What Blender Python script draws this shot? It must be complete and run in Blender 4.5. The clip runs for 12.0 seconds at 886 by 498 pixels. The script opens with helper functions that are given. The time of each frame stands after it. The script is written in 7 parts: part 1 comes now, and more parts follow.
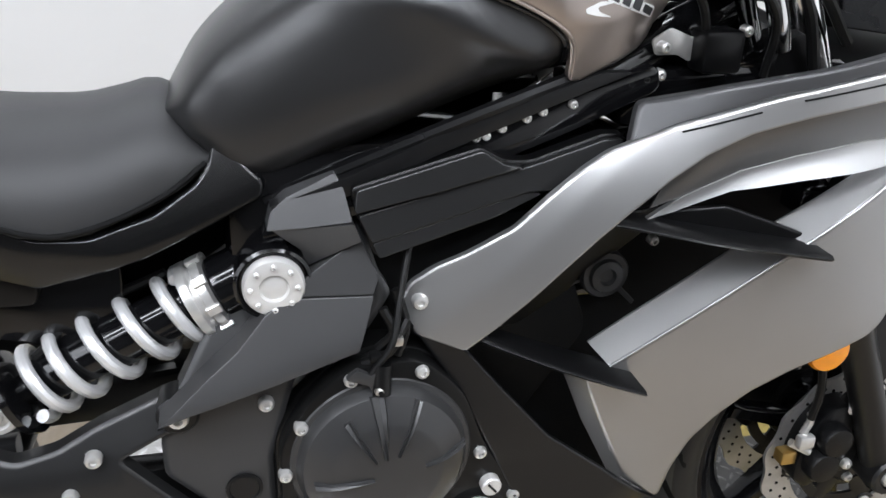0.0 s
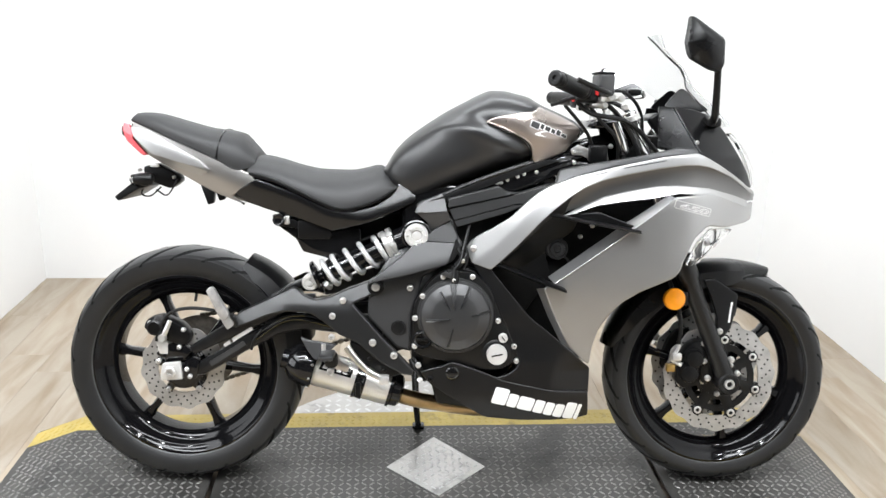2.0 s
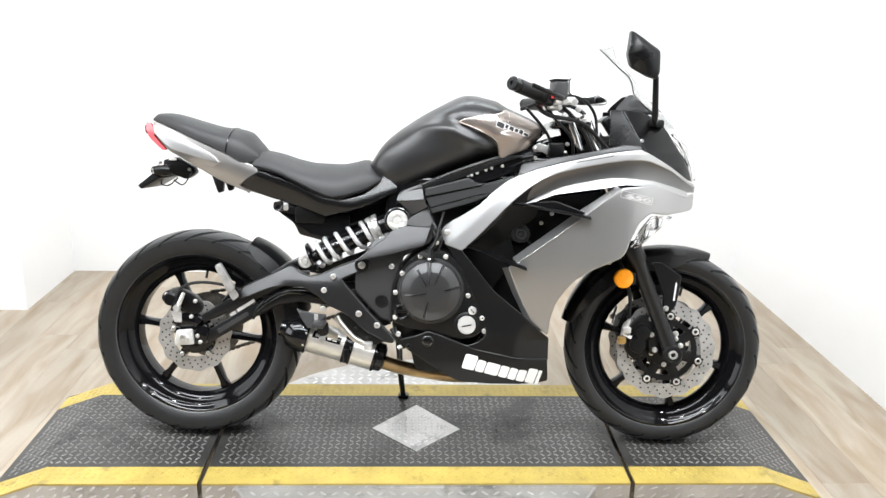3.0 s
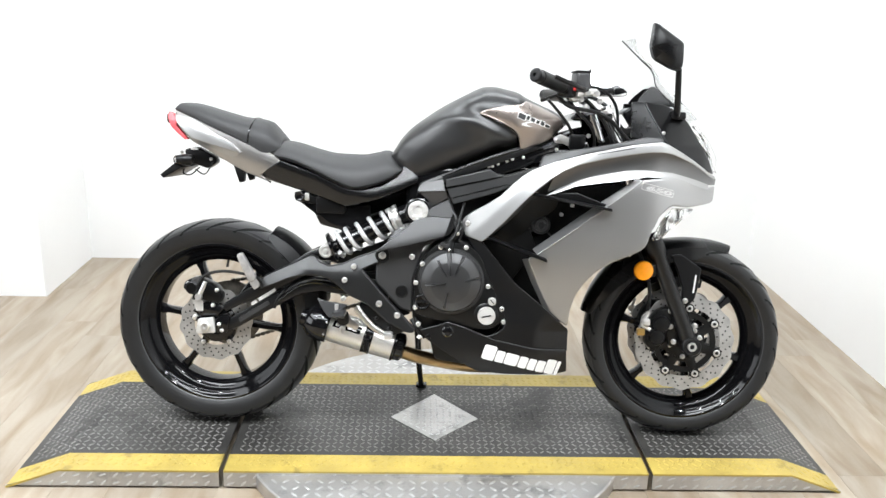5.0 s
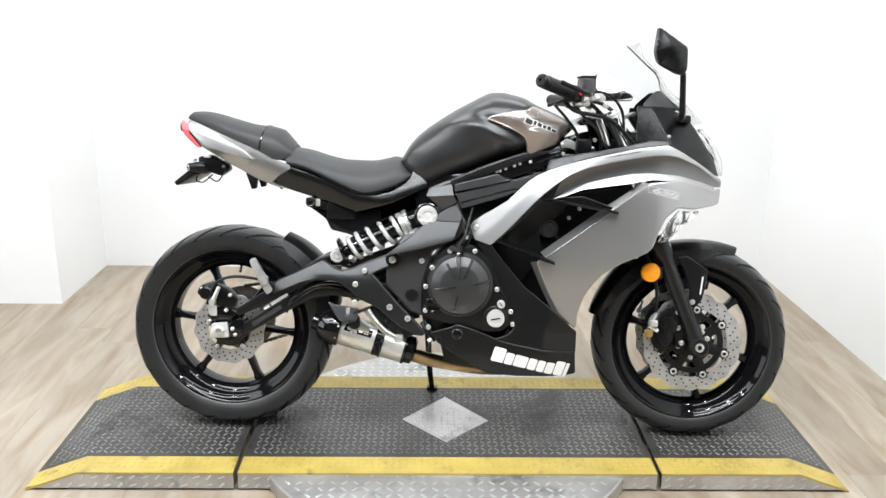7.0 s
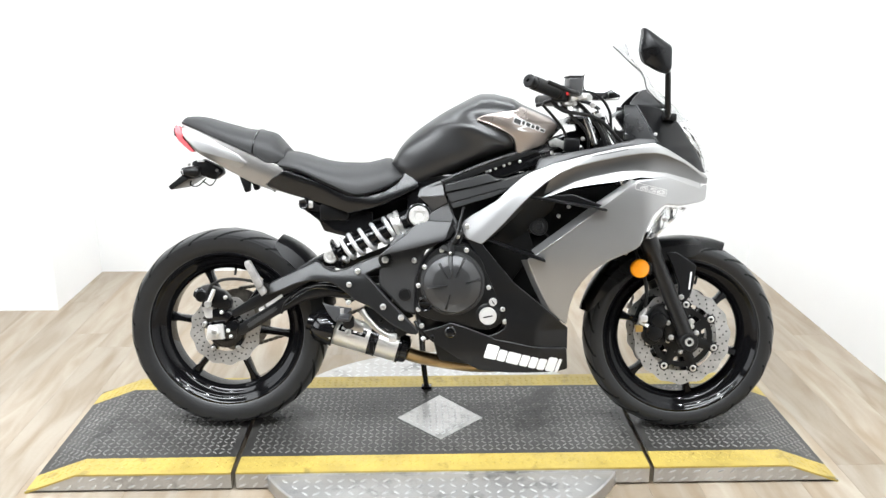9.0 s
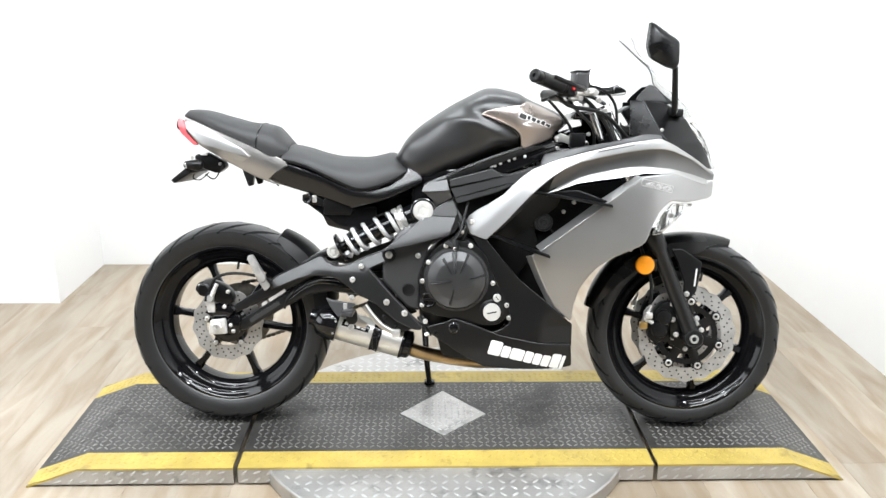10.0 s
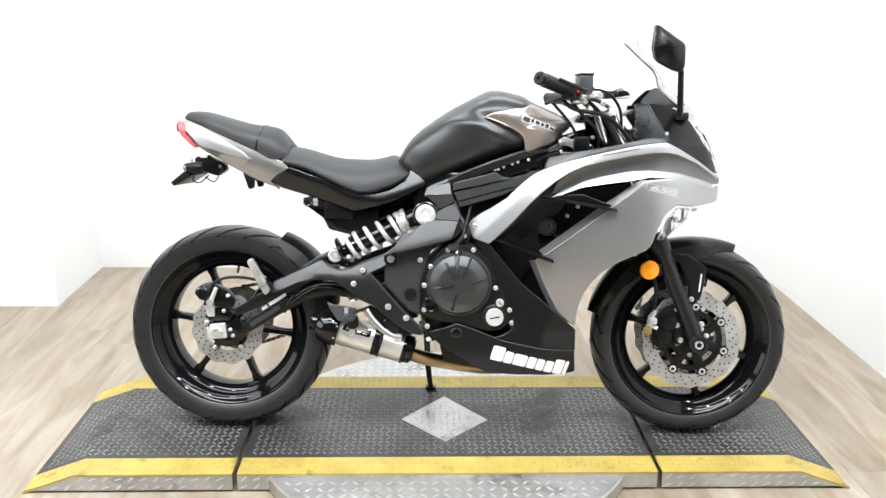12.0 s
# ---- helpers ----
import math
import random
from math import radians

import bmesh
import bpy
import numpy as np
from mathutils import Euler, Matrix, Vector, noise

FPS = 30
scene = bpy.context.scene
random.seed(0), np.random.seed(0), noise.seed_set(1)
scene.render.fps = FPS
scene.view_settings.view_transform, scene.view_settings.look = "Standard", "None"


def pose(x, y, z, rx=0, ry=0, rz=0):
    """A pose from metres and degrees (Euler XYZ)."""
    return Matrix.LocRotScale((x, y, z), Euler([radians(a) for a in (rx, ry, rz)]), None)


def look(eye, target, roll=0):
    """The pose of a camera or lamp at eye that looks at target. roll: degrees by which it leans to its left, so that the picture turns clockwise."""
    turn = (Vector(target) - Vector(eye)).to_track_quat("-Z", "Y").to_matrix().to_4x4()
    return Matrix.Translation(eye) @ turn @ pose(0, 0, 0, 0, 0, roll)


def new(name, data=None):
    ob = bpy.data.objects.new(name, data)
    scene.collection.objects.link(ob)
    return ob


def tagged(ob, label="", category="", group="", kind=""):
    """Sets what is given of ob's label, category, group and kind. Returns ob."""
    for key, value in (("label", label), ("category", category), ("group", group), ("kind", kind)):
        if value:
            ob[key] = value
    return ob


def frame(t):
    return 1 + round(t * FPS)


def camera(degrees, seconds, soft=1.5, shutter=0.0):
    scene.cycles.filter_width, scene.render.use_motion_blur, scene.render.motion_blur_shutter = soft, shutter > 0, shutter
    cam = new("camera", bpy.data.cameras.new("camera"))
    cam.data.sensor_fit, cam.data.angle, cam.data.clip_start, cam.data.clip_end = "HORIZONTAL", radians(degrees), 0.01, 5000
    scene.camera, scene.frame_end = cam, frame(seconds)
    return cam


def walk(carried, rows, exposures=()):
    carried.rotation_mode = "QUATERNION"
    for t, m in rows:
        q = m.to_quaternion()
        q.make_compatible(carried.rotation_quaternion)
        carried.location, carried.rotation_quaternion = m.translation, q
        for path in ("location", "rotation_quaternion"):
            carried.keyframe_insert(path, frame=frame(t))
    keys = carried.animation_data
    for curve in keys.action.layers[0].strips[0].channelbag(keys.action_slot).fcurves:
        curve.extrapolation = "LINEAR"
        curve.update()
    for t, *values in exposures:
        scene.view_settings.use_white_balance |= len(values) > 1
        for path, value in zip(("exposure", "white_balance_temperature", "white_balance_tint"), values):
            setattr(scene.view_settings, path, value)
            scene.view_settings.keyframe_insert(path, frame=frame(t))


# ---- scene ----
cam = camera(55.0, 12.0, shutter=0.15)
PATH = [
    (0, (-0.139, -0.891, 1.237), (0.422, 0.68, 0.134), 5.0),
    (0.2, (-0.119, -0.948, 1.242), (0.303, 0.696, 0.184), 1.6),
    (0.3, (-0.127, -0.970, 1.269), (0.218, 0.667, 0.174), 0.3),
    (0.5, (-0.138, -1.172, 1.217), (0.099, 0.594, 0.309), -1.1),
    (0.7, (-0.135, -1.298, 1.277), (0.084, 0.432, 0.298), -0.2),
    (1, (-0.101, -1.559, 1.277), (0.072, 0.245, 0.43), 0.0),
    (1.2, (-0.109, -1.702, 1.290), (0.049, 0.104, 0.447), 1.3),
    (1.5, (-0.099, -1.937, 1.328), (0.026, -0.07, 0.621), 1.2),
    (2, (-0.148, -2.261, 1.364), (-0.011, -0.361, 0.755), 1.3),
    (2.5, (-0.06, -2.503, 1.39), (-0.029, -0.595, 0.793), 0.2),
    (2.7, (-0.041, -2.575, 1.378), (0.020, -0.660, 0.802), 0.9),
    (4.3, (-0.103, -2.623, 1.358), (0.025, -0.708, 0.795), 1.8),
    (4.5, (-0.091, -2.598, 1.384), (0.012, -0.694, 0.779), 1.5),
    (5, (-0.081, -2.601, 1.38), (-0.011, -0.694, 0.781), 1.6),
    (5.5, (-0.084, -2.609, 1.379), (-0.039, -0.705, 0.768), 0.9),
    (6, (-0.083, -2.619, 1.374), (-0.051, -0.722, 0.742), 1.0),
    (6.2, (-0.092, -2.644, 1.354), (-0.056, -0.738, 0.748), 1.0),
    (6.5, (-0.075, -2.626, 1.374), (-0.036, -0.732, 0.733), 0.7),
    (7, (-0.078, -2.638, 1.382), (-0.033, -0.725, 0.798), 0.9),
    (7.2, (-0.090, -2.647, 1.381), (-0.035, -0.732, 0.807), 0.9),
    (8.8, (-0.086, -2.690, 1.361), (-0.018, -0.774, 0.793), 0.5),
    (9, (-0.07, -2.675, 1.381), (-0.013, -0.761, 0.805), 0.1),
    (9.5, (-0.074, -2.67, 1.381), (-0.019, -0.758, 0.798), 0.3),
    (10, (-0.078, -2.659, 1.381), (-0.024, -0.749, 0.791), 0.4),
    (10.5, (-0.081, -2.652, 1.381), (-0.019, -0.738, 0.804), 0.4),
    (11, (-0.083, -2.647, 1.381), (-0.019, -0.733, 0.806), 0.5),
    (11.5, (-0.084, -2.641, 1.377), (-0.037, -0.726, 0.805), 0.7),
    (12, (-0.088, -2.632, 1.376), (-0.031, -0.72, 0.793), 0.6),
]
walk(cam, [(t, look(eye, target, roll)) for t, eye, target, roll in PATH], [(0, -0.60, 6250, 13), (0.5, -0.56, 6300, 13), (1, -0.42, 6400, 12), (1.5, -0.24, 6450, 11), (2, -0.07, 6500, 11), (2.5, 0.06, 6500, 11), (4.5, -0.01, 6450, 10), (5.2, -0.03, 6450, 10), (6, -0.14, 6450, 10), (7, -0.13, 6450, 10), (9, 0.08, 6450, 10), (12, 0.06, 6450, 10)])

# ---- light ----
world = bpy.data.worlds.new("world")
world.use_nodes = True
scene.world = world
world.node_tree.nodes["Background"].inputs[0].default_value = (1.0, 1.0, 1.0, 1)
world.node_tree.nodes["Background"].inputs[1].default_value = 0.1
scene.view_settings.exposure = 0.0


def area_lamp(name, place, target, sx, sy, watts, colour=(1.0, 0.99, 0.985)):
    d = bpy.data.lights.new(name, "AREA")
    d.shape, d.size, d.size_y, d.energy, d.color = "RECTANGLE", sx, sy, watts, colour
    ob = new(name, d)
    ob.matrix_world = look(place, target)
    return ob


COOL = (0.93, 0.97, 1.0)
area_lamp("ceiling_lamp", (-0.6, -1.05, 2.95), (-0.6, -1.05, 0.0), 3.4, 0.24, 92, COOL)
area_lamp("ceiling_lamp", (-0.6, -2.1, 2.95), (-0.6, -2.1, 0.0), 3.4, 0.24, 80, COOL)
area_lamp("ceiling_lamp", (-2.7, -1.4, 2.95), (-2.7, -1.4, 0.0), 0.8, 2.6, 55, COOL)
area_lamp("ceiling_lamp", (-0.2, 0.95, 2.95), (-0.2, 0.95, 0.0), 3.0, 0.3, 62, COOL)
for x in (-1.6, -0.55, 0.5, 1.3):
    for y in (-1.55, -1.40):
        spot = area_lamp("ceiling_spot", (x, y, 2.9), (x, y, 0.0), 0.09, 0.09, 8, COOL)
        spot.data.shape = "DISK"
# added cool light from the left, for highlights; no window is seen there
area_lamp("added_side_light", (-3.42, -1.5, 1.5), (0.0, -1.3, 0.9), 2.1, 1.7, 48, (0.94, 0.97, 1.0))

# ---- materials ----


def material(name, colour, rough=0.5, metal=0.0, coat=0.0, grain=0.0, grain_size=200.0, bump=0.0, bump_size=300.0, wear=0.08, wear_size=6.0, shine=0.5):
    """A surface with wear at a large scale, grain at a small one and fine relief."""
    m = bpy.data.materials.new(name)
    m.use_nodes = True
    nt = m.node_tree
    b = nt.nodes["Principled BSDF"]
    b.inputs["Metallic"].default_value = metal
    b.inputs["Specular IOR Level"].default_value = shine
    b.inputs["Coat Weight"].default_value = coat
    b.inputs["Coat Roughness"].default_value = 0.15
    co = nt.nodes.new("ShaderNodeTexCoord")
    big = nt.nodes.new("ShaderNodeTexNoise")
    big.inputs["Scale"].default_value, big.inputs["Detail"].default_value = wear_size, 5
    nt.links.new(co.outputs["Object"], big.inputs["Vector"])
    fine = nt.nodes.new("ShaderNodeTexNoise")
    fine.inputs["Scale"].default_value, fine.inputs["Detail"].default_value = grain_size, 2
    nt.links.new(co.outputs["Object"], fine.inputs["Vector"])
    total = nt.nodes.new("ShaderNodeMath")
    total.operation = "MULTIPLY_ADD"
    nt.links.new(fine.outputs["Fac"], total.inputs[0])
    total.inputs[1].default_value = grain * 2
    spread = nt.nodes.new("ShaderNodeMapRange")
    spread.inputs["From Min"].default_value, spread.inputs["From Max"].default_value = 0.3, 0.7
    spread.inputs["To Min"].default_value, spread.inputs["To Max"].default_value = 1 - wear - grain, 1 + wear - grain
    nt.links.new(big.outputs["Fac"], spread.inputs["Value"])
    nt.links.new(spread.outputs["Result"], total.inputs[2])
    mix = nt.nodes.new("ShaderNodeMix")
    mix.data_type, mix.blend_type = "RGBA", "MULTIPLY"
    mix.inputs[0].default_value = 1.0
    mix.inputs[6].default_value = (*colour, 1)
    nt.links.new(total.outputs[0], mix.inputs[7])
    nt.links.new(mix.outputs[2], b.inputs["Base Color"])
    ro = nt.nodes.new("ShaderNodeMapRange")
    ro.inputs["To Min"].default_value, ro.inputs["To Max"].default_value = rough * 0.88, min(1, rough * 1.12)
    nt.links.new(big.outputs["Fac"], ro.inputs["Value"])
    nt.links.new(ro.outputs["Result"], b.inputs["Roughness"])
    if bump:
        n = nt.nodes.new("ShaderNodeTexNoise")
        n.inputs["Scale"].default_value, n.inputs["Detail"].default_value = bump_size, 3
        nt.links.new(co.outputs["Object"], n.inputs["Vector"])
        bp = nt.nodes.new("ShaderNodeBump")
        bp.inputs["Strength"].default_value, bp.inputs["Distance"].default_value = bump, 0.001
        nt.links.new(n.outputs["Fac"], bp.inputs["Height"])
        nt.links.new(bp.outputs["Normal"], b.inputs["Normal"])
    return m


def glass(name, colour, rough=0.02, ior=1.45):
    m = bpy.data.materials.new(name)
    m.use_nodes = True
    b = m.node_tree.nodes["Principled BSDF"]
    b.inputs["Base Color"].default_value = (*colour, 1)
    b.inputs["Roughness"].default_value = rough
    b.inputs["Transmission Weight"].default_value = 1.0
    b.inputs["IOR"].default_value = ior
    return m


SILVER = material("silver metallic paint", (0.37, 0.368, 0.363), 0.36, 0.85, 0.6, grain=0.0, grain_size=1400, wear=0.03)
# darker silver: shade of the hollow fairing faces as colour; also caliper housing
GREY = material("dark silver shade and grey caliper paint", (0.15, 0.148, 0.145), 0.3, 0.8, 0.4, grain=0.06, grain_size=1400, wear=0.04)
# the tail's silver, tinted warmer and darker for the floor it reflects
TAIL = material("silver warmed by floor reflection", (0.35, 0.338, 0.325), 0.3, 0.85, 0.4, grain=0.04, grain_size=1400, wear=0.03)
BRONZE = material("bronze grey metallic paint", (0.37, 0.32, 0.29), 0.27, 0.8, 0.5, grain=0.06, grain_size=1400, wear=0.03)
STRIP = material("dark grey satin plastic", (0.045, 0.045, 0.046), 0.33, 0.3, bump=0.03, bump_size=900, wear=0.08)
SATIN = material("satin black paint", (0.0038, 0.0038, 0.0042), 0.28, bump=0.03, bump_size=900, wear=0.1, shine=0.33)
PLASTIC = material("matt black plastic", (0.0028, 0.0028, 0.003), 0.34, bump=0.08, bump_size=1500, wear=0.12, shine=0.26)
TANK = material("satin black tank paint", (0.014, 0.014, 0.0144), 0.33, bump=0.03, bump_size=900, wear=0.1, shine=0.55)
COVER = material("satin black moulded plastic", (0.004, 0.004, 0.0042), 0.22, bump=0.04, bump_size=1200, wear=0.1, shine=0.5)
CLUTCH = material("satin black cast cover", (0.027, 0.027, 0.0274), 0.3, bump=0.06, bump_size=900, wear=0.12, shine=0.55)
LOWER = material("satin black fairing plastic", (0.005, 0.005, 0.0053), 0.3, bump=0.04, bump_size=1100, wear=0.12, shine=0.4)
GLOSS = material("gloss black enamel", (0.004, 0.004, 0.0045), 0.09, wear=0.1, shine=0.5)
WHEEL = material("black wheel enamel", (0.004, 0.004, 0.0045), 0.08, wear=0.15, wear_size=12, shine=0.22)
FRAME = material("black frame paint", (0.006, 0.006, 0.0063), 0.32, bump=0.05, bump_size=700, wear=0.12, shine=0.36)
HANGER = material("satin black hanger paint", (0.012, 0.012, 0.0122), 0.32, bump=0.05, bump_size=800, wear=0.14, shine=0.5)
CAST = material("satin black cast alloy", (0.036, 0.036, 0.0365), 0.36, bump=0.06, bump_size=700, wear=0.14, shine=0.5)
ENGINE = material("black engine enamel", (0.0045, 0.0045, 0.0045), 0.3, bump=0.08, bump_size=900, wear=0.15, shine=0.3)
RUBBER = material("tyre rubber", (0.04, 0.04, 0.0412), 0.38, bump=0.1, bump_size=700, wear=0.25, wear_size=14, shine=0.5)
SIDEWALL = material("tyre sidewall rubber", (0.012, 0.012, 0.0122), 0.44, bump=0.08, bump_size=800, wear=0.2, wear_size=18, shine=0.4)
VINYL = material("seat vinyl", (0.024, 0.024, 0.0244), 0.5, bump=0.25, bump_size=1100, wear=0.12, shine=0.42)
VINYL_2 = material("smooth seat vinyl", (0.019, 0.019, 0.0194), 0.48, bump=0.2, bump_size=1400, wear=0.12, shine=0.4)
STEEL = material("brushed steel", (0.62, 0.60, 0.57), 0.32, 1.0, grain=0.08, grain_size=500, wear=0.12)
DISC = material("brake disc steel", (0.5, 0.495, 0.485), 0.4, 0.8, grain=0.1, grain_size=400, wear=0.2, wear_size=20)
CAN = material("satin titanium silencer sheet", (0.74, 0.72, 0.68), 0.36, 0.65, grain=0.04, grain_size=300, wear=0.1, wear_size=9)
CHROME = material("chrome", (0.82, 0.82, 0.82), 0.1, 1.0, wear=0.03)
PEG = material("scuffed cast alloy", (0.42, 0.41, 0.40), 0.42, 0.6, grain=0.1, grain_size=250, wear=0.25, wear_size=40)
BOLT = material("zinc bolt", (0.68, 0.67, 0.65), 0.3, 0.7, wear=0.1, wear_size=60)
ALU = material("cast aluminium", (0.64, 0.63, 0.61), 0.36, 0.4, bump=0.1, bump_size=500, wear=0.08)
SPRING = material("silver spring paint", (0.66, 0.66, 0.66), 0.34, 0.5, wear=0.06)
PIPE = material("heat-tinted steel", (0.36, 0.25, 0.13), 0.28, 1.0, wear=0.3, wear_size=14)
AMBER = material("amber plastic", (0.95, 0.33, 0.01), 0.22, 0.0, 0.4, wear=0.06, wear_size=80)
RED = material("red lens plastic", (0.85, 0.13, 0.15), 0.15, 0.0, 0.5, wear=0.06)
RED_SWITCH = material("red plastic", (0.6, 0.02, 0.02), 0.4)
CHAIN = material("chain steel", (0.22, 0.2, 0.17), 0.45, 0.8, grain=0.2, wear=0.3, wear_size=60)
DECAL = material("white decal", (0.85, 0.85, 0.84), 0.4, wear=0.03)
DECAL_2 = material("pale grey decal", (0.62, 0.61, 0.6), 0.35, 0.3, wear=0.03)
HOSE = material("black rubber hose", (0.004, 0.004, 0.004), 0.4, wear=0.1, shine=0.3)
# radiator black, also on recessed parts with their shade put into the colour
DARK = material("near-black recesses and radiator", (0.003, 0.003, 0.003), 0.6, wear=0.2, shine=0.15)
FAN = material("grey fan plastic", (0.016, 0.016, 0.0165), 0.36, bump=0.05, bump_size=900, wear=0.15, shine=0.5)
BRASS = material("gold anodised metal", (0.55, 0.36, 0.12), 0.35, 0.9, wear=0.1)
CLEAR = glass("clear polycarbonate", (0.86, 0.865, 0.865), 0.02, 1.05)
LENS = glass("clear lamp lens", (0.97, 0.97, 0.97), 0.04, 1.4)
MIRROR = material("mirror glass", (0.9, 0.9, 0.9), 0.02, 1.0, wear=0.0)
# unseen walls, made dark so that the bike's flank reflects little light
BACK = material("dark unseen wall", (0.035, 0.035, 0.035), 0.6, bump=0.1, bump_size=120, wear=0.05, wear_size=2)
WALL = material("white wall paint", (0.79, 0.79, 0.782), 0.55, bump=0.1, bump_size=120, wear=0.015, wear_size=2)
# unseen ceiling, darkened to weaken reflections from overhead
CEILING = material("grey ceiling paint", (0.22, 0.22, 0.22), 0.7, bump=0.1, bump_size=150, wear=0.02)
TREAD = material("grey painted tread plate", (0.044, 0.0423, 0.0396), 0.42, 0.1, grain=0.16, grain_size=260, bump=0.1, bump_size=350, wear=0.42, wear_size=5)
TREAD_LUG = material("scuffed grey lugs", (0.19, 0.186, 0.177), 0.3, 0.4, grain=0.2, grain_size=160, wear=0.4, wear_size=6)


def stain(m, size, amount, low=0.56, high=0.66):
    """Darker blotches of oil and dirt with ragged edges."""
    nt = m.node_tree
    b = nt.nodes["Principled BSDF"]
    old = b.inputs["Base Color"].links[0].from_socket
    geo = nt.nodes.new("ShaderNodeNewGeometry")
    n = nt.nodes.new("ShaderNodeTexNoise")
    n.inputs["Scale"].default_value, n.inputs["Detail"].default_value, n.inputs["Roughness"].default_value = size, 7, 0.65
    nt.links.new(geo.outputs["Position"], n.inputs["Vector"])
    r = nt.nodes.new("ShaderNodeMapRange")
    for key, v in (("From Min", low), ("From Max", high), ("To Min", 1.0), ("To Max", 1 - amount)):
        r.inputs[key].default_value = v
    nt.links.new(n.outputs["Fac"], r.inputs["Value"])
    mix = nt.nodes.new("ShaderNodeMix")
    mix.data_type, mix.blend_type = "RGBA", "MULTIPLY"
    mix.inputs[0].default_value = 1.0
    nt.links.new(old, mix.inputs[6])
    nt.links.new(r.outputs["Result"], mix.inputs[7])
    nt.links.new(mix.outputs[2], b.inputs["Base Color"])


stain(TREAD, 4.5, 0.6)
stain(TREAD_LUG, 4.5, 0.6)
YELLOW = material("worn yellow paint", (0.42, 0.315, 0.075), 0.42, grain=0.08, grain_size=150, bump=0.1, bump_size=300, wear=0.16, wear_size=9)
TREAD_ALU = material("bare aluminium tread plate", (0.5, 0.49, 0.475), 0.36, 0.7, grain=0.1, grain_size=220, bump=0.1, bump_size=350, wear=0.16, wear_size=7)
ALU_LUG = material("bright aluminium lugs", (0.62, 0.62, 0.61), 0.3, 0.7, grain=0.06, grain_size=160, wear=0.08, wear_size=9)
stain(YELLOW, 14.0, 0.45, 0.58, 0.70)
stain(TREAD_ALU, 11.0, 0.4, 0.55, 0.68)
GAP = material("dark gap", (0.004, 0.004, 0.004), 0.8, shine=0.2)


def plank_material():
    """Pale oak vinyl boards: streaks along y, a tone of its own for every board."""
    m = material("pale oak board", (0.330, 0.283, 0.222), 0.45, grain=0.05, grain_size=90, bump=0.05, bump_size=200, wear=0.05, wear_size=3)
    nt = m.node_tree
    b = nt.nodes["Principled BSDF"]
    old = b.inputs["Base Color"].links[0].from_socket
    info = nt.nodes.new("ShaderNodeObjectInfo")
    geo = nt.nodes.new("ShaderNodeNewGeometry")
    shift = nt.nodes.new("ShaderNodeVectorMath")
    shift.operation = "MULTIPLY_ADD"
    nt.links.new(info.outputs["Random"], shift.inputs[0])
    shift.inputs[1].default_value = (17.0, 31.0, 5.0)
    nt.links.new(geo.outputs["Position"], shift.inputs[2])
    squeeze = nt.nodes.new("ShaderNodeMapping")
    squeeze.inputs["Scale"].default_value = (15, 2.4, 1)
    nt.links.new(shift.outputs[0], squeeze.inputs["Vector"])
    streak = nt.nodes.new("ShaderNodeTexNoise")
    streak.inputs["Scale"].default_value, streak.inputs["Detail"].default_value, streak.inputs["Distortion"].default_value = 1.0, 6, 0.7
    nt.links.new(squeeze.outputs["Vector"], streak.inputs["Vector"])
    ramp = nt.nodes.new("ShaderNodeValToRGB")
    ramp.color_ramp.elements[0].position, ramp.color_ramp.elements[0].color = 0.32, (0.74, 0.66, 0.57, 1)
    ramp.color_ramp.elements[1].position, ramp.color_ramp.elements[1].color = 0.66, (1.08, 1.09, 1.11, 1)
    nt.links.new(streak.outputs["Fac"], ramp.inputs["Fac"])
    tone = nt.nodes.new("ShaderNodeMapRange")
    tone.inputs["To Min"].default_value, tone.inputs["To Max"].default_value = 0.86, 1.08
    nt.links.new(info.outputs["Random"], tone.inputs["Value"])
    a = nt.nodes.new("ShaderNodeMix")
    a.data_type, a.blend_type = "RGBA", "MULTIPLY"
    a.inputs[0].default_value = 1.0
    nt.links.new(old, a.inputs[6])
    nt.links.new(ramp.outputs["Color"], a.inputs[7])
    c = nt.nodes.new("ShaderNodeMix")
    c.data_type, c.blend_type = "RGBA", "MULTIPLY"
    c.inputs[0].default_value = 1.0
    nt.links.new(a.outputs[2], c.inputs[6])
    nt.links.new(tone.outputs["Result"], c.inputs[7])
    nt.links.new(c.outputs[2], b.inputs["Base Color"])
    return m


BOARD = plank_material()

# ---- mesh tools ----


def part(name, bm, mat, parent=None, label="", smooth=35):
    """One bmesh as one mesh object, under a thing or a part."""
    me = bpy.data.meshes.new(name)
    bmesh.ops.recalc_face_normals(bm, faces=bm.faces)
    bm.to_mesh(me)
    bm.free()
    for m in mat if isinstance(mat, (list, tuple)) else [mat]:
        me.materials.append(m)
    if smooth:
        me.shade_smooth()
        me.set_sharp_from_angle(angle=radians(smooth))
    ob = new(name, me)
    ob.parent = parent
    if label:
        tagged(ob, label)
    return ob


def empty(name, m=None):
    ob = new(name)
    ob.empty_display_size = 0.1
    if m is not None:
        ob.matrix_world = m
    return ob


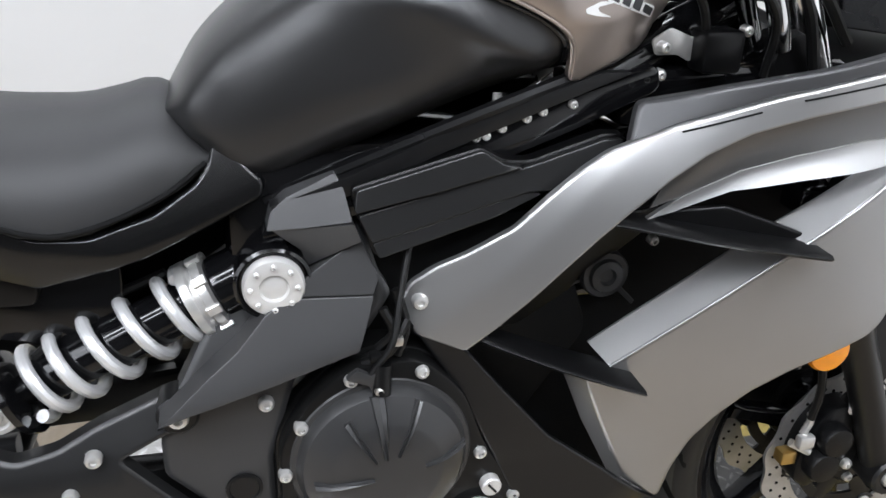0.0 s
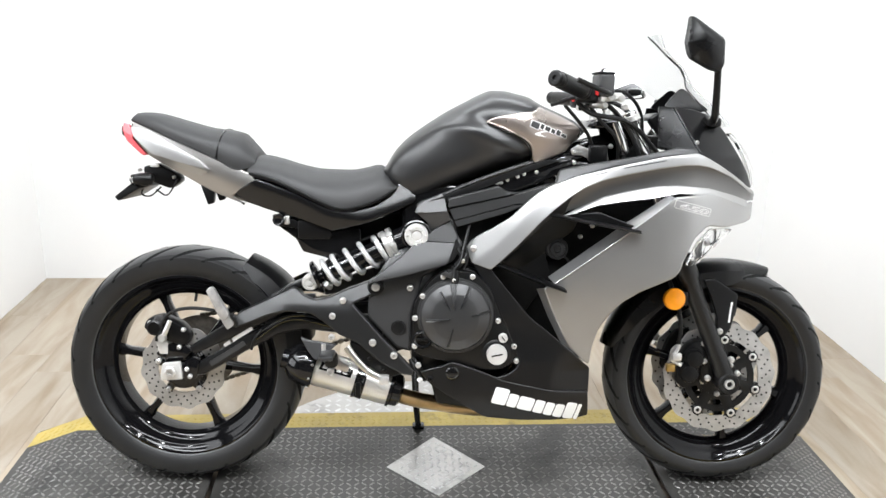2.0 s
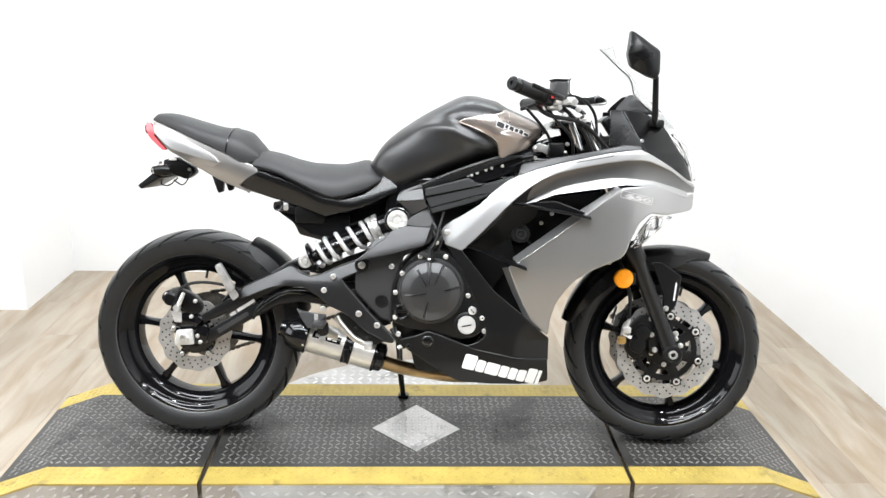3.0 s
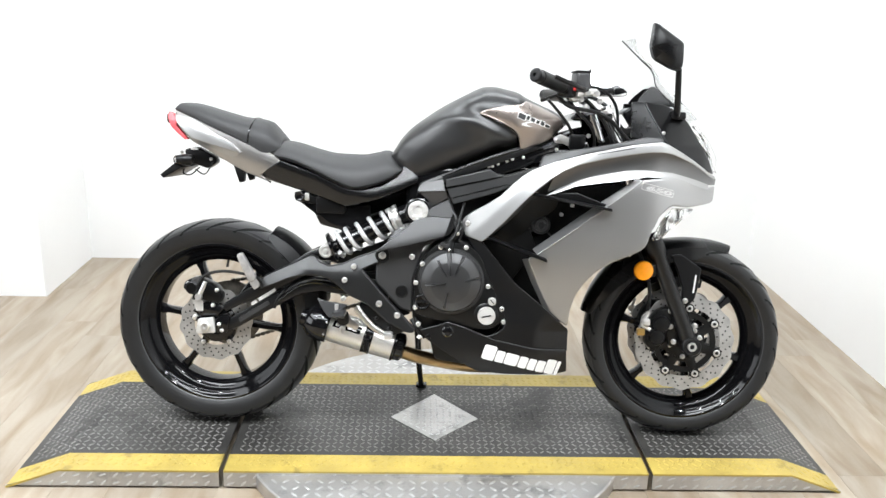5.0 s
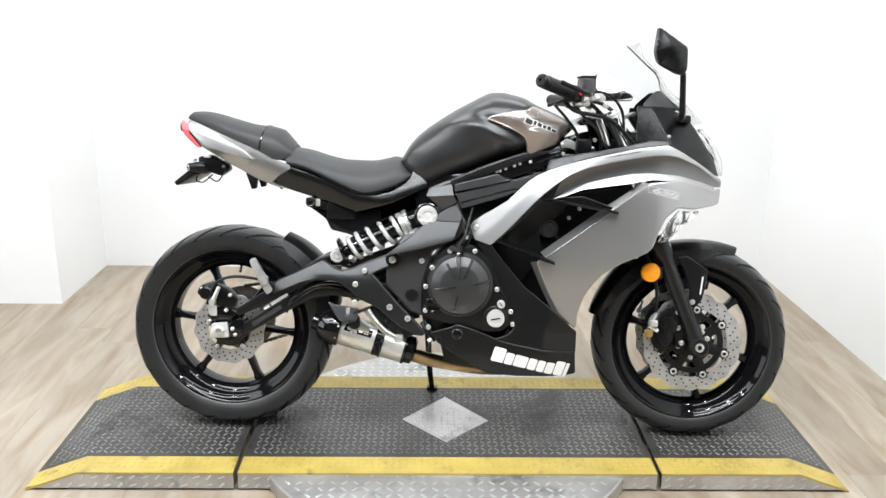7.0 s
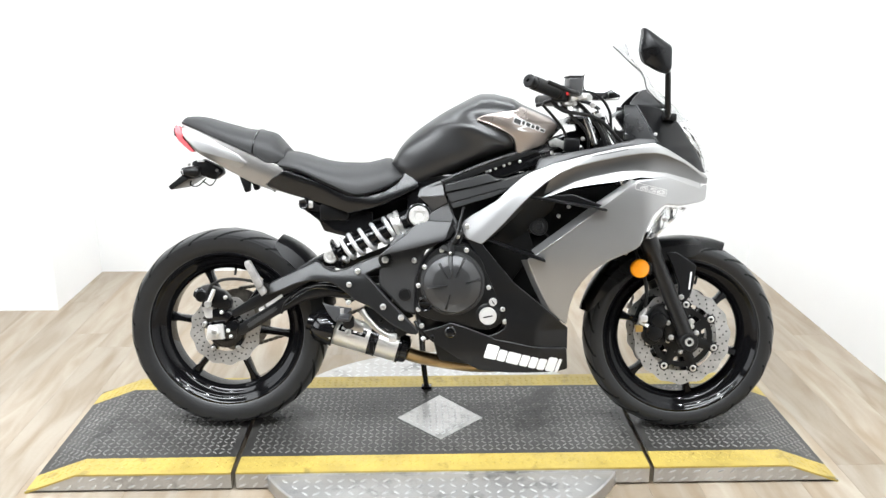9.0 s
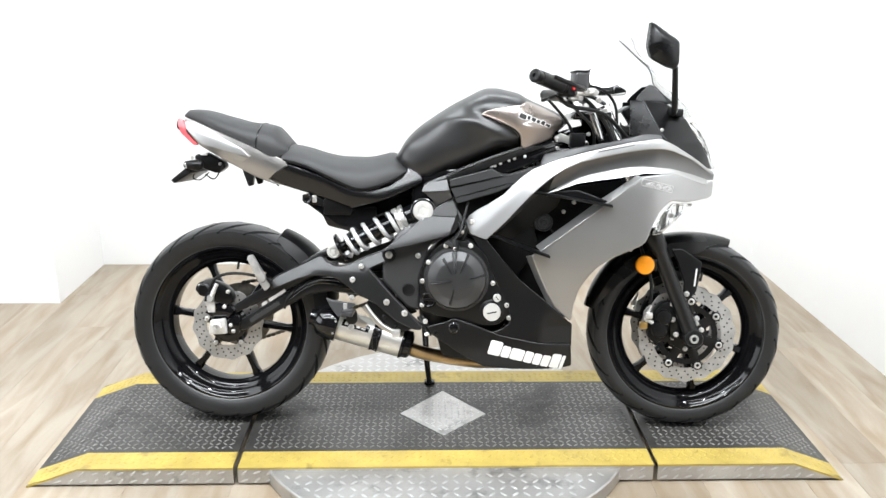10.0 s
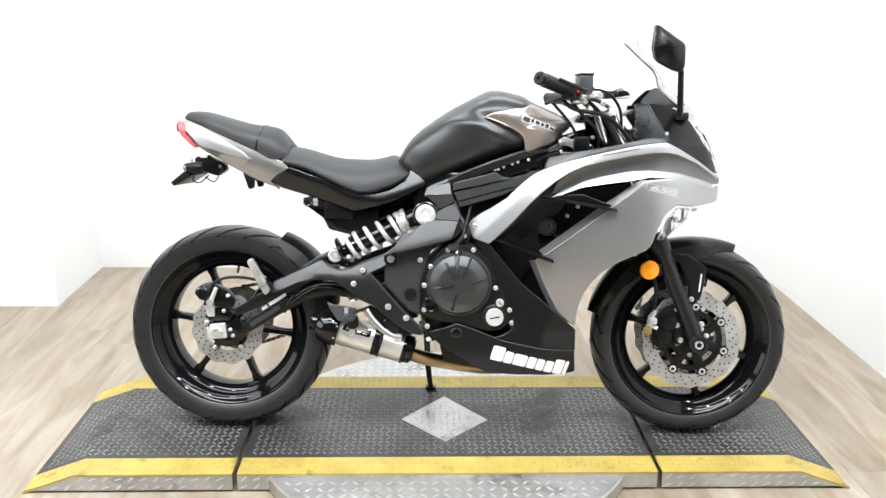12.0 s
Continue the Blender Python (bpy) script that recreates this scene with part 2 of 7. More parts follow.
def add_box(bm, x0, x1, y0, y1, z0, z1, bevel=0.0, segments=2, m=None):
    made = bmesh.ops.create_cube(bm, size=1.0)["verts"]
    for v in made:
        v.co = Vector(((x0 + x1) / 2 + v.co.x * (x1 - x0), (y0 + y1) / 2 + v.co.y * (y1 - y0), (z0 + z1) / 2 + v.co.z * (z1 - z0)))
    if bevel:
        edges = list({e for v in made for e in v.link_edges})
        made = list({v for f in bmesh.ops.bevel(bm, geom=edges, offset=bevel, segments=segments, affect="EDGES", profile=0.5)["faces"] for v in f.verts} | {v for v in made if v.is_valid})
    if m is not None:
        for v in made:
            v.co = m @ v.co
    return bm


def box(x0, x1, y0, y1, z0, z1, bevel=0.0, segments=2, m=None):
    return add_box(bmesh.new(), x0, x1, y0, y1, z0, z1, bevel, segments, m)


def add_loft(bm, rings, close=True, caps=True):
    """A skin over rings of equally many points."""
    rows = [[bm.verts.new(p) for p in ring] for ring in rings]
    n = len(rows[0])
    for a, b in zip(rows, rows[1:]):
        for i in range(n if close else n - 1):
            j = (i + 1) % n
            bm.faces.new((a[i], a[j], b[j], b[i]))
    if caps and close:
        bm.faces.new(rows[0][::-1])
        bm.faces.new(rows[-1])
    return bm


def curve_through(pts, per=6):
    """A smooth line through points (Catmull-Rom)."""
    P = [Vector(p) for p in pts]
    P = [P[0] * 2 - P[1]] + P + [P[-1] * 2 - P[-2]]
    out = []
    for i in range(1, len(P) - 2):
        a, b, c, d = P[i - 1 : i + 3]
        for k in range(per):
            t = k / per
            out.append(0.5 * (2 * b + (c - a) * t + (2 * a - 5 * b + 4 * c - d) * t * t + (3 * b - a - 3 * c + d) * t**3))
    return out + [P[-2]]


def add_tube(bm, pts, radius, segs=10, per=5, squash=1.0):
    """A round bar along a smooth line; radius: one number or one for each end."""
    line = curve_through(pts, per) if per > 1 else [Vector(p) for p in pts]
    up, rings, n = None, [], len(line)
    for i, p in enumerate(line):
        d = (line[min(i + 1, n - 1)] - line[max(i - 1, 0)]).normalized()
        if up is None:
            up = d.orthogonal().normalized()
        up = (up - d * up.dot(d)).normalized()
        side = d.cross(up)
        r = radius if not isinstance(radius, (tuple, list)) else radius[0] + (radius[1] - radius[0]) * i / (n - 1)
        rings.append([p + (up * math.cos(a) + side * squash * math.sin(a)) * r for a in [2 * math.pi * k / segs for k in range(segs)]])
    return add_loft(bm, rings)


def tube(pts, radius, segs=10, per=5, squash=1.0):
    return add_tube(bmesh.new(), pts, radius, segs, per, squash)


def add_lathe(bm, profile, m, segs=32, closed=False):
    """A profile of (radius, height) turned about the z axis of m."""
    rings = [[m @ Vector((r * math.cos(2 * math.pi * k / segs), r * math.sin(2 * math.pi * k / segs), h)) for k in range(segs)] for r, h in profile]
    if closed:
        rings.append(rings[0])
        add_loft(bm, rings, caps=False)
        bmesh.ops.remove_doubles(bm, verts=bm.verts, dist=1e-6)
        return bm
    return add_loft(bm, rings)


def lathe(profile, m, segs=32, closed=False):
    return add_lathe(bmesh.new(), profile, m, segs, closed)


def smooth_table(table):
    """A smooth function through rows (x, y), without overshoot."""
    X, Y = np.array([r[0] for r in table], float), np.array([r[1] for r in table], float)
    s = np.diff(Y) / np.diff(X)
    d = np.concatenate([[s[0]], np.where(s[:-1] * s[1:] > 0, 2 * s[:-1] * s[1:] / (s[:-1] + s[1:] + 1e-12), 0), [s[-1]]])

    def f(x):
        x = min(max(x, X[0]), X[-1])
        i = int(min(max(np.searchsorted(X, x) - 1, 0), len(X) - 2))
        h = X[i + 1] - X[i]
        t = (x - X[i]) / h
        return float((2 * t**3 - 3 * t * t + 1) * Y[i] + (t**3 - 2 * t * t + t) * h * d[i] + (3 * t * t - 2 * t**3) * Y[i + 1] + (t**3 - t * t) * h * d[i + 1])

    return f


def spline(table):
    """A natural cubic spline through rows (x, y), level with its ends outside."""
    X, Y = np.array([r[0] for r in table], float), np.array([r[1] for r in table], float)
    n, h = len(X), np.diff(X)
    A, R = np.eye(n), np.zeros(n)
    for i in range(1, n - 1):
        A[i, i - 1], A[i, i], A[i, i + 1] = h[i - 1], 2 * (h[i - 1] + h[i]), h[i]
        R[i] = 6 * ((Y[i + 1] - Y[i]) / h[i] - (Y[i] - Y[i - 1]) / h[i - 1])
    M = np.linalg.solve(A, R)

    def f(x):
        x = min(max(x, X[0]), X[-1])
        i = int(min(max(np.searchsorted(X, x) - 1, 0), n - 2))
        a, b = X[i + 1] - x, x - X[i]
        return float((M[i] * a**3 + M[i + 1] * b**3) / (6 * h[i]) + (Y[i] / h[i] - M[i] * h[i] / 6) * a + (Y[i + 1] / h[i] - M[i + 1] * h[i] / 6) * b)

    return f


def rounded(outline, rad):
    """An outline with its corners rounded off."""
    out, n = [], len(outline)
    for i in range(n):
        a, b, c = (Vector(outline[(i + k) % n]) for k in (-1, 0, 1))
        p = b + (a - b).normalized() * min(rad, 0.42 * (a - b).length)
        q = b + (c - b).normalized() * min(rad, 0.42 * (c - b).length)
        for t in (0, 0.33, 0.67, 1):
            out.append(p * (1 - t) ** 2 + b * 2 * t * (1 - t) + q * t * t)
    return out


def rim_distance(P, outline):
    A = np.array([(p[0], p[1]) for p in outline])
    B = np.roll(A, -1, 0)
    D = B - A
    t = np.clip(((P[:, None] - A) * D).sum(-1) / np.maximum((D * D).sum(-1), 1e-12), 0, 1)
    return np.sqrt((((A + t[..., None] * D) - P[:, None]) ** 2).sum(-1)).min(1)


def panel(name, outline, surface, mat, parent, thick=0.004, edge=0.006, step=0.025, rad=0.012, label="", side=1, smooth=42):
    """A moulded shell: an outline (along, up) laid on surface(along, up) = distance from the middle plane, with rounded rims and a thickness."""
    shape = rounded(outline, rad) if rad else [Vector(p) for p in outline]
    bm = bmesh.new()
    mark = bm.faces.layers.int.new("front")
    f = bm.faces.new([bm.verts.new((p[0], 0, p[1])) for p in shape])
    f.normal_update()
    for k in (0.3, 0.7) if edge else ():
        bmesh.ops.inset_individual(bm, faces=[f], thickness=edge * k, use_even_offset=True)
    lo, hi = [min(p[k] for p in shape) for k in (0, 1)], [max(p[k] for p in shape) for k in (0, 1)]
    for axis, k in ((Vector((1, 0, 0)), 0), (Vector((0, 0, 1)), 1)):
        for i in range(1, int((hi[k] - lo[k]) / step) + 1):
            bmesh.ops.bisect_plane(bm, geom=bm.verts[:] + bm.edges[:] + bm.faces[:], dist=1e-5, plane_co=axis * (lo[k] + i * step), plane_no=axis)
    bm.verts.ensure_lookup_table()
    bm.verts.index_update()
    P = np.array([(v.co.x, v.co.z) for v in bm.verts])
    e = 0.0012
    slope = np.zeros((len(P), 2))
    drop = np.zeros(len(P))
    if edge:
        dist = rim_distance(P, shape)
        d = np.minimum(dist / edge, 1)
        drop = 0.5 * edge * (1 - d) ** 2
        for k, step_ in enumerate(((0.0004, 0), (0, 0.0004))):
            slope[:, k] = (rim_distance(P + step_, shape) - rim_distance(P - np.array(step_), shape)) / 0.0008
        inner = dist > 0.0005
        for v in bm.verts:
            if not inner[v.index]:
                near = [o.index for o in (g.other_vert(v) for g in v.link_edges) if inner[o.index]]
                slope[v.index] = slope[near].mean(0) if near else 0
        slope *= (1 - d)[:, None]
    cache = {}
    for v, q in zip(bm.verts, drop):
        x, z = v.co.x, v.co.z
        v.co.y = -side * (surface(x, z) - q)
        gx = (surface(x + e, z) - surface(x - e, z)) / (2 * e) + slope[v.index, 0]
        gz = (surface(x, z + e) - surface(x, z - e)) / (2 * e) + slope[v.index, 1]
        cache[v.index] = Vector((-gx, -side, -gz)).normalized()
    front = bm.faces[:]
    made = bmesh.ops.extrude_face_region(bm, geom=front, use_keep_orig=True)["geom"]
    for v in made:
        if isinstance(v, bmesh.types.BMVert):
            v.co.y += side * (thick + edge)
    for f in bm.faces:
        f[mark] = 0
    for f in front:
        f[mark] = 1
    ob = part(name, bm, mat, parent, label, 0)
    me = ob.data
    me.shade_smooth()
    flags = me.attributes["front"].data
    if sum(f.normal.y * f.area for f in me.polygons if flags[f.index].value == 1) * side > 0:
        me.flip_normals()
    normals = [(0.0, 0.0, 0.0)] * len(me.loops)
    for f in me.polygons:
        outer = flags[f.index].value == 1
        for li in f.loop_indices:
            normals[li] = cache[me.loops[li].vertex_index] if outer else Vector(f.normal)
    me.normals_split_custom_set(normals)
    return ob


def slab(name, outline, y0, y1, mat, parent, rad=0.01, bevel=0.003, label="", smooth=40):
    """A plate or block: an outline (along, up) between two distances across, with bevelled rims."""
    shape = rounded(outline, rad) if rad else [Vector(p) for p in outline]
    bm = bmesh.new()
    f = bm.faces.new([bm.verts.new((p[0], y0, p[1])) for p in shape])
    made = bmesh.ops.extrude_face_region(bm, geom=[f])["geom"]
    for v in made:
        if isinstance(v, bmesh.types.BMVert):
            v.co.y = y1
    bmesh.ops.recalc_face_normals(bm, faces=bm.faces)
    if bevel:
        rims = [e for e in bm.edges if abs(e.verts[0].co.y - e.verts[1].co.y) < 1e-6]
        bmesh.ops.bevel(bm, geom=rims, offset=bevel, segments=2, affect="EDGES", profile=0.5, clamp_overlap=True)
    return part(name, bm, mat, parent, label, smooth)


def bolt(place, r, parent, mat=BOLT, out=(0, -1, 0), name="bolt", h=0.006):
    """A button-head bolt with a hexagonal socket."""
    m = Matrix.Translation(place) @ Vector(out).to_track_quat("Z", "Y").to_matrix().to_4x4()
    bm = bmesh.new()
    add_lathe(bm, [(r, -h), (r, 0.25 * h), (0.85 * r, 0.75 * h), (0.5 * r, h), (0.46 * r, h), (0.44 * r, 0.25 * h), (0.01 * r, 0.2 * h)], m, 12)
    return part(name, bm, mat, parent)

# ---- the room ----
FLOOR_X0, FLOOR_X1, FLOOR_Y0, FLOOR_Y1, ROOM_H = -3.4, 1.66, -4.6, 1.55, 3.0
tagged(part("floor", box(FLOOR_X0, FLOOR_X1, FLOOR_Y0, FLOOR_Y1, -0.2, -0.006), GAP, smooth=0), "pale oak vinyl plank floor", "floor", kind="structure")
floor_object = bpy.data.objects["floor"]
tagged(part("ceiling", box(FLOOR_X0, FLOOR_X1, FLOOR_Y0, FLOOR_Y1, ROOM_H, ROOM_H + 0.2), CEILING, smooth=0), "plain grey ceiling", "ceiling", kind="structure")
tagged(part("wall_back", box(-1.71, FLOOR_X1, FLOOR_Y1, FLOOR_Y1 + 0.2, -0.2, ROOM_H), WALL, smooth=0), "plain white painted wall", "wall", kind="structure")
tagged(part("wall_right", box(FLOOR_X1, FLOOR_X1 + 0.2, FLOOR_Y0, FLOOR_Y1 + 0.2, -0.2, ROOM_H), WALL, smooth=0), "plain white painted side wall", "wall", kind="structure")
tagged(part("wall_pier", box(FLOOR_X0, -1.705, 0.99, FLOOR_Y1 + 0.2, -0.2, ROOM_H, 0.004), WALL, smooth=0), "white painted projecting wall corner", "wall", kind="structure")
# unseen left wall, its opening added to hold the side light
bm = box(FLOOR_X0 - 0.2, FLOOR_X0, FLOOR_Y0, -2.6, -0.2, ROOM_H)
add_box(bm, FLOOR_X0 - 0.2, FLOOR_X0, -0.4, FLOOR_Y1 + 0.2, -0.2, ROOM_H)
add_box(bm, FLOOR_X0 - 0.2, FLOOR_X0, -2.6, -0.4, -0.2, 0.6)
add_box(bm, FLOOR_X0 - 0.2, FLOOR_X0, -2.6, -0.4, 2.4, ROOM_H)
tagged(part("wall_left", bm, BACK, smooth=0), "unseen grey wall with an opening added for light", "wall", kind="structure")
# unseen closing wall, dark to keep reflections deep
tagged(part("wall_front", box(FLOOR_X0 - 0.2, FLOOR_X1 + 0.2, FLOOR_Y0 - 0.2, FLOOR_Y0, -0.2, ROOM_H), BACK, smooth=0), "plain grey wall", "wall", kind="structure")

# ---- the turntable and the platform on it ----
DECK = 0.059


def add_lugs(verts, faces, inside, x0, x1, y0, y1, height, pitch=0.0205, long=0.0100, wide=0.0027, tall=0.0028, spare=0.0):
    """Raised lens-shaped lugs of tread plate, turned left and right by turns."""
    for i in range(int((x1 - x0) / pitch) + 1):
        for j in range(int((y1 - y0) / pitch) + 1):
            x, y = x0 + (i + 0.5) * pitch, y0 + (j + 0.5) * pitch
            if not inside(x, y):
                continue
            a = radians(45 if (i + j) % 2 else -45)
            c, s = math.cos(a), math.sin(a)
            k = len(verts)
            for p, q, h in ((-long, 0, 0), (-long * 0.45, -wide, 0), (long * 0.45, -wide, 0), (long, 0, 0), (long * 0.45, wide, 0), (-long * 0.45, wide, 0), (-long * 0.5, 0, tall), (long * 0.5, 0, tall)):
                px, py = x + p * c - q * s, y + p * s + q * c
                verts.append((px, py, height(px, py) + h + spare))
            for f in ((0, 1, 6), (1, 2, 7, 6), (2, 3, 7), (3, 4, 7), (4, 5, 6, 7), (5, 0, 6)):
                faces.append(tuple(k + n for n in f))


def lugs(name, parent, mat, inside, x0, x1, y0, y1, height, label, **more):
    verts, faces = [], []
    add_lugs(verts, faces, inside, x0, x1, y0, y1, height, **more)
    me = bpy.data.meshes.new(name)
    me.from_pydata(verts, [], faces)
    me.materials.append(mat)
    me.shade_smooth()
    ob = new(name, me)
    ob.parent = parent
    return tagged(ob, label, kind="stuff")


TT_X, TT_Y, TT_R, TT_Z = -0.005, -0.205, 0.585, 0.045
turntable = tagged(empty("turntable", pose(0, 0, 0)), "round turntable of bare aluminium tread plate on the floor", "turntable")
bm = lathe([(TT_R - 0.01, 0.0), (TT_R, 0.002), (TT_R, TT_Z - 0.004), (TT_R - 0.004, TT_Z), (0.02, TT_Z)], pose(TT_X, TT_Y, 0), 96)
part("disc", bm, TREAD_ALU, turntable, smooth=30)
lugs("tread_lug", turntable, ALU_LUG, lambda x, y: math.hypot(x - TT_X, y - TT_Y) < TT_R - 0.02 and (y < -0.51 or y > 0.14), -0.6, 0.6, -0.8, 0.4, lambda x, y: TT_Z, "raised bright lugs", pitch=0.032, long=0.014, wide=0.0042)

FRONT_Y, REAR_Y, STRIPE = -0.5, 0.132, 0.088


def deck_section(name, label, x0, x1, slope):
    """One section of the platform: skirts, deck, yellow edge stripes and lugs. slope: -1, 0 or 1, the end that runs down to the floor."""
    thing = tagged(empty(name, pose(0, 0, 0)), label, "ramp", group="platform sections")
    bend = (x0 + 0.15) if slope < 0 else (x1 - 0.15)

    def height(x, y):
        if slope < 0 and x < bend:
            return 0.004 + (DECK - 0.004) * (x - x0) / (bend - x0)
        if slope > 0 and x > bend:
            return 0.004 + (DECK - 0.004) * (x1 - x) / (x1 - bend)
        return DECK

    stations = [x0, x1] if not slope else ([x0, bend, x1] if slope < 0 else [x0, bend, x1])

    def strip(y0, y1, lift, thick):
        bm = bmesh.new()
        rings = []
        for x in stations:
            h = height(x, 0) + lift
            rings.append([(x, y0, h - thick), (x, y1, h - thick), (x, y1, h), (x, y0, h)])
        return add_loft(bm, rings)

    part("deck", strip(FRONT_Y + STRIPE, REAR_Y - STRIPE, 0, 0.006), TREAD, thing, smooth=0)
    part("edge_stripe", strip(FRONT_Y, FRONT_Y + STRIPE, 0, 0.006), YELLOW, thing, "worn yellow painted edge stripe", smooth=0)
    part("edge_stripe", strip(REAR_Y - STRIPE, REAR_Y, 0, 0.006), YELLOW, thing, "worn yellow painted edge stripe", smooth=0)
    for y, s in ((FRONT_Y, 1), (REAR_Y, -1)):
        bm = bmesh.new()
        add_loft(bm, [[(x, y + s * 0.002, 0.007), (x, y + s * 0.006, 0.007), (x, y + s * 0.006, height(x, 0) - 0.006), (x, y + s * 0.002, height(x, 0) - 0.006)] for x in stations])
        skirt = part("skirt", bm, TREAD_ALU, thing, "bare aluminium tread plate skirt", smooth=0)
        if y == FRONT_Y:
            verts, faces = [], []
            for i in range(int((x1 - x0) / 0.036)):
                for j in range(2):
                    x, z = x0 + (i + 0.5) * 0.036, 0.016 + j * 0.025
                    if z + 0.012 > height(x, 0):
                        continue
                    a = radians(45 if (i + j) % 2 else 20)
                    c, sn, k = math.cos(a), math.sin(a), len(verts)
                    for p, q, h in ((-0.013, 0, 0), (-0.006, -0.0035, 0), (0.006, -0.0035, 0), (0.013, 0, 0), (0.006, 0.0035, 0), (-0.006, 0.0035, 0), (-0.007, 0, 0.002), (0.007, 0, 0.002)):
                        verts.append((x + p * c - q * sn, y + 0.002 - h, z + p * sn + q * c))
                    faces += [tuple(k + n for n in f) for f in ((0, 1, 6), (1, 2, 7, 6), (2, 3, 7), (3, 4, 7), (4, 5, 6, 7), (5, 0, 6))]
            me = bpy.data.meshes.new("skirt_lug")
            me.from_pydata(verts, [], faces)
            me.materials.append(ALU_LUG)
            ob = new("skirt_lug", me)
            ob.parent = skirt
            tagged(ob, "bright raised lugs", kind="stuff")
    part("core", box(x0 + 0.004 if slope >= 0 else bend, x1 - 0.004 if slope <= 0 else bend, FRONT_Y + 0.02, REAR_Y - 0.02, TT_Z + 0.002, DECK - 0.008), GAP, thing, smooth=0)
    diamond = lambda x, y: slope == 0 and abs(x + 0.005) / 0.139 + abs(y + 0.175) / 0.149 < 1.03
    lugs("tread_lug", thing, TREAD_LUG, lambda x, y: x0 + 0.012 < x < x1 - 0.012 and FRONT_Y + STRIPE + 0.01 < y < REAR_Y - STRIPE - 0.01 and not diamond(x, y), x0, x1, FRONT_Y, REAR_Y, height, "scuffed raised lugs")
    lugs("stripe_lug", thing, YELLOW, lambda x, y: x0 + 0.012 < x < x1 - 0.012 and (y < FRONT_Y + STRIPE - 0.008 or y > REAR_Y - STRIPE + 0.008) and FRONT_Y + 0.012 < y < REAR_Y - 0.012, x0, x1, FRONT_Y, REAR_Y, height, "yellow raised lugs", tall=0.0026)
    return thing


deck_section("ramp_section", "grey tread plate ramp with yellow edges, under the rear wheel", -1.208, -0.616, -1)
platform = deck_section("platform_section", "grey tread plate platform with yellow edges and a bare diamond", -0.602, 0.600, 0)
deck_section("ramp_section", "grey tread plate ramp with yellow edges, under the front wheel", 0.614, 1.165, 1)
bm = bmesh.new()
add_loft(bm, [[(-0.142, -0.183, z), (-0.005, -0.326, z), (0.133, -0.19, z), (-0.002, -0.025, z)] for z in (DECK - 0.002, DECK + 0.0015)])
part("diamond_plate", bm, TREAD_ALU, platform, "bare aluminium diamond inlay", smooth=0)
inlay = lambda x, y: abs(x + 0.005) / 0.137 + abs(y + 0.178) / 0.149 < 0.88
lugs("inlay_lug", platform, ALU_LUG, inlay, -0.15, 0.15, -0.34, 0.0, lambda x, y: DECK + 0.0015, "bright raised lugs")

# ---- the motorcycle: x forward from the rear axle, y to its left, z up from the ground, leaning as one ----
bike = tagged(empty("motorcycle", pose(-0.669, -0.174, DECK + 0.002, -9.8, 0, -2.9)), "silver and black faired sport motorcycle leaning on its side stand", "motorcycle")
REAR, FRONT = Vector((0.0, 0, 0.308)), Vector((1.412, 0, 0.296))
ACROSS = Matrix.Rotation(radians(90), 4, "X")  # turns z to the right-hand side


def at_wheel(c, y=0.0):
    return Matrix.Translation((c.x, y, c.z)) @ ACROSS


def ring_spoke(bm, c, angle, r0, r1, w0, w1, d0, d1, y=0.0):
    """A tapered bar from radius r0 to r1 in a wheel."""
    ca, sa = math.cos(angle), math.sin(angle)
    rings = []
    for t in (0, 0.15, 0.5, 0.85, 1):
        r, w, d = r0 + (r1 - r0) * t, w0 + (w1 - w0) * t, d0 + (d1 - d0) * t
        if t in (0, 1):
            w *= 1.5
        rings.append([Vector((c.x + ca * r - sa * p * w, y + q * d, c.z + sa * r + ca * p * w)) for p, q in ((-1, -0.5), (-0.6, -1), (0.6, -1), (1, -0.5), (1, 0.5), (0.6, 1), (-0.6, 1), (-1, 0.5))])
    return add_loft(bm, rings)


def tyre_mesh(c, R, half, bead):
    m = at_wheel(c)
    h = R - bead
    prof = []
    for k in range(13):
        a = -math.pi / 2 * 1.0 + math.pi * k / 12
        prof.append((R - 0.030 + 0.030 * math.cos(a) if abs(a) < 1.6 else R, half * math.sin(a)))
    prof = [(bead, -half * 0.72), (bead + 0.012, -half * 0.86), (bead + h * 0.45, -half * 0.99)] + prof[1:-1] + [(bead + h * 0.45, half * 0.99), (bead + 0.012, half * 0.86), (bead, half * 0.72)]
    bm = lathe(prof, m, 96, closed=True)
    for f in bm.faces:
        mid = f.calc_center_median()
        if abs(mid.y) > half * 0.90:
            f.material_index = 1
    return bm


def tread_grooves(tyre, c, R, half, count):
    """Slanting cut grooves of the tread, as dark inlays that follow the crown."""
    for s in (1, -1):
        for k in range(count):
            a0 = 2 * math.pi * k / count
            bm = bmesh.new()
            rows = []
            for i in range(8):
                t = i / 7
                th = a0 + s * 0.06 + 0.30 * t
                b = (0.12 + 0.98 * t) * s
                r = R - 0.030 + 0.030 * math.cos(b * math.pi / 2 * 0.80) + 0.0006
                y = half * math.sin(b * math.pi / 2 * 0.80)
                w = 0.0026 + 0.0078 * math.sin(math.pi * t)
                rows.append([Vector((c.x + (r - dr) * math.cos(th + q * w / R), y, c.z + (r - dr) * math.sin(th + q * w / R))) for q, dr in ((-1, 0), (1, 0), (1, 0.004), (-1, 0.004))])
            add_loft(bm, rows)
            part("groove", bm, GAP, tyre, smooth=0)


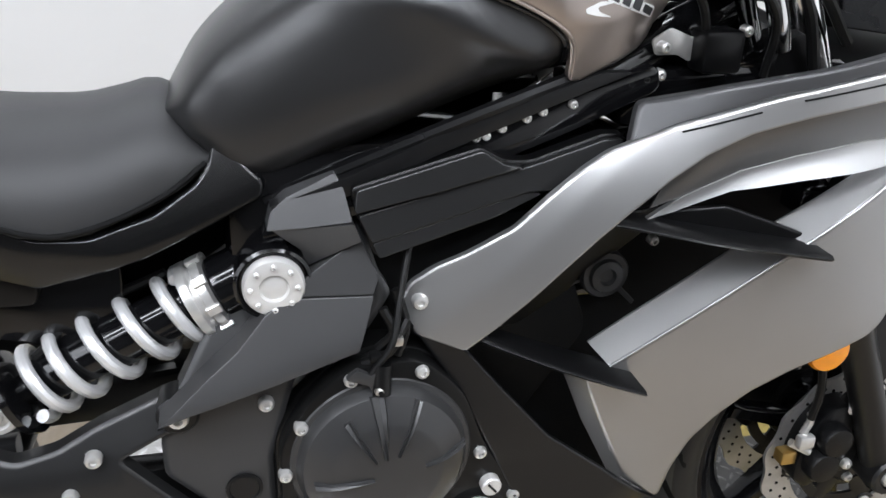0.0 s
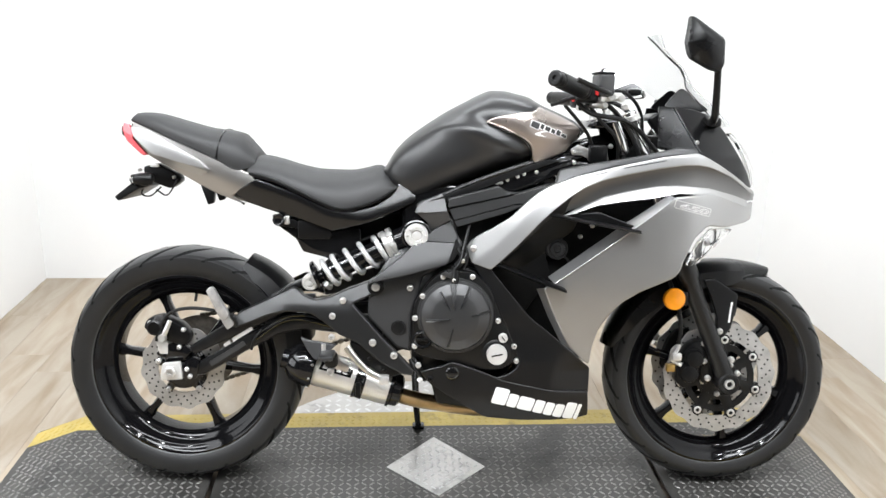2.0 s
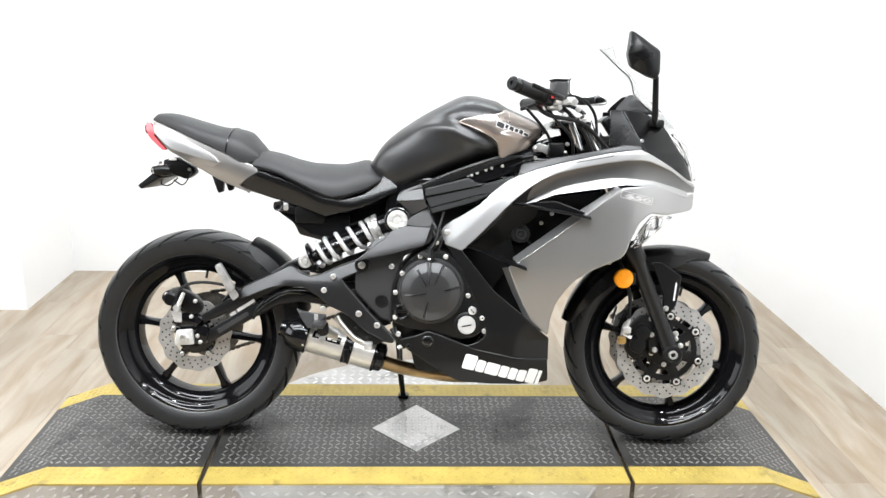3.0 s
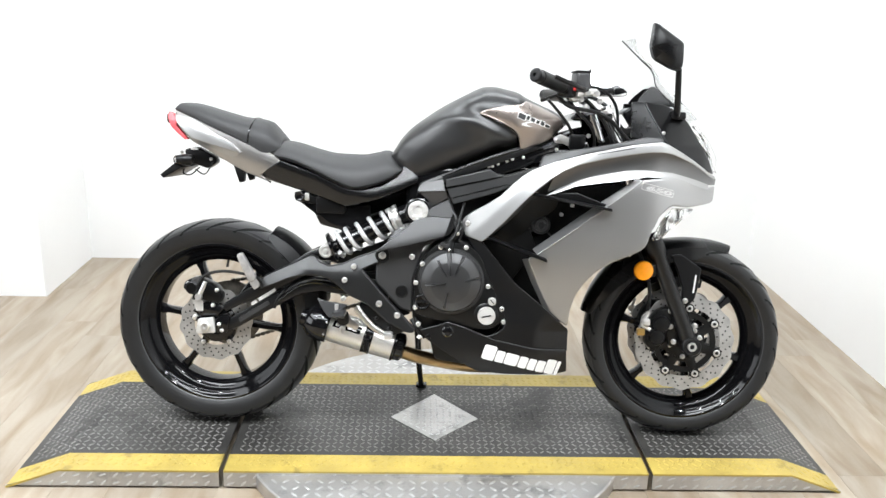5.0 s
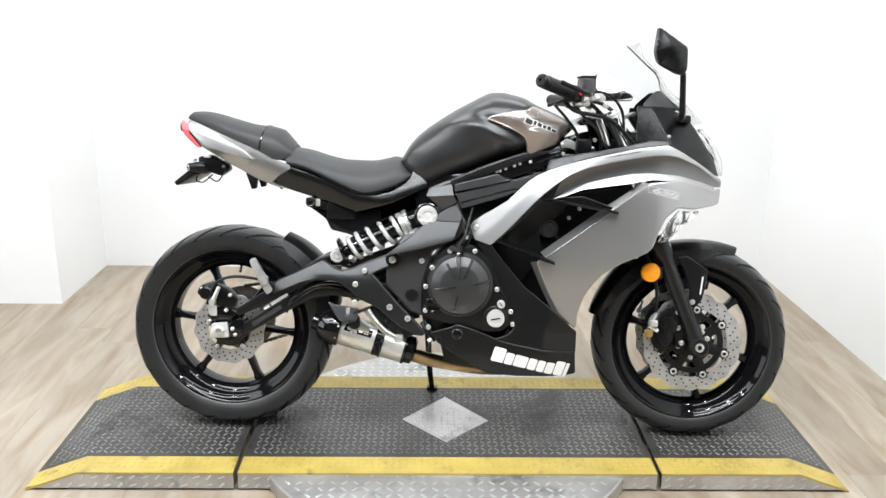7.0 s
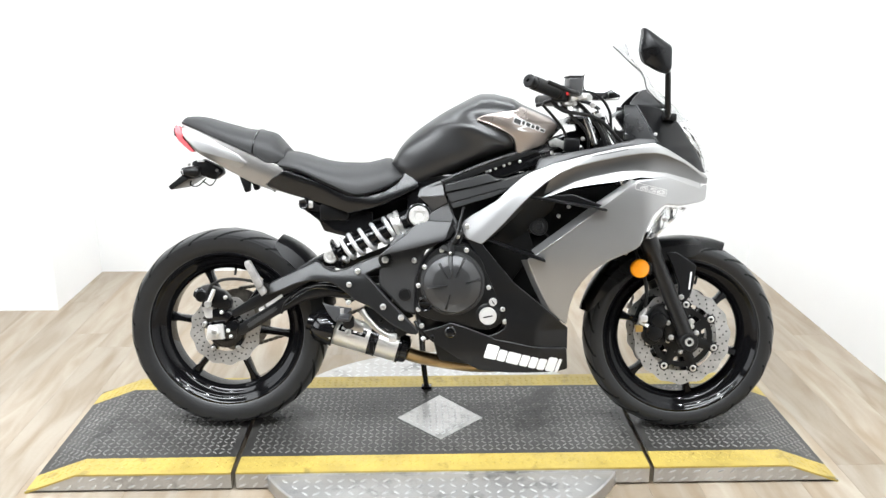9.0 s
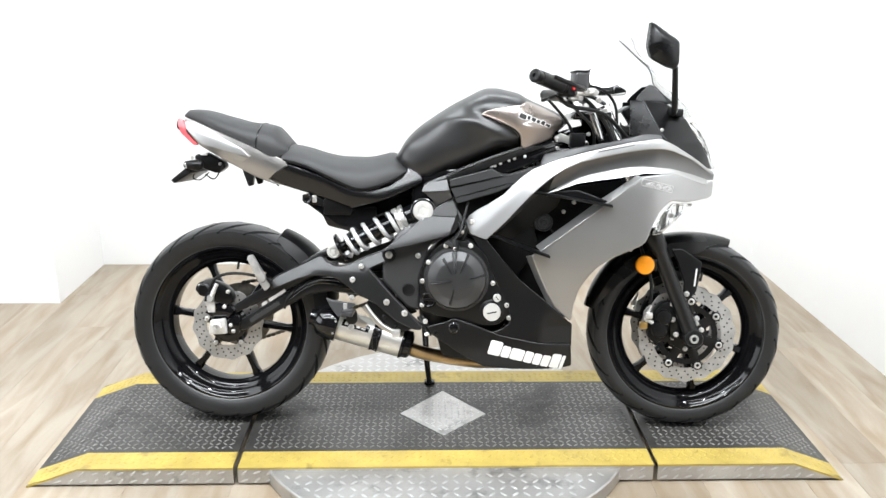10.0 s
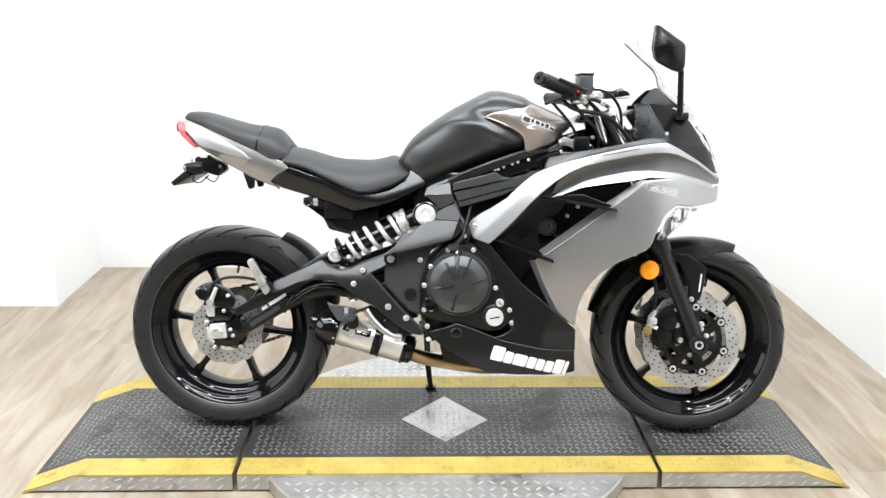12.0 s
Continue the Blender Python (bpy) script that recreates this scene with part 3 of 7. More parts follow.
def wheel(name, label, c, R, half, rim_half, first, grooves):
    m = at_wheel(c)
    bead, rw = 0.232, rim_half
    prof = [(bead + 0.012, -rw), (bead + 0.012, -rw + 0.006), (bead - 0.004, -rw + 0.012), (bead - 0.010, 0), (bead - 0.004, rw - 0.012), (bead + 0.012, rw - 0.006), (bead + 0.012, rw), (bead + 0.004, rw + 0.001),
            (bead - 0.002, rw - 0.004), (bead - 0.010, rw - 0.014), (bead - 0.016, rw - 0.016), (bead - 0.030, rw - 0.024), (bead - 0.044, rw - 0.040), (bead - 0.046, 0), (bead - 0.044, -rw + 0.040), (bead - 0.030, -rw + 0.024), (bead - 0.016, -rw + 0.016), (bead - 0.010, -rw + 0.014), (bead - 0.002, -rw + 0.004), (bead + 0.004, -rw - 0.001)]
    rim = part(name, lathe(prof, m, 96, closed=True), WHEEL, bike, label)
    tyre = part("tyre", tyre_mesh(c, R, half, bead), (RUBBER, SIDEWALL), rim, "black treaded road tyre")
    for k in range(6):
        bm = bmesh.new()
        ring_spoke(bm, c, radians(first + 60 * k), 0.045, bead - 0.042, 0.0115, 0.010, 0.026, 0.018)
        part("spoke", bm, WHEEL, rim)
    part("hub", lathe([(0.02, -0.06), (0.048, -0.058), (0.052, -0.03), (0.046, 0), (0.052, 0.03), (0.048, 0.058), (0.02, 0.06)], m, 32), GLOSS, rim)
    part("valve", tube([(c.x + 0.195 * math.cos(radians(first + 32)), -0.012, c.z + 0.195 * math.sin(radians(first + 32))), (c.x + 0.165 * math.cos(radians(first + 32)), -0.02, c.z + 0.165 * math.sin(radians(first + 32)))], 0.004, 8, 1), HOSE, rim)
    return rim, tyre


def petal_disc(c, y, r_out, r_in, petals, holes, parent, name="brake_disc", thick=0.0045):
    """A wave-edged brake disc with drilled holes."""
    n = petals * 10
    bm = bmesh.new()
    rows = []
    for r0, wave in ((r_in, 0.0), (r_out, 0.003)):
        for yy in (y - thick / 2, y + thick / 2):
            rows.append([bm.verts.new((c.x + (r0 + wave * math.sin(petals * a)) * math.cos(a), yy, c.z + (r0 + wave * math.sin(petals * a)) * math.sin(a))) for a in [2 * math.pi * k / n for k in range(n)]])
    for a, b in ((0, 2), (2, 3), (3, 1), (1, 0)):
        for i in range(n):
            j = (i + 1) % n
            bm.faces.new((rows[a][i], rows[a][j], rows[b][j], rows[b][i]))
    disc = part(name, bm, DISC, parent, "drilled wave-edged steel disc", smooth=30)
    band = r_out - r_in
    me = None
    for k in range(holes):
        a = 2 * math.pi * k / holes
        r = r_in + band * (0.25, 0.5, 0.75)[k % 3]
        if me is None:
            bm = lathe([(0.0026, -thick / 2 - 0.0006), (0.0026, thick / 2 + 0.0006)], ACROSS, 10)
            ob = part("hole", bm, GAP, disc, smooth=0)
            me = ob.data
        else:
            ob = new("hole", me)
            ob.parent = disc
        ob.location = (c.x + r * math.cos(a), y, c.z + r * math.sin(a))
    return disc


rear_wheel, rear_tyre = wheel("rear_wheel", "gloss black six-spoke cast wheel", REAR, 0.311, 0.080, 0.066, 52, 30)
front_wheel, front_tyre = wheel("front_wheel", "gloss black six-spoke cast wheel", FRONT, 0.297, 0.060, 0.050, 42, 30)
tread_grooves(rear_tyre, REAR, 0.311, 0.080, 22)
tread_grooves(front_tyre, FRONT, 0.297, 0.060, 22)
petal_disc(REAR, -0.082, 0.108, 0.066, 12, 72, rear_wheel)
part("disc_carrier", lathe([(0.03, 0.066), (0.044, 0.07), (0.046, 0.078), (0.054, 0.079), (0.054, 0.086), (0.044, 0.088), (0.03, 0.088)], at_wheel(REAR), 36), GLOSS, rear_wheel)
for k in range(5):
    a = radians(20 + 72 * k)
    bm = bmesh.new()
    ring_spoke(bm, REAR, a, 0.048, 0.070, 0.011, 0.008, 0.004, 0.003, -0.085)
    part("carrier_arm", bm, GLOSS, rear_wheel)
    bolt((0.066 * math.cos(a), -0.090, REAR.z + 0.066 * math.sin(a)), 0.007, rear_wheel)
for s in (-1, 1):
    petal_disc(FRONT, s * 0.062, 0.147, 0.106, 15, 84, front_wheel)
    carrier = part("disc_carrier", lathe([(0.026, 0.050), (0.034, 0.056), (0.06, 0.058), (0.062, 0.062), (0.03, 0.066)], at_wheel(FRONT) if s < 0 else at_wheel(FRONT) @ Matrix.Rotation(math.pi, 4, "X"), 36), ENGINE, front_wheel)
    part("carrier_ring", lathe([(0.077, -0.0025), (0.0935, -0.003), (0.0935, 0.003), (0.077, 0.0025)], at_wheel(FRONT, s * 0.063), 48, closed=True), ENGINE, front_wheel)
    for k in range(7):
        a = radians(27 + 360 / 7 * k)
        bm = bmesh.new()
        ring_spoke(bm, FRONT, a + 0.12, 0.050, 0.107, 0.015, 0.014, 0.003, 0.003, s * 0.063)
        part("carrier_arm", bm, ENGINE, front_wheel)
        p = Vector((FRONT.x + 0.1035 * math.cos(a + 0.12), s * 0.066, FRONT.z + 0.1035 * math.sin(a + 0.12)))
        part("button_seat", lathe([(0.0145, -0.003), (0.0145, 0.001), (0.0135, 0.0022), (0.001, 0.0022)], Matrix.Translation(p) @ (ACROSS if s < 0 else ACROSS @ Matrix.Rotation(math.pi, 4, "X")), 18), ENGINE, front_wheel)
        part("float_button", lathe([(0.0105, -0.004), (0.0105, 0.003), (0.008, 0.0045), (0.006, 0.0045), (0.005, 0.002), (0.001, 0.002)], Matrix.Translation(p) @ (ACROSS if s < 0 else ACROSS @ Matrix.Rotation(math.pi, 4, "X")), 16), BOLT, front_wheel)
    for k in range(5):
        a = radians(50 + 72 * k)
        bolt((FRONT.x + 0.045 * math.cos(a), s * 0.066, FRONT.z + 0.045 * math.sin(a)), 0.0075, front_wheel, out=(0, s, 0))

# ---- shapes of the bodywork: distance from the middle plane ----
TANK_TOP = smooth_table([(0.513, 0.829), (0.546, 0.883), (0.577, 0.915), (0.627, 0.952), (0.677, 0.984), (0.727, 1.011), (0.764, 1.030), (0.788, 1.038), (0.813, 1.038), (0.851, 1.031), (0.882, 1.023), (0.908, 1.008), (0.953, 0.988), (1.004, 0.964), (1.030, 0.940)])
TANK_LOW = smooth_table([(0.512, 0.822), (0.54, 0.785), (0.588, 0.740), (0.664, 0.769), (0.762, 0.812), (0.883, 0.855), (0.923, 0.866), (0.987, 0.895), (1.03, 0.932)])
TANK_HALF = smooth_table([(0.512, 0.055), (0.54, 0.092), (0.59, 0.112), (0.66, 0.128), (0.75, 0.148), (0.85, 0.152), (0.93, 0.135), (1.0, 0.095), (1.03, 0.04)])


TANK_RIDGE = smooth_table([(0.50, 0.880), (0.561, 0.893), (0.584, 0.914), (0.619, 0.934), (0.66, 0.944), (0.701, 0.942), (0.748, 0.932), (0.783, 0.916), (0.819, 0.898), (0.842, 0.887), (0.872, 0.872), (0.95, 0.850)])
RIDGE_PART = smooth_table([(0.50, 0.0), (0.56, 0.15), (0.66, 0.5), (0.78, 1.0), (0.85, 1.0), (0.875, 0.3), (0.90, 0.0), (1.05, 0.0)])


def tank_swell(u, w):
    """The knee bay with the ridge over it and the hollow above that."""
    d = w - TANK_RIDGE(u)
    k = RIDGE_PART(u)
    return k * (0.008 * math.exp(-((d / 0.015) ** 2)) - 0.007 * math.exp(-(((d - 0.034) / 0.018) ** 2))) - 0.004 * (0.4 + 0.6 * k) * math.exp(-(((d + 0.05) / 0.03) ** 2))


def tank_side(u, w, n=2.5):
    lo, hi = TANK_LOW(u), TANK_TOP(u)
    t = max(-1, min(1, (2 * w - lo - hi) / (hi - lo)))
    c = max(0.0, 1 - abs(t) ** n) ** (1 / n)
    return TANK_HALF(u) * c + tank_swell(u, w) * min(1.0, 1.4 * c)


FAIR_U = spline([(0.60, 0.112), (0.72, 0.122), (0.82, 0.148), (0.95, 0.172), (1.10, 0.188), (1.20, 0.184), (1.30, 0.160), (1.38, 0.120), (1.44, 0.070), (1.49, 0.012)])
FAIR_W = spline([(0.16, 0.40), (0.20, 0.46), (0.30, 0.70), (0.42, 0.86), (0.55, 0.97), (0.68, 1.0), (0.78, 0.99), (0.86, 0.88), (0.92, 0.76), (1.02, 0.55)])


def soft_ramp(x, r=0.01):
    """Zero below nought, x above it, with a soft bend."""
    return 0.5 * (x + math.sqrt(x * x + r * r))


NOSE = smooth_table([(0.98, 0.0), (1.06, 0.005), (1.14, 0.016), (1.22, 0.030), (1.28, 0.041), (1.35, 0.047), (1.41, 0.044), (1.46, 0.034), (1.50, 0.030)])


def nose(u, w):
    """The flanks swell outwards towards the nose."""
    return NOSE(u) * min(1.0, max(0.0, (1.0 - w) / 0.12))


def fore(points):
    """An outline drawn on the slimmer flank, carried back onto the swollen one."""
    return [(u - (0.20 + 0.42 * max(0.0, u - 1.2)) * nose(u, w), w + 0.04 * nose(u, w)) for u, w in points]


def fairing(u, w):
    return FAIR_U(u) * FAIR_W(w) + nose(u, w)


TAIL_U = spline([(-0.18, 0.030), (-0.13, 0.052), (0.0, 0.082), (0.1, 0.098), (0.2, 0.108), (0.35, 0.120), (0.48, 0.122), (0.6, 0.108)])
SEAT_LINE = smooth_table([(-0.16, 0.932), (0.0, 0.882), (0.11, 0.842), (0.2, 0.805), (0.3, 0.772), (0.4, 0.73), (0.45, 0.728), (0.5, 0.742), (0.6, 0.778)])


def tail_side(u, w):
    return TAIL_U(u) - 0.42 * soft_ramp(SEAT_LINE(u) - 0.02 - w, 0.012)


def ring_half(u, lo, hi, half, n_top=2.4, n_low=3.5, segs=28):
    """A closed section: rounder above, squarer below."""
    out, mid, h = [], (lo + hi) / 2, (hi - lo) / 2
    for k in range(segs):
        a = 2 * math.pi * k / segs
        c, s = math.cos(a), math.sin(a)
        n = n_top if s >= 0 else n_low
        out.append(Vector((u, half * math.copysign(abs(c) ** (2 / n), c), mid + h * math.copysign(abs(s) ** (2 / n), s))))
    return out


def body(name, u0, u1, low, top, half, mat, parent, label="", steps=24, n_top=2.4, n_low=3.5, segs=32):
    bm = bmesh.new()
    add_loft(bm, [ring_half(u, low(u), top(u), half(u), n_top, n_low, segs) for u in [u0 + (u1 - u0) * (0.5 - 0.5 * math.cos(math.pi * k / steps)) for k in range(steps + 1)]])
    return part(name, bm, mat, parent, label, smooth=60)


def dome(name, u0, u1, low, top, half, mat, parent, label="", steps=24, n=2.6, segs=30):
    """A padded body, widest at its foot."""
    rings = []
    for u in [u0 + (u1 - u0) * (0.5 - 0.5 * math.cos(math.pi * k / steps)) for k in range(steps + 1)]:
        lo, hi, h = low(u), top(u), half(u)
        ring = [Vector((u, 0.9 * h, lo - 0.004))]
        for k in range(segs + 1):
            c, q = math.cos(math.pi * k / segs), math.sin(math.pi * k / segs)
            ring.append(Vector((u, h * math.copysign(abs(c) ** (2 / n), c), lo + (hi - lo) * abs(q) ** (2 / n))))
        rings.append(ring + [Vector((u, -0.9 * h, lo - 0.004))])
    return part(name, add_loft(bmesh.new(), rings), mat, parent, label, smooth=60)


# ---- tank ----
rings = []
for k in range(91):
    u = 0.514 + 0.515 * (0.5 - 0.5 * math.cos(math.pi * k / 90))
    ring = ring_half(u, TANK_LOW(u), TANK_TOP(u), TANK_HALF(u), 2.5, 2.5, 96)
    for p in ring:
        if abs(p.y) > 1e-5:
            p.y = math.copysign(tank_side(u, p.z), p.y)
    rings.append(ring)
tank = part("fuel_tank", add_loft(bmesh.new(), rings), TANK, bike, "satin black fuel tank cover", smooth=60)
def leaf_side(u, w):
    """The painted panel follows the tank above and hangs steeply below its fold."""
    fold = 0.918 - 0.10 * (u - 0.90)
    return tank_side(u, max(w, fold)) + 0.006 - 0.42 * max(0.0, fold - w)


leaf = [(0.769, 0.957), (0.783, 0.966), (0.818, 0.974), (0.853, 0.980), (0.886, 0.983), (0.894, 0.990), (0.902, 0.997), (0.945, 0.980), (0.993, 0.958), (1.014, 0.940), (1.020, 0.926), (1.008, 0.914), (0.985, 0.893), (0.950, 0.877), (0.921, 0.866), (0.901, 0.857), (0.889, 0.861), (0.887, 0.880), (0.884, 0.894), (0.876, 0.907), (0.854, 0.924), (0.818, 0.940), (0.783, 0.952)]
for s in (1, -1):
    plate = panel("tank_panel", leaf, leaf_side, BRONZE, tank, 0.004, 0.004, 0.014, 0.012, "bronze grey metallic painted panel", side=s)
    rim = [(0.776, 0.952), (0.788, 0.947), (0.817, 0.936), (0.852, 0.920), (0.873, 0.903), (0.880, 0.890), (0.883, 0.876), (0.886, 0.859)]
    part("panel_seam", tube([(u, -s * (tank_side(u, w) + 0.003), w) for u, w in rim], 0.0028, 8, 5), GLOSS, tank)
    # script mark as slanting dark blocks with pale borders, and a pale curl under it
    for k, (u, w, wide, h) in enumerate(((0.876, 0.948, 0.021, 0.015), (0.9005, 0.943, 0.009, 0.012), (0.9125, 0.939, 0.013, 0.011), (0.9285, 0.9335, 0.010, 0.010), (0.9415, 0.929, 0.011, 0.012), (0.9555, 0.9245, 0.014, 0.008))):
        def block(grow):
            return [(u - grow, w - grow), (u + wide + grow, w - 0.40 * wide - grow), (u + wide + 0.35 * h + grow, w + h - 0.40 * wide + grow), (u + 0.35 * h - grow, w + h + grow)]
        panel("mark_border", block(0.0014), lambda a, b: leaf_side(a, b) + 0.0010, DECAL, plate, 0.0006, 0, 0.03, 0.002, side=s)
        panel("mark_block", block(-0.0006), lambda a, b: leaf_side(a, b) + 0.0016, STRIP, plate, 0.0006, 0, 0.03, 0.001, side=s)
    panel("mark_curl", [(0.926, 0.936), (0.905, 0.937), (0.889, 0.931), (0.890, 0.927), (0.902, 0.924), (0.920, 0.922), (0.904, 0.928), (0.902, 0.932)], lambda a, b: leaf_side(a, b) + 0.0010, DECAL, plate, 0.0006, 0, 0.03, 0.002, side=s)
    part("panel_edge", tube([(u, -s * (leaf_side(u, w) + 0.0005), w) for u, w in ((0.771, 0.957), (0.80, 0.947), (0.83, 0.935), (0.86, 0.920), (0.878, 0.907), (0.887, 0.893), (0.890, 0.878), (0.892, 0.862))], 0.0018, 8, 4), BRONZE, plate)
    part("tank_lip", tube([(u, -s * (TANK_HALF(u) * 0.80), TANK_LOW(u) + 0.002) for u in (0.60, 0.66, 0.75, 0.85, 0.92, 0.97)], 0.007, 8, 5), SATIN, tank)
part("filler_cap", lathe([(0.034, 0), (0.034, 0.006), (0.03, 0.009), (0.01, 0.0095), (0.001, 0.0095)], pose(0.86, 0, 1.013, 0, 10, 0), 28), BOLT, tank, "round metal filler cap")

# ---- seats and tail ----
SEAT_TOP = smooth_table([(0.172, 0.842), (0.182, 0.858), (0.2, 0.862), (0.242, 0.855), (0.30, 0.838), (0.358, 0.828), (0.428, 0.827), (0.475, 0.836), (0.5, 0.842), (0.525, 0.832), (0.555, 0.800)])
SEAT_LOW = smooth_table([(0.172, 0.815), (0.243, 0.80), (0.297, 0.777), (0.352, 0.752), (0.396, 0.733), (0.424, 0.730), (0.464, 0.740), (0.52, 0.762), (0.555, 0.785)])
SEAT_HALF = smooth_table([(0.172, 0.095), (0.25, 0.118), (0.35, 0.130), (0.44, 0.124), (0.52, 0.105), (0.555, 0.085)])
seat = dome("rider_seat", 0.173, 0.556, SEAT_LOW, SEAT_TOP, SEAT_HALF, VINYL, bike, "black vinyl rider seat", 30, 2.2, 36)
for s in (1, -1):
    part("seat_welt", tube([(u, -s * (SEAT_HALF(u) + 0.002), SEAT_LOW(u) + 0.004) for u in (0.18, 0.24, 0.30, 0.36, 0.41, 0.46, 0.51, 0.548)], 0.0028, 8, 4), DARK, seat)
PILLION_TOP = smooth_table([(-0.130, 0.948), (-0.120, 0.964), (-0.089, 0.966), (0.015, 0.943), (0.077, 0.928), (0.114, 0.925), (0.149, 0.917), (0.175, 0.890), (0.193, 0.868)])
PILLION_LOW = smooth_table([(-0.130, 0.946), (-0.076, 0.926), (-0.018, 0.902), (0.031, 0.882), (0.099, 0.852), (0.15, 0.826), (0.192, 0.835)])
PILLION_HALF = smooth_table([(-0.130, 0.045), (-0.05, 0.078), (0.05, 0.098), (0.14, 0.100), (0.192, 0.085)])
pillion = dome("pillion_seat", -0.129, 0.192, PILLION_LOW, PILLION_TOP, PILLION_HALF, VINYL_2, bike, "black vinyl passenger seat pad", 26, 2.6, 36)
welt = []
for k in range(13):
    a = math.pi * k / 12
    u = 0.098 + 0.012 * math.sin(a)
    lo, hi, h = PILLION_LOW(u), PILLION_TOP(u), PILLION_HALF(u)
    c, s_ = math.cos(a), math.sin(a)
    welt.append((u, (h + 0.001) * math.copysign(abs(c) ** (2 / 2.6), c), lo + (hi - lo + 0.001) * abs(s_) ** (2 / 2.6)))
part("pad_seam", tube(welt, 0.0022, 6, 3), GLOSS, pillion)

tail_outline = [(-0.128, 0.939), (-0.074, 0.930), (-0.016, 0.901), (0.101, 0.850), (0.154, 0.828), (0.186, 0.816), (0.195, 0.797), (0.133, 0.759), (0.166, 0.738), (0.085, 0.767), (0.026, 0.798), (-0.078, 0.854), (-0.117, 0.896)]
SHOULDER = smooth_table([(0.0, 0.0), (0.39, 0.0), (0.45, 0.009), (0.493, 0.021), (0.535, 0.020), (0.60, 0.014)])


def cover_side(u, w):
    """The side cover: a sloping shoulder that widens towards the tank, a flank that falls inward below."""
    return tail_side(u, w) + 0.005 - 0.42 * soft_ramp(w - SEAT_LINE(u) + 0.006 + SHOULDER(u), 0.009)


cover_outline = [(0.138, 0.768), (0.199, 0.805), (0.297, 0.772), (0.396, 0.730), (0.441, 0.727), (0.497, 0.742), (0.538, 0.768), (0.550, 0.784), (0.555, 0.802), (0.562, 0.804), (0.599, 0.768), (0.597, 0.753), (0.540, 0.726), (0.486, 0.702), (0.390, 0.677), (0.306, 0.705), (0.229, 0.726), (0.172, 0.745)]
for s in (1, -1):
    tail = panel("tail_cowl", tail_outline, lambda u, w: tail_side(u, w) + 0.006 - 0.24 * soft_ramp(w - SEAT_LINE(u) + 0.05, 0.012), TAIL, bike, 0.004, 0.003, 0.014, 0.006, "silver tail cowl, floor reflection in its colour", side=s)
    panel("tail_blade", [(-0.129, 0.929), (-0.075, 0.918), (-0.000, 0.876), (0.054, 0.849), (0.080, 0.824), (0.004, 0.840), (-0.073, 0.862), (-0.121, 0.905)], lambda u, w: tail_side(u, w) + 0.013 - 0.24 * soft_ramp(w - SEAT_LINE(u) + 0.05, 0.012) - 0.10 * (w - 0.88 + 0.3 * u), SILVER, tail, 0.012, 0.0015, 0.010, 0.004, "raised silver blade", side=s)
    panel("tail_blade", [(-0.077, 0.858), (-0.068, 0.860), (0.077, 0.822), (0.049, 0.805), (0.033, 0.802), (-0.020, 0.823)], lambda u, w: tail_side(u, w) + 0.010 + 0.15 * (w - 0.86 + 0.3 * u), SILVER, tail, 0.012, 0.0015, 0.010, 0.003, "raised silver blade", side=s)
    part("tail_rail", tube([(u, -s * (TAIL_U(u) - 0.034), w) for u, w in ((-0.135, 0.934), (-0.06, 0.912), (0.02, 0.878), (0.11, 0.846), (0.19, 0.812))], 0.004, 8, 5), PLASTIC, tail)
    side_cover = panel("side_cover", cover_outline, cover_side, COVER, bike, 0.004, 0.003, 0.006, 0.006, "satin black side cover below the seat", side=s)
    lamp = panel("tail_light", [(-0.148, 0.939), (-0.134, 0.934), (-0.121, 0.910), (-0.125, 0.898), (-0.088, 0.857), (-0.102, 0.856), (-0.143, 0.893), (-0.152, 0.920)], lambda u, w: tail_side(u, w) + 0.003, RED, bike, 0.012, 0.004, 0.012, 0.005, "red tail light lens", side=s)
under = body("tail_underside", -0.165, 0.56, smooth_table([(-0.165, 0.905), (-0.10, 0.862), (0.0, 0.80), (0.13, 0.745), (0.3, 0.70), (0.4, 0.68), (0.56, 0.72)]), smooth_table([(-0.165, 0.93), (0.0, 0.885), (0.12, 0.842), (0.2, 0.808), (0.3, 0.772), (0.4, 0.732), (0.56, 0.775)]), smooth_table([(-0.165, 0.012), (0.0, 0.050), (0.2, 0.076), (0.56, 0.088)]), PLASTIC, bike, "black underseat tray", 20, 4, 2.2)
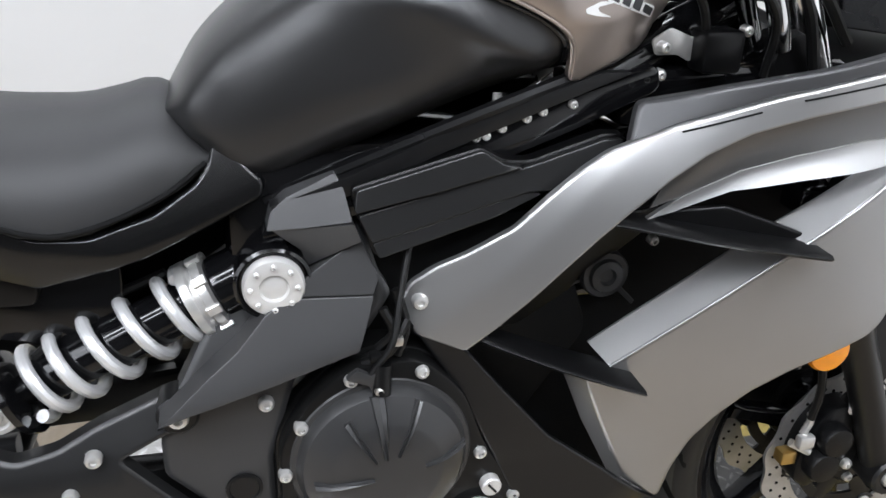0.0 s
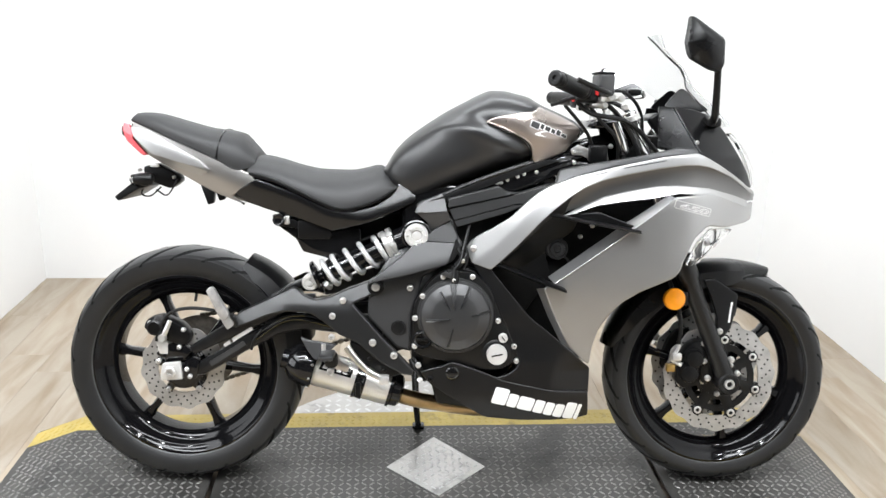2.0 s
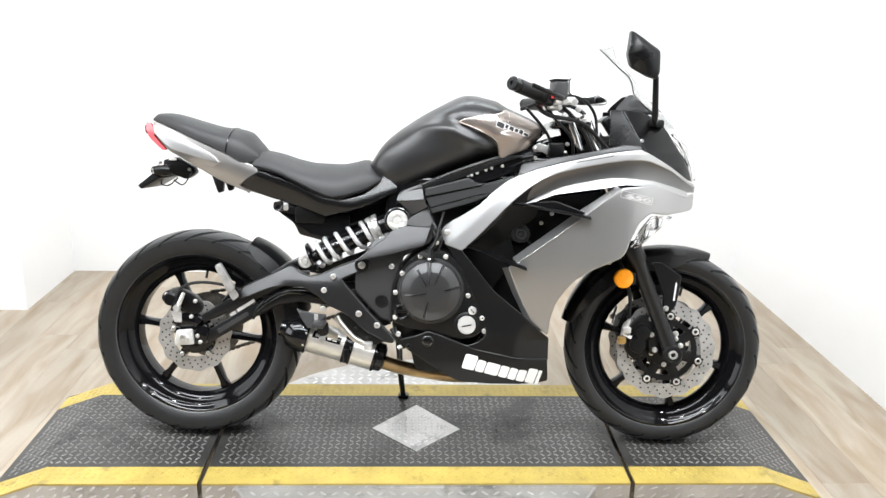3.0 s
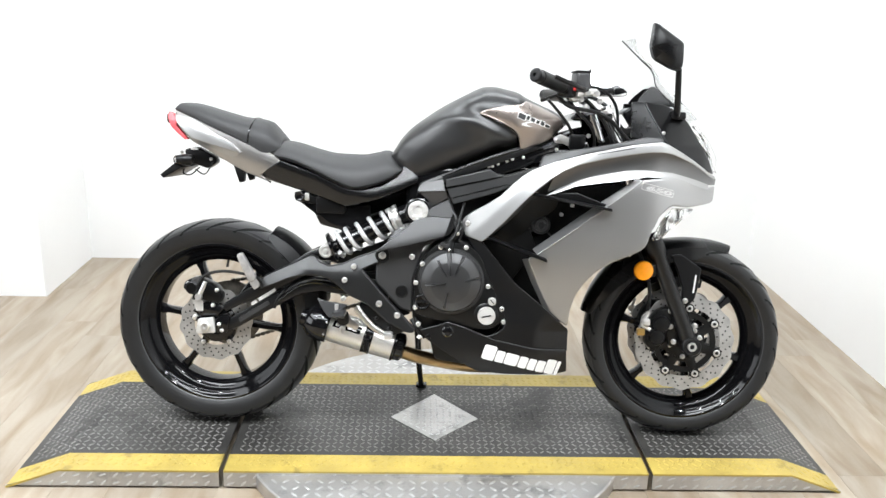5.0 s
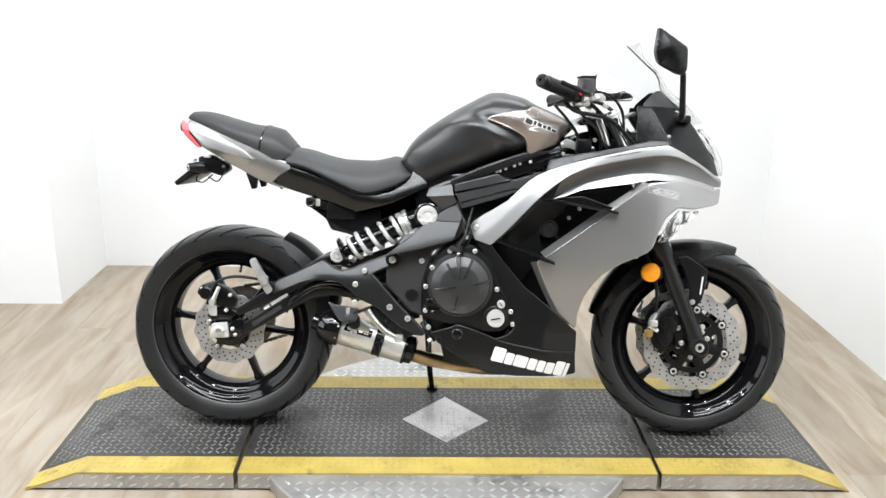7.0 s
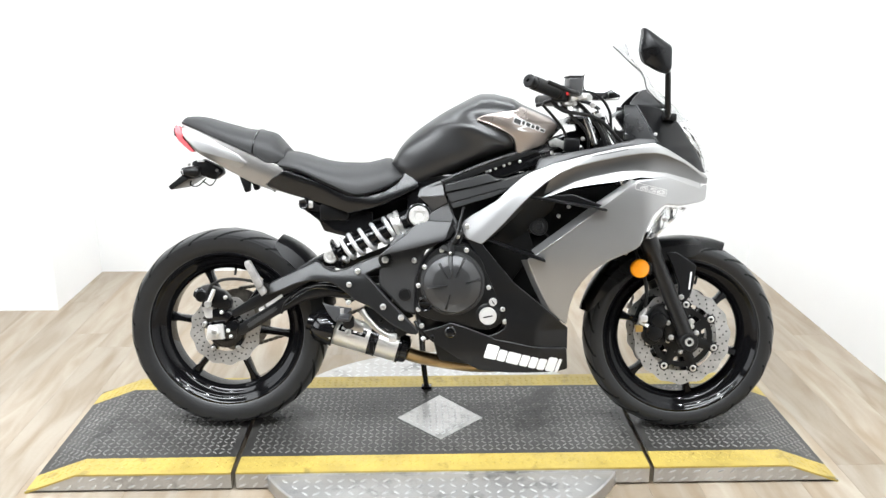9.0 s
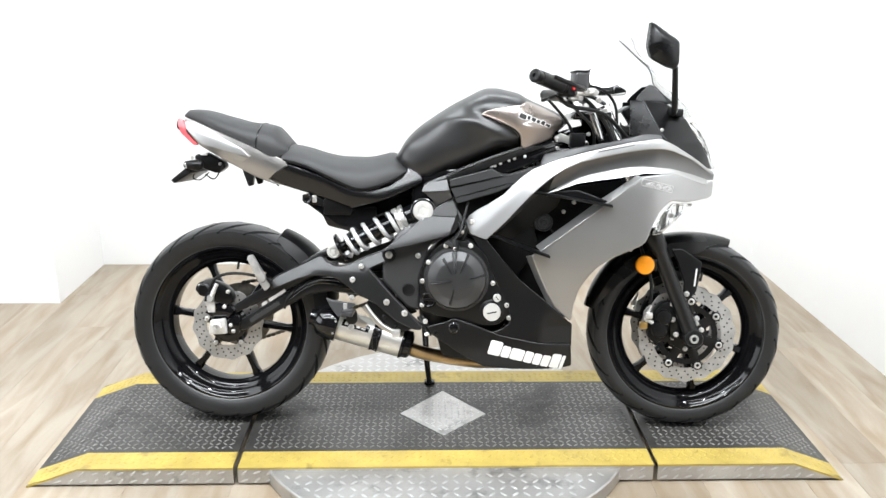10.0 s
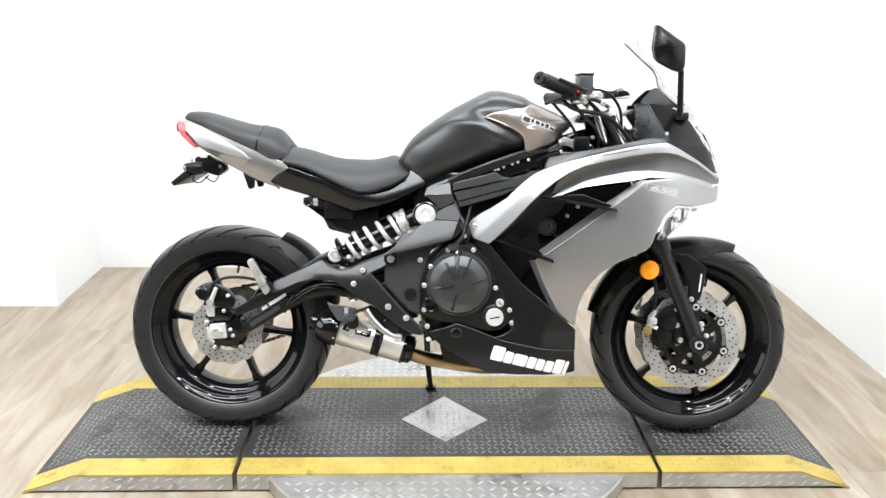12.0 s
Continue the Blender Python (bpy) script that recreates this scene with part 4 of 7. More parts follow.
for s in (1, -1):
    slab("underseat_box", [(0.300, 0.702), (0.314, 0.704), (0.375, 0.688), (0.389, 0.669), (0.382, 0.653), (0.301, 0.654)], -s * 0.098, -s * 0.03, PLASTIC, bike, 0.006, 0.004, "black plastic box under the seat")
    slab("inner_fender", [(0.236, 0.694), (0.295, 0.651), (0.311, 0.619), (0.369, 0.605), (0.410, 0.585), (0.457, 0.600), (0.460, 0.680), (0.300, 0.700)], -s * 0.080, -s * 0.02, GLOSS, bike, 0.006, 0.004, "gloss black inner fender above the tyre")
    slab("subframe_bar", [(0.235, 0.714), (0.301, 0.700), (0.301, 0.678), (0.240, 0.688)], -s * 0.092, -s * 0.06, PLASTIC, bike, 0.004, 0.003)
    part("subframe_clip", box(0.266, 0.280, -s * 0.094 - 0.004, -s * 0.094 + 0.004, 0.690, 0.712, 0.003), BOLT, bike)
    # near-black slab, the dark space behind the shock as colour
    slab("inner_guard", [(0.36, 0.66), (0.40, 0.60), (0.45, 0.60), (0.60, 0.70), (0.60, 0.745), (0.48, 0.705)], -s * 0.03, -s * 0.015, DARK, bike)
    part("subframe_end", lathe([(0.012, -0.02), (0.015, -0.018), (0.015, 0.012), (0.012, 0.015), (0.006, 0.012), (0.001, 0.012)], Matrix.Translation((0.253, -s * 0.094, 0.702)) @ ACROSS, 16), GLOSS, bike)
    slab("subframe_tab", [(0.050, 0.785), (0.085, 0.770), (0.082, 0.738), (0.068, 0.734)], -s * 0.07, -s * 0.05, PLASTIC, bike, 0.004, 0.002)

# plate holder with indicators
holder = slab("plate_holder", [(-0.110, 0.826), (-0.075, 0.836), (-0.018, 0.806), (-0.012, 0.790), (-0.040, 0.770), (-0.075, 0.782), (-0.105, 0.794)], -0.022, 0.022, PLASTIC, bike, 0.008, 0.004, "black number plate holder under the tail")
for s in (1, -1):
    stalk = part("indicator_stalk", tube([(-0.09, -s * 0.02, 0.805), (-0.098, -s * 0.075, 0.80)], 0.008, 10, 2), HOSE, holder)
    bm = lathe([(0.002, -0.026), (0.012, -0.024), (0.016, -0.008), (0.017, 0.010), (0.013, 0.022), (0.002, 0.026)], Matrix.Translation((-0.086, -s * 0.092, 0.798)) @ Matrix.Rotation(radians(90), 4, "Y"), 16)
    part("indicator", bm, PLASTIC, stalk, "small black indicator lamp")
    part("indicator_lens", lathe([(0.013, 0.0), (0.012, 0.006), (0.008, 0.010), (0.001, 0.011)], Matrix.Translation((-0.109, -s * 0.092, 0.798)) @ Matrix.Rotation(radians(-90), 4, "Y"), 16), LENS, stalk)
slab("plate_bracket", [(-0.115, 0.79), (-0.098, 0.775), (-0.152, 0.742), (-0.162, 0.752)], -0.09, 0.09, PLASTIC, holder, 0.003, 0.002)
part("wire_loop", tube([(-0.062, -0.03, 0.775), (-0.088, -0.035, 0.752), (-0.112, -0.03, 0.756), (-0.105, -0.03, 0.778)], 0.0022, 6, 6), HOSE, holder)
part("wire_loop", tube([(-0.02, -0.028, 0.795), (-0.045, -0.034, 0.755), (-0.075, -0.03, 0.768)], 0.0022, 6, 6), HOSE, holder)
part("holder_clip", box(-0.090, -0.068, -0.030, -0.02, 0.826, 0.834, 0.002), DECAL, holder)
for u, w in ((-0.118, 0.818), (-0.03, 0.80), (-0.108, 0.80)):
    bolt((u, -0.024, w), 0.005, holder)

# hugger over the rear tyre
bm = bmesh.new()
rows = []
for k in range(13):
    a = radians(12 + 48 * k / 12)
    r = 0.326 + 0.012 * math.sin(math.pi * k / 12)
    w = 0.092 - (0.03 * (k / 12) ** 3)
    rows.append([Vector((REAR.x + (r + dr) * math.cos(a), y * w, REAR.z + (r + dr) * math.sin(a))) for y, dr in ((-1, -0.05 + 0.012 * k / 12), (-0.86, -0.008), (-0.5, 0.008), (0, 0.012), (0.5, 0.008), (0.86, -0.008), (1, -0.05), (0.82, -0.05), (0.7, -0.014), (0, 0.006), (-0.7, -0.014), (-0.86, -0.05))])
add_loft(bm, rows)
part("hugger", bm, PLASTIC, bike, "black plastic rear tyre hugger")

# ---- swingarm, shock, frame, engine, exhaust, foot controls ----
def plate(name, outline, y, mat, parent=bike, thick=0.008, rad=0.01, bevel=0.003, label="", both=False):
    """A flat plate whose outer face lies y from the middle plane, on the right or on both sides."""
    ob = slab(name, outline, -y, -y + thick, mat, parent, rad, bevel, label)
    if both:
        slab(name, outline, y - thick, y, mat, parent, rad, bevel, label)
    return ob


def arm(name, line, mat, parent=bike, label="", segs=12):
    """A boxy arm: rows of (x, y, z, half height, half width)."""
    P = [Vector(r[:3]) for r in line]
    rings = []
    for i, r in enumerate(line):
        d = (P[min(i + 1, len(P) - 1)] - P[max(i - 1, 0)]).normalized()
        side = Vector((0, 1, 0))
        up = side.cross(d).normalized() * -1
        ring = []
        for k in range(segs):
            a = 2 * math.pi * (k + 0.5) / segs
            c, s = math.cos(a), math.sin(a)
            ring.append(P[i] + side * (r[4] * math.copysign(abs(c) ** 0.55, c)) + up * (r[3] * math.copysign(abs(s) ** 0.55, s)))
        rings.append(ring)
    return part(name, add_loft(bmesh.new(), rings), mat, parent, label)


swing = arm("swingarm", [(-0.015, -0.112, 0.308, 0.018, 0.014), (0.06, -0.112, 0.319, 0.018, 0.014), (0.16, -0.110, 0.380, 0.019, 0.015), (0.25, -0.106, 0.430, 0.020, 0.015), (0.32, -0.10, 0.444, 0.022, 0.016), (0.42, -0.096, 0.436, 0.026, 0.018), (0.52, -0.095, 0.43, 0.030, 0.018)], FRAME, bike, "black box-section swingarm")
arm("swingarm_brace", [(0.035, -0.116, 0.366, 0.012, 0.010), (0.11, -0.116, 0.408, 0.018, 0.012), (0.19, -0.114, 0.446, 0.018, 0.012), (0.255, -0.110, 0.480, 0.018, 0.012), (0.300, -0.106, 0.500, 0.014, 0.012), (0.345, -0.102, 0.500, 0.014, 0.012)], FRAME, swing)
arm("swingarm_left", [(-0.015, 0.112, 0.308, 0.020, 0.014), (0.06, 0.112, 0.322, 0.022, 0.014), (0.27, 0.105, 0.41, 0.026, 0.016), (0.52, 0.095, 0.43, 0.032, 0.018)], FRAME, swing)
part("swingarm_bridge", tube([(0.30, -0.10, 0.445), (0.315, 0, 0.455), (0.30, 0.10, 0.43)], 0.026, 14, 5), FRAME, swing)
arm("shock_mount", [(0.235, -0.09, 0.500, 0.008, 0.012), (0.285, -0.088, 0.530, 0.010, 0.014), (0.335, -0.082, 0.545, 0.012, 0.016)], FRAME, swing)
plate("warning_label", [(0.078, 0.338), (0.166, 0.394), (0.172, 0.383), (0.084, 0.325)], 0.1285, STRIP, swing, 0.002, 0.003, 0, "worn grey label")
plate("chain_label", [(0.136, 0.399), (0.186, 0.431), (0.191, 0.424), (0.141, 0.391)], 0.1290, DECAL_2, swing, 0.002, 0.001, 0, "pale worn label")
plate("chain_label", [(0.115, 0.385), (0.131, 0.395), (0.135, 0.387), (0.119, 0.377)], 0.1290, DECAL_2, swing, 0.002, 0.001, 0)
for line in ([(0.19, -0.126, 0.395), (0.255, -0.122, 0.441), (0.31, -0.118, 0.452), (0.40, -0.114, 0.430)], [(0.20, -0.126, 0.414), (0.265, -0.122, 0.455), (0.33, -0.118, 0.461), (0.42, -0.114, 0.440)]):
    part("swingarm_hose", tube(line, 0.006, 10, 6), GLOSS, swing)
part("hose_tie", tube([(0.186, -0.130, 0.372), (0.196, -0.134, 0.402), (0.214, -0.130, 0.424)], 0.0035, 8, 5), HOSE, swing)
plate("axle_block", [(-0.046, 0.288), (-0.040, 0.333), (0.006, 0.338), (0.012, 0.292)], 0.134, ALU, swing, 0.012, 0.005, 0.002, "bright aluminium axle block")
part("axle_nut", lathe([(0.015, 0), (0.015, 0.010), (0.012, 0.012), (0.006, 0.012), (0.005, 0.006), (0.001, 0.006)], Matrix.Translation((-0.018, -0.134, 0.313)) @ ACROSS, 6), BOLT, swing)
plate("adjuster_end", [(0.010, 0.290), (0.012, 0.335), (0.040, 0.350), (0.055, 0.338), (0.046, 0.292)], 0.130, GLOSS, swing, 0.03)
for u, w in ((0.022, 0.318), (0.030, 0.300), (-0.048, 0.340)):
    bolt((u, -0.132, w), 0.006, swing)
# rear brake caliper with hose
caliper = plate("rear_caliper", [(-0.092, 0.420), (-0.080, 0.445), (-0.045, 0.452), (0.005, 0.432), (0.03, 0.402), (0.02, 0.376), (-0.02, 0.382), (-0.055, 0.398)], 0.118, PLASTIC, bike, 0.05, 0.012, 0.006, "black rear brake caliper over the disc")
part("caliper_piston", lathe([(0.02, 0), (0.02, 0.012), (0.015, 0.016), (0.001, 0.016)], Matrix.Translation((-0.058, -0.118, 0.425)) @ ACROSS, 20), PLASTIC, caliper)
for u, w in ((-0.052, 0.395), (-0.072, 0.436), (0.012, 0.418), (0.0, 0.372)):
    bolt((u, -0.119, w), 0.006, caliper)
plate("caliper_carrier", [(-0.062, 0.350), (-0.045, 0.375), (0.0, 0.385), (0.03, 0.36), (0.012, 0.335), (-0.03, 0.335)], 0.112, GLOSS, caliper, 0.014, 0.006)
part("bleed_hose", tube([(-0.055, -0.125, 0.39), (-0.045, -0.128, 0.425), (-0.02, -0.128, 0.462), (0.03, -0.125, 0.476), (0.10, -0.12, 0.468), (0.18, -0.118, 0.445), (0.26, -0.112, 0.418)], 0.0045, 8, 6), HOSE, caliper)
part("banjo_end", tube([(-0.038, -0.128, 0.399), (-0.028, -0.131, 0.420), (-0.018, -0.130, 0.444)], (0.0075, 0.0055), 10, 3), BOLT, caliper, "bright banjo fitting")
part("banjo_bolt", lathe([(0.011, -0.004), (0.011, 0.004), (0.009, 0.008), (0.001, 0.008)], Matrix.Translation((-0.038, -0.130, 0.399)) @ ACROSS, 16), BOLT, caliper)
plate("piston_cover", [(-0.066, 0.425), (-0.058, 0.455), (-0.036, 0.458), (-0.030, 0.440), (-0.046, 0.424)], 0.124, GREY, caliper, 0.03, 0.006, 0.004, "grey caliper piston housing")
plate("caliper_shoulder", [(-0.062, 0.386), (-0.050, 0.402), (-0.030, 0.384), (-0.030, 0.352), (-0.052, 0.352)], 0.113, ALU, caliper, 0.010, 0.004, 0.002, "bare alloy carrier edge")
# chain and sprocket on the far side
part("rear_sprocket", lathe([(0.04, -0.003), (0.104, -0.003), (0.104, 0.003), (0.04, 0.003)], at_wheel(REAR, 0.085), 46), CHAIN, bike, "steel rear sprocket", smooth=0)
for z0, z1 in ((0.412, 0.50), (0.206, 0.395)):
    n = 34
    chain = tagged(part("chain_run", tube([(0.0, 0.088, z0), (0.25, 0.088, z0 + (z1 - z0) * 0.46), (0.545, 0.088, z1)], 0.004, 6, 3), CHAIN, bike), "drive chain run")
    for k in range(n):
        t = (k + 0.5) / n
        p = Vector((0.545 * t, 0.088, z0 + (z1 - z0) * t))
        m = Matrix.Translation(p) @ Matrix.Rotation(-math.atan2(z1 - z0, 0.545), 4, "Y")
        part("link", box(-0.0075, 0.0075, -0.008, 0.008, -0.0055, 0.0055, 0.002, 1, m), CHAIN, chain, smooth=0)

# shock absorber
A, B = Vector((0.334, -0.086, 0.545)), Vector((0.600, -0.076, 0.670))
axis = (B - A).normalized()
turn = axis.to_track_quat("Z", "Y").to_matrix().to_4x4()
along = lambda s: Matrix.Translation(A + axis * s) @ turn
L = (B - A).length
shock = part("shock_absorber", lathe([(0.012, 0.01), (0.016, 0.02), (0.016, 0.034), (0.024, 0.040), (0.024, 0.120), (0.027, 0.122), (0.027, 0.205), (0.030, 0.207), (0.030, 0.236), (0.033, 0.240), (0.033, L - 0.028), (0.030, L)], along(0), 28), GLOSS, bike, "side-mounted shock absorber with a silver spring")
COIL = smooth_table([(-0.9, 0.034), (-0.5, 0.038), (0, 0.052), (1, 0.081), (2, 0.119), (3, 0.159), (4, 0.198), (4.5, 0.208), (4.8, 0.210)])
front_side = math.atan2(turn[1][1], turn[1][0]) + math.pi
pts = []
for k in range(int(5.7 * 20) + 1):
    q = -0.9 + k / 20
    a = front_side + 2 * math.pi * q
    pts.append(along(COIL(q)) @ Vector((0.0355 * math.cos(a), 0.0355 * math.sin(a), 0)))
part("spring", tube(pts, 0.0068, 10, 1), SPRING, shock, "silver painted coil spring")
part("spring_seat", lathe([(0.02, 0.012), (0.044, 0.014), (0.046, 0.022), (0.03, 0.026)], along(0), 28), GLOSS, shock)
collar = part("preload_collar", lathe([(0.030, 0.208), (0.041, 0.210), (0.042, 0.213), (0.042, 0.219), (0.037, 0.221), (0.037, 0.225), (0.040, 0.227), (0.040, 0.235), (0.032, 0.237)], along(0), 36), BOLT, shock, "notched bright preload collar")
for k in range(8):
    a = 2 * math.pi * k / 8
    m = along(0.231) @ Matrix.Translation((0.040 * math.cos(a), 0.040 * math.sin(a), 0)) @ Matrix.Rotation(a, 4, "Z")
    part("collar_lug", box(-0.003, 0.003, -0.005, 0.005, -0.007, 0.008, 0.001, 1, m), BOLT, collar)
part("lower_mount", lathe([(0.019, -0.02), (0.021, -0.016), (0.021, 0.006), (0.019, 0.010), (0.014, 0.011), (0.012, 0.007), (0.007, 0.007), (0.006, 0.014), (0.001, 0.014)], Matrix.Translation((0.333, -0.104, 0.544)) @ ACROSS, 28), ALU, shock, "bright lower shock eye")
part("shock_hose", tube([(0.37, -0.085, 0.59), (0.42, -0.07, 0.63), (0.50, -0.07, 0.665)], 0.005, 8, 5), HOSE, shock)

# frame: perimeter rail, pivot casting, top shock boss
def casting(u, w):
    lean = min(1.0, max(0.0, (0.74 - u) / 0.12))
    return 0.131 - 0.48 * soft_ramp(w - 0.575, 0.02) * lean


rail = plate("frame_rail", [(0.592, 0.722), (0.665, 0.747), (0.762, 0.792), (0.891, 0.843), (0.955, 0.862), (0.99, 0.872), (0.995, 0.845), (0.90, 0.805), (0.82, 0.775), (0.70, 0.737), (0.60, 0.70)], 0.118, GLOSS, bike, 0.03, 0.012, 0.004, "gloss black frame rail under the tank", both=True)
plate("frame_rail", [(0.60, 0.748), (0.664, 0.769), (0.762, 0.810), (0.883, 0.852), (0.925, 0.866), (0.96, 0.866), (0.89, 0.840), (0.76, 0.790), (0.66, 0.748)], 0.125, FRAME, bike, 0.02, 0.006, 0.004, both=True)
for u, w in ((0.802, 0.806), (0.812, 0.807), (0.828, 0.814), (0.853, 0.823), (0.869, 0.829), (0.900, 0.835), (0.872, 0.758), (0.885, 0.768)):
    bolt((u, -0.1205, w), 0.0048, rail, h=0.004)
cover = [(0.678, 0.766), (0.804, 0.800), (0.828, 0.786), (0.855, 0.784), (0.930, 0.808), (0.955, 0.806), (0.871, 0.748), (0.818, 0.729), (0.701, 0.694), (0.684, 0.736)]
for s in (1, -1):
    air = panel("frame_cover", cover, lambda u, w: 0.134, PLASTIC, bike, 0.012, 0.004, 0.03, 0.006, "black ribbed plastic frame cover", side=s)
    for shape, a, b in (([(0.680, 0.744), (0.682, 0.765), (0.804, 0.798), (0.826, 0.784), (0.845, 0.7815), (0.76, 0.761)], 0.579, 0.2425), ([(0.684, 0.739), (0.76, 0.758), (0.858, 0.782), (0.93, 0.804), (0.950, 0.803), (0.873, 0.756), (0.850, 0.756), (0.696, 0.713)], 0.5092, 0.2930), ([(0.697, 0.711), (0.852, 0.755), (0.866, 0.752), (0.818, 0.731), (0.703, 0.696)], 0.4842, 0.3000)):
        panel("cover_rib", shape, lambda u, w, a=a, b=b: 0.145 - 0.22 * (w - a - b * u), HANGER, air, 0.010, 0.0015, 0.02, 0.004, side=s)
    pivot = panel("frame_casting", [(0.592, 0.735), (0.612, 0.752), (0.660, 0.770), (0.667, 0.764), (0.681, 0.734), (0.696, 0.708), (0.708, 0.668), (0.720, 0.648), (0.695, 0.606), (0.62, 0.566), (0.592, 0.47), (0.592, 0.372), (0.556, 0.382), (0.482, 0.462), (0.482, 0.510), (0.516, 0.540), (0.50, 0.555), (0.548, 0.640), (0.59, 0.69)], casting, CAST, bike, 0.02, 0.008, 0.03, 0.008, "black frame pivot casting", side=s)
    panel("casting_face", [(0.603, 0.745), (0.618, 0.757), (0.665, 0.777), (0.672, 0.763), (0.678, 0.7345), (0.633, 0.7305), (0.598, 0.729)], lambda u, w: 0.141 - 0.50 * (w - 0.731) + 0.10 * (u - 0.66), CAST, pivot, 0.024, 0.0008, 0.012, 0.002, side=s)
    panel("casting_face", [(0.602, 0.7285), (0.633, 0.7295), (0.679, 0.7335), (0.687, 0.713), (0.636, 0.682), (0.630, 0.703)], lambda u, w: 0.141 - 0.40 * (0.731 - w) + 0.15 * (u - 0.66), CAST, pivot, 0.024, 0.0008, 0.012, 0.002, side=s)
    panel("casting_face", [(0.637, 0.680), (0.688, 0.711), (0.704, 0.672), (0.698, 0.656), (0.616, 0.660)], lambda u, w: 0.139 - 0.32 * (w - 0.66), CAST, pivot, 0.024, 0.0008, 0.012, 0.002, side=s)
    panel("casting_face", [(0.614, 0.6585), (0.698, 0.6545), (0.680, 0.604), (0.590, 0.580), (0.512, 0.563), (0.486, 0.556), (0.530, 0.592), (0.564, 0.617), (0.592, 0.646)], lambda u, w: 0.1395 - 0.46 * (w - 0.66) - 0.9 * soft_ramp(0.60 + 0.25 * (u - 0.66) - w, 0.01), CAST, pivot, 0.034, 0.0008, 0.010, 0.002, side=s)
    boss = part("shock_boss", lathe([(0.034, -0.06), (0.038, -0.01), (0.038, 0.006), (0.035, 0.008), (0.032, 0.003), (0.001, 0.003)], Matrix.Translation((0.602, -s * 0.126, 0.672)) @ (ACROSS if s > 0 else ACROSS @ Matrix.Rotation(math.pi, 4, "X")), 36), GLOSS, pivot)
    cap = part("pivot_cap", lathe([(0.030, 0.0), (0.030, 0.008), (0.028, 0.011), (0.021, 0.0125), (0.0145, 0.012), (0.013, 0.008), (0.010, 0.009), (0.001, 0.010)], Matrix.Translation((0.602, -s * 0.130, 0.672)) @ (ACROSS if s > 0 else ACROSS @ Matrix.Rotation(math.pi, 4, "X")), 36), ALU, pivot, "bright machined pivot cap")
    for k in range(8):
        a = 2 * math.pi * k / 8
        bolt((0.602 + 0.0225 * math.cos(a), -s * 0.1425, 0.672 + 0.0225 * math.sin(a)), 0.003, cap, ALU, (0, -s, 0), "rivet", 0.003)
    bolt((0.588, -s * 0.133, 0.538), 0.0085, pivot, out=(0, -s, 0))
    part("casting_disc", lathe([(0.019, 0), (0.019, 0.002), (0.016, 0.003), (0.015, 0.001), (0.001, 0.001)], Matrix.Translation((0.56, -s * 0.132, 0.435)) @ (ACROSS if s > 0 else ACROSS @ Matrix.Rotation(math.pi, 4, "X")), 24), FRAME, pivot)
part("frame_inner", box(0.56, 0.98, -0.095, 0.095, 0.60, 0.80, 0.02), GLOSS, bike, "black airbox between the frame rails")
part("steering_head", tube([(1.17, 0, 0.80), (1.10, 0, 0.97)], 0.035, 20, 1), GLOSS, bike)
part("frame_spar", tube([(0.93, -0.095, 0.85), (1.03, -0.06, 0.89), (1.10, -0.03, 0.91)], 0.024, 14, 5), GLOSS, bike)
part("frame_spar", tube([(0.93, 0.095, 0.85), (1.03, 0.06, 0.89), (1.10, 0.03, 0.91)], 0.024, 14, 5), GLOSS, bike)

# rider foot hanger with bolts, pegs and brake pedal
hanger_outline = [(0.146, 0.430), (0.152, 0.466), (0.225, 0.501), (0.290, 0.533), (0.302, 0.530), (0.318, 0.515), (0.347, 0.504), (0.385, 0.511), (0.425, 0.530), (0.494, 0.556), (0.512, 0.553), (0.520, 0.540), (0.512, 0.526), (0.483, 0.515), (0.443, 0.497), (0.520, 0.412), (0.602, 0.328), (0.598, 0.316), (0.575, 0.318), (0.521, 0.345), (0.455, 0.400), (0.408, 0.420), (0.385, 0.440), (0.368, 0.453), (0.345, 0.468), (0.320, 0.475), (0.272, 0.475), (0.230, 0.464), (0.176, 0.440)]
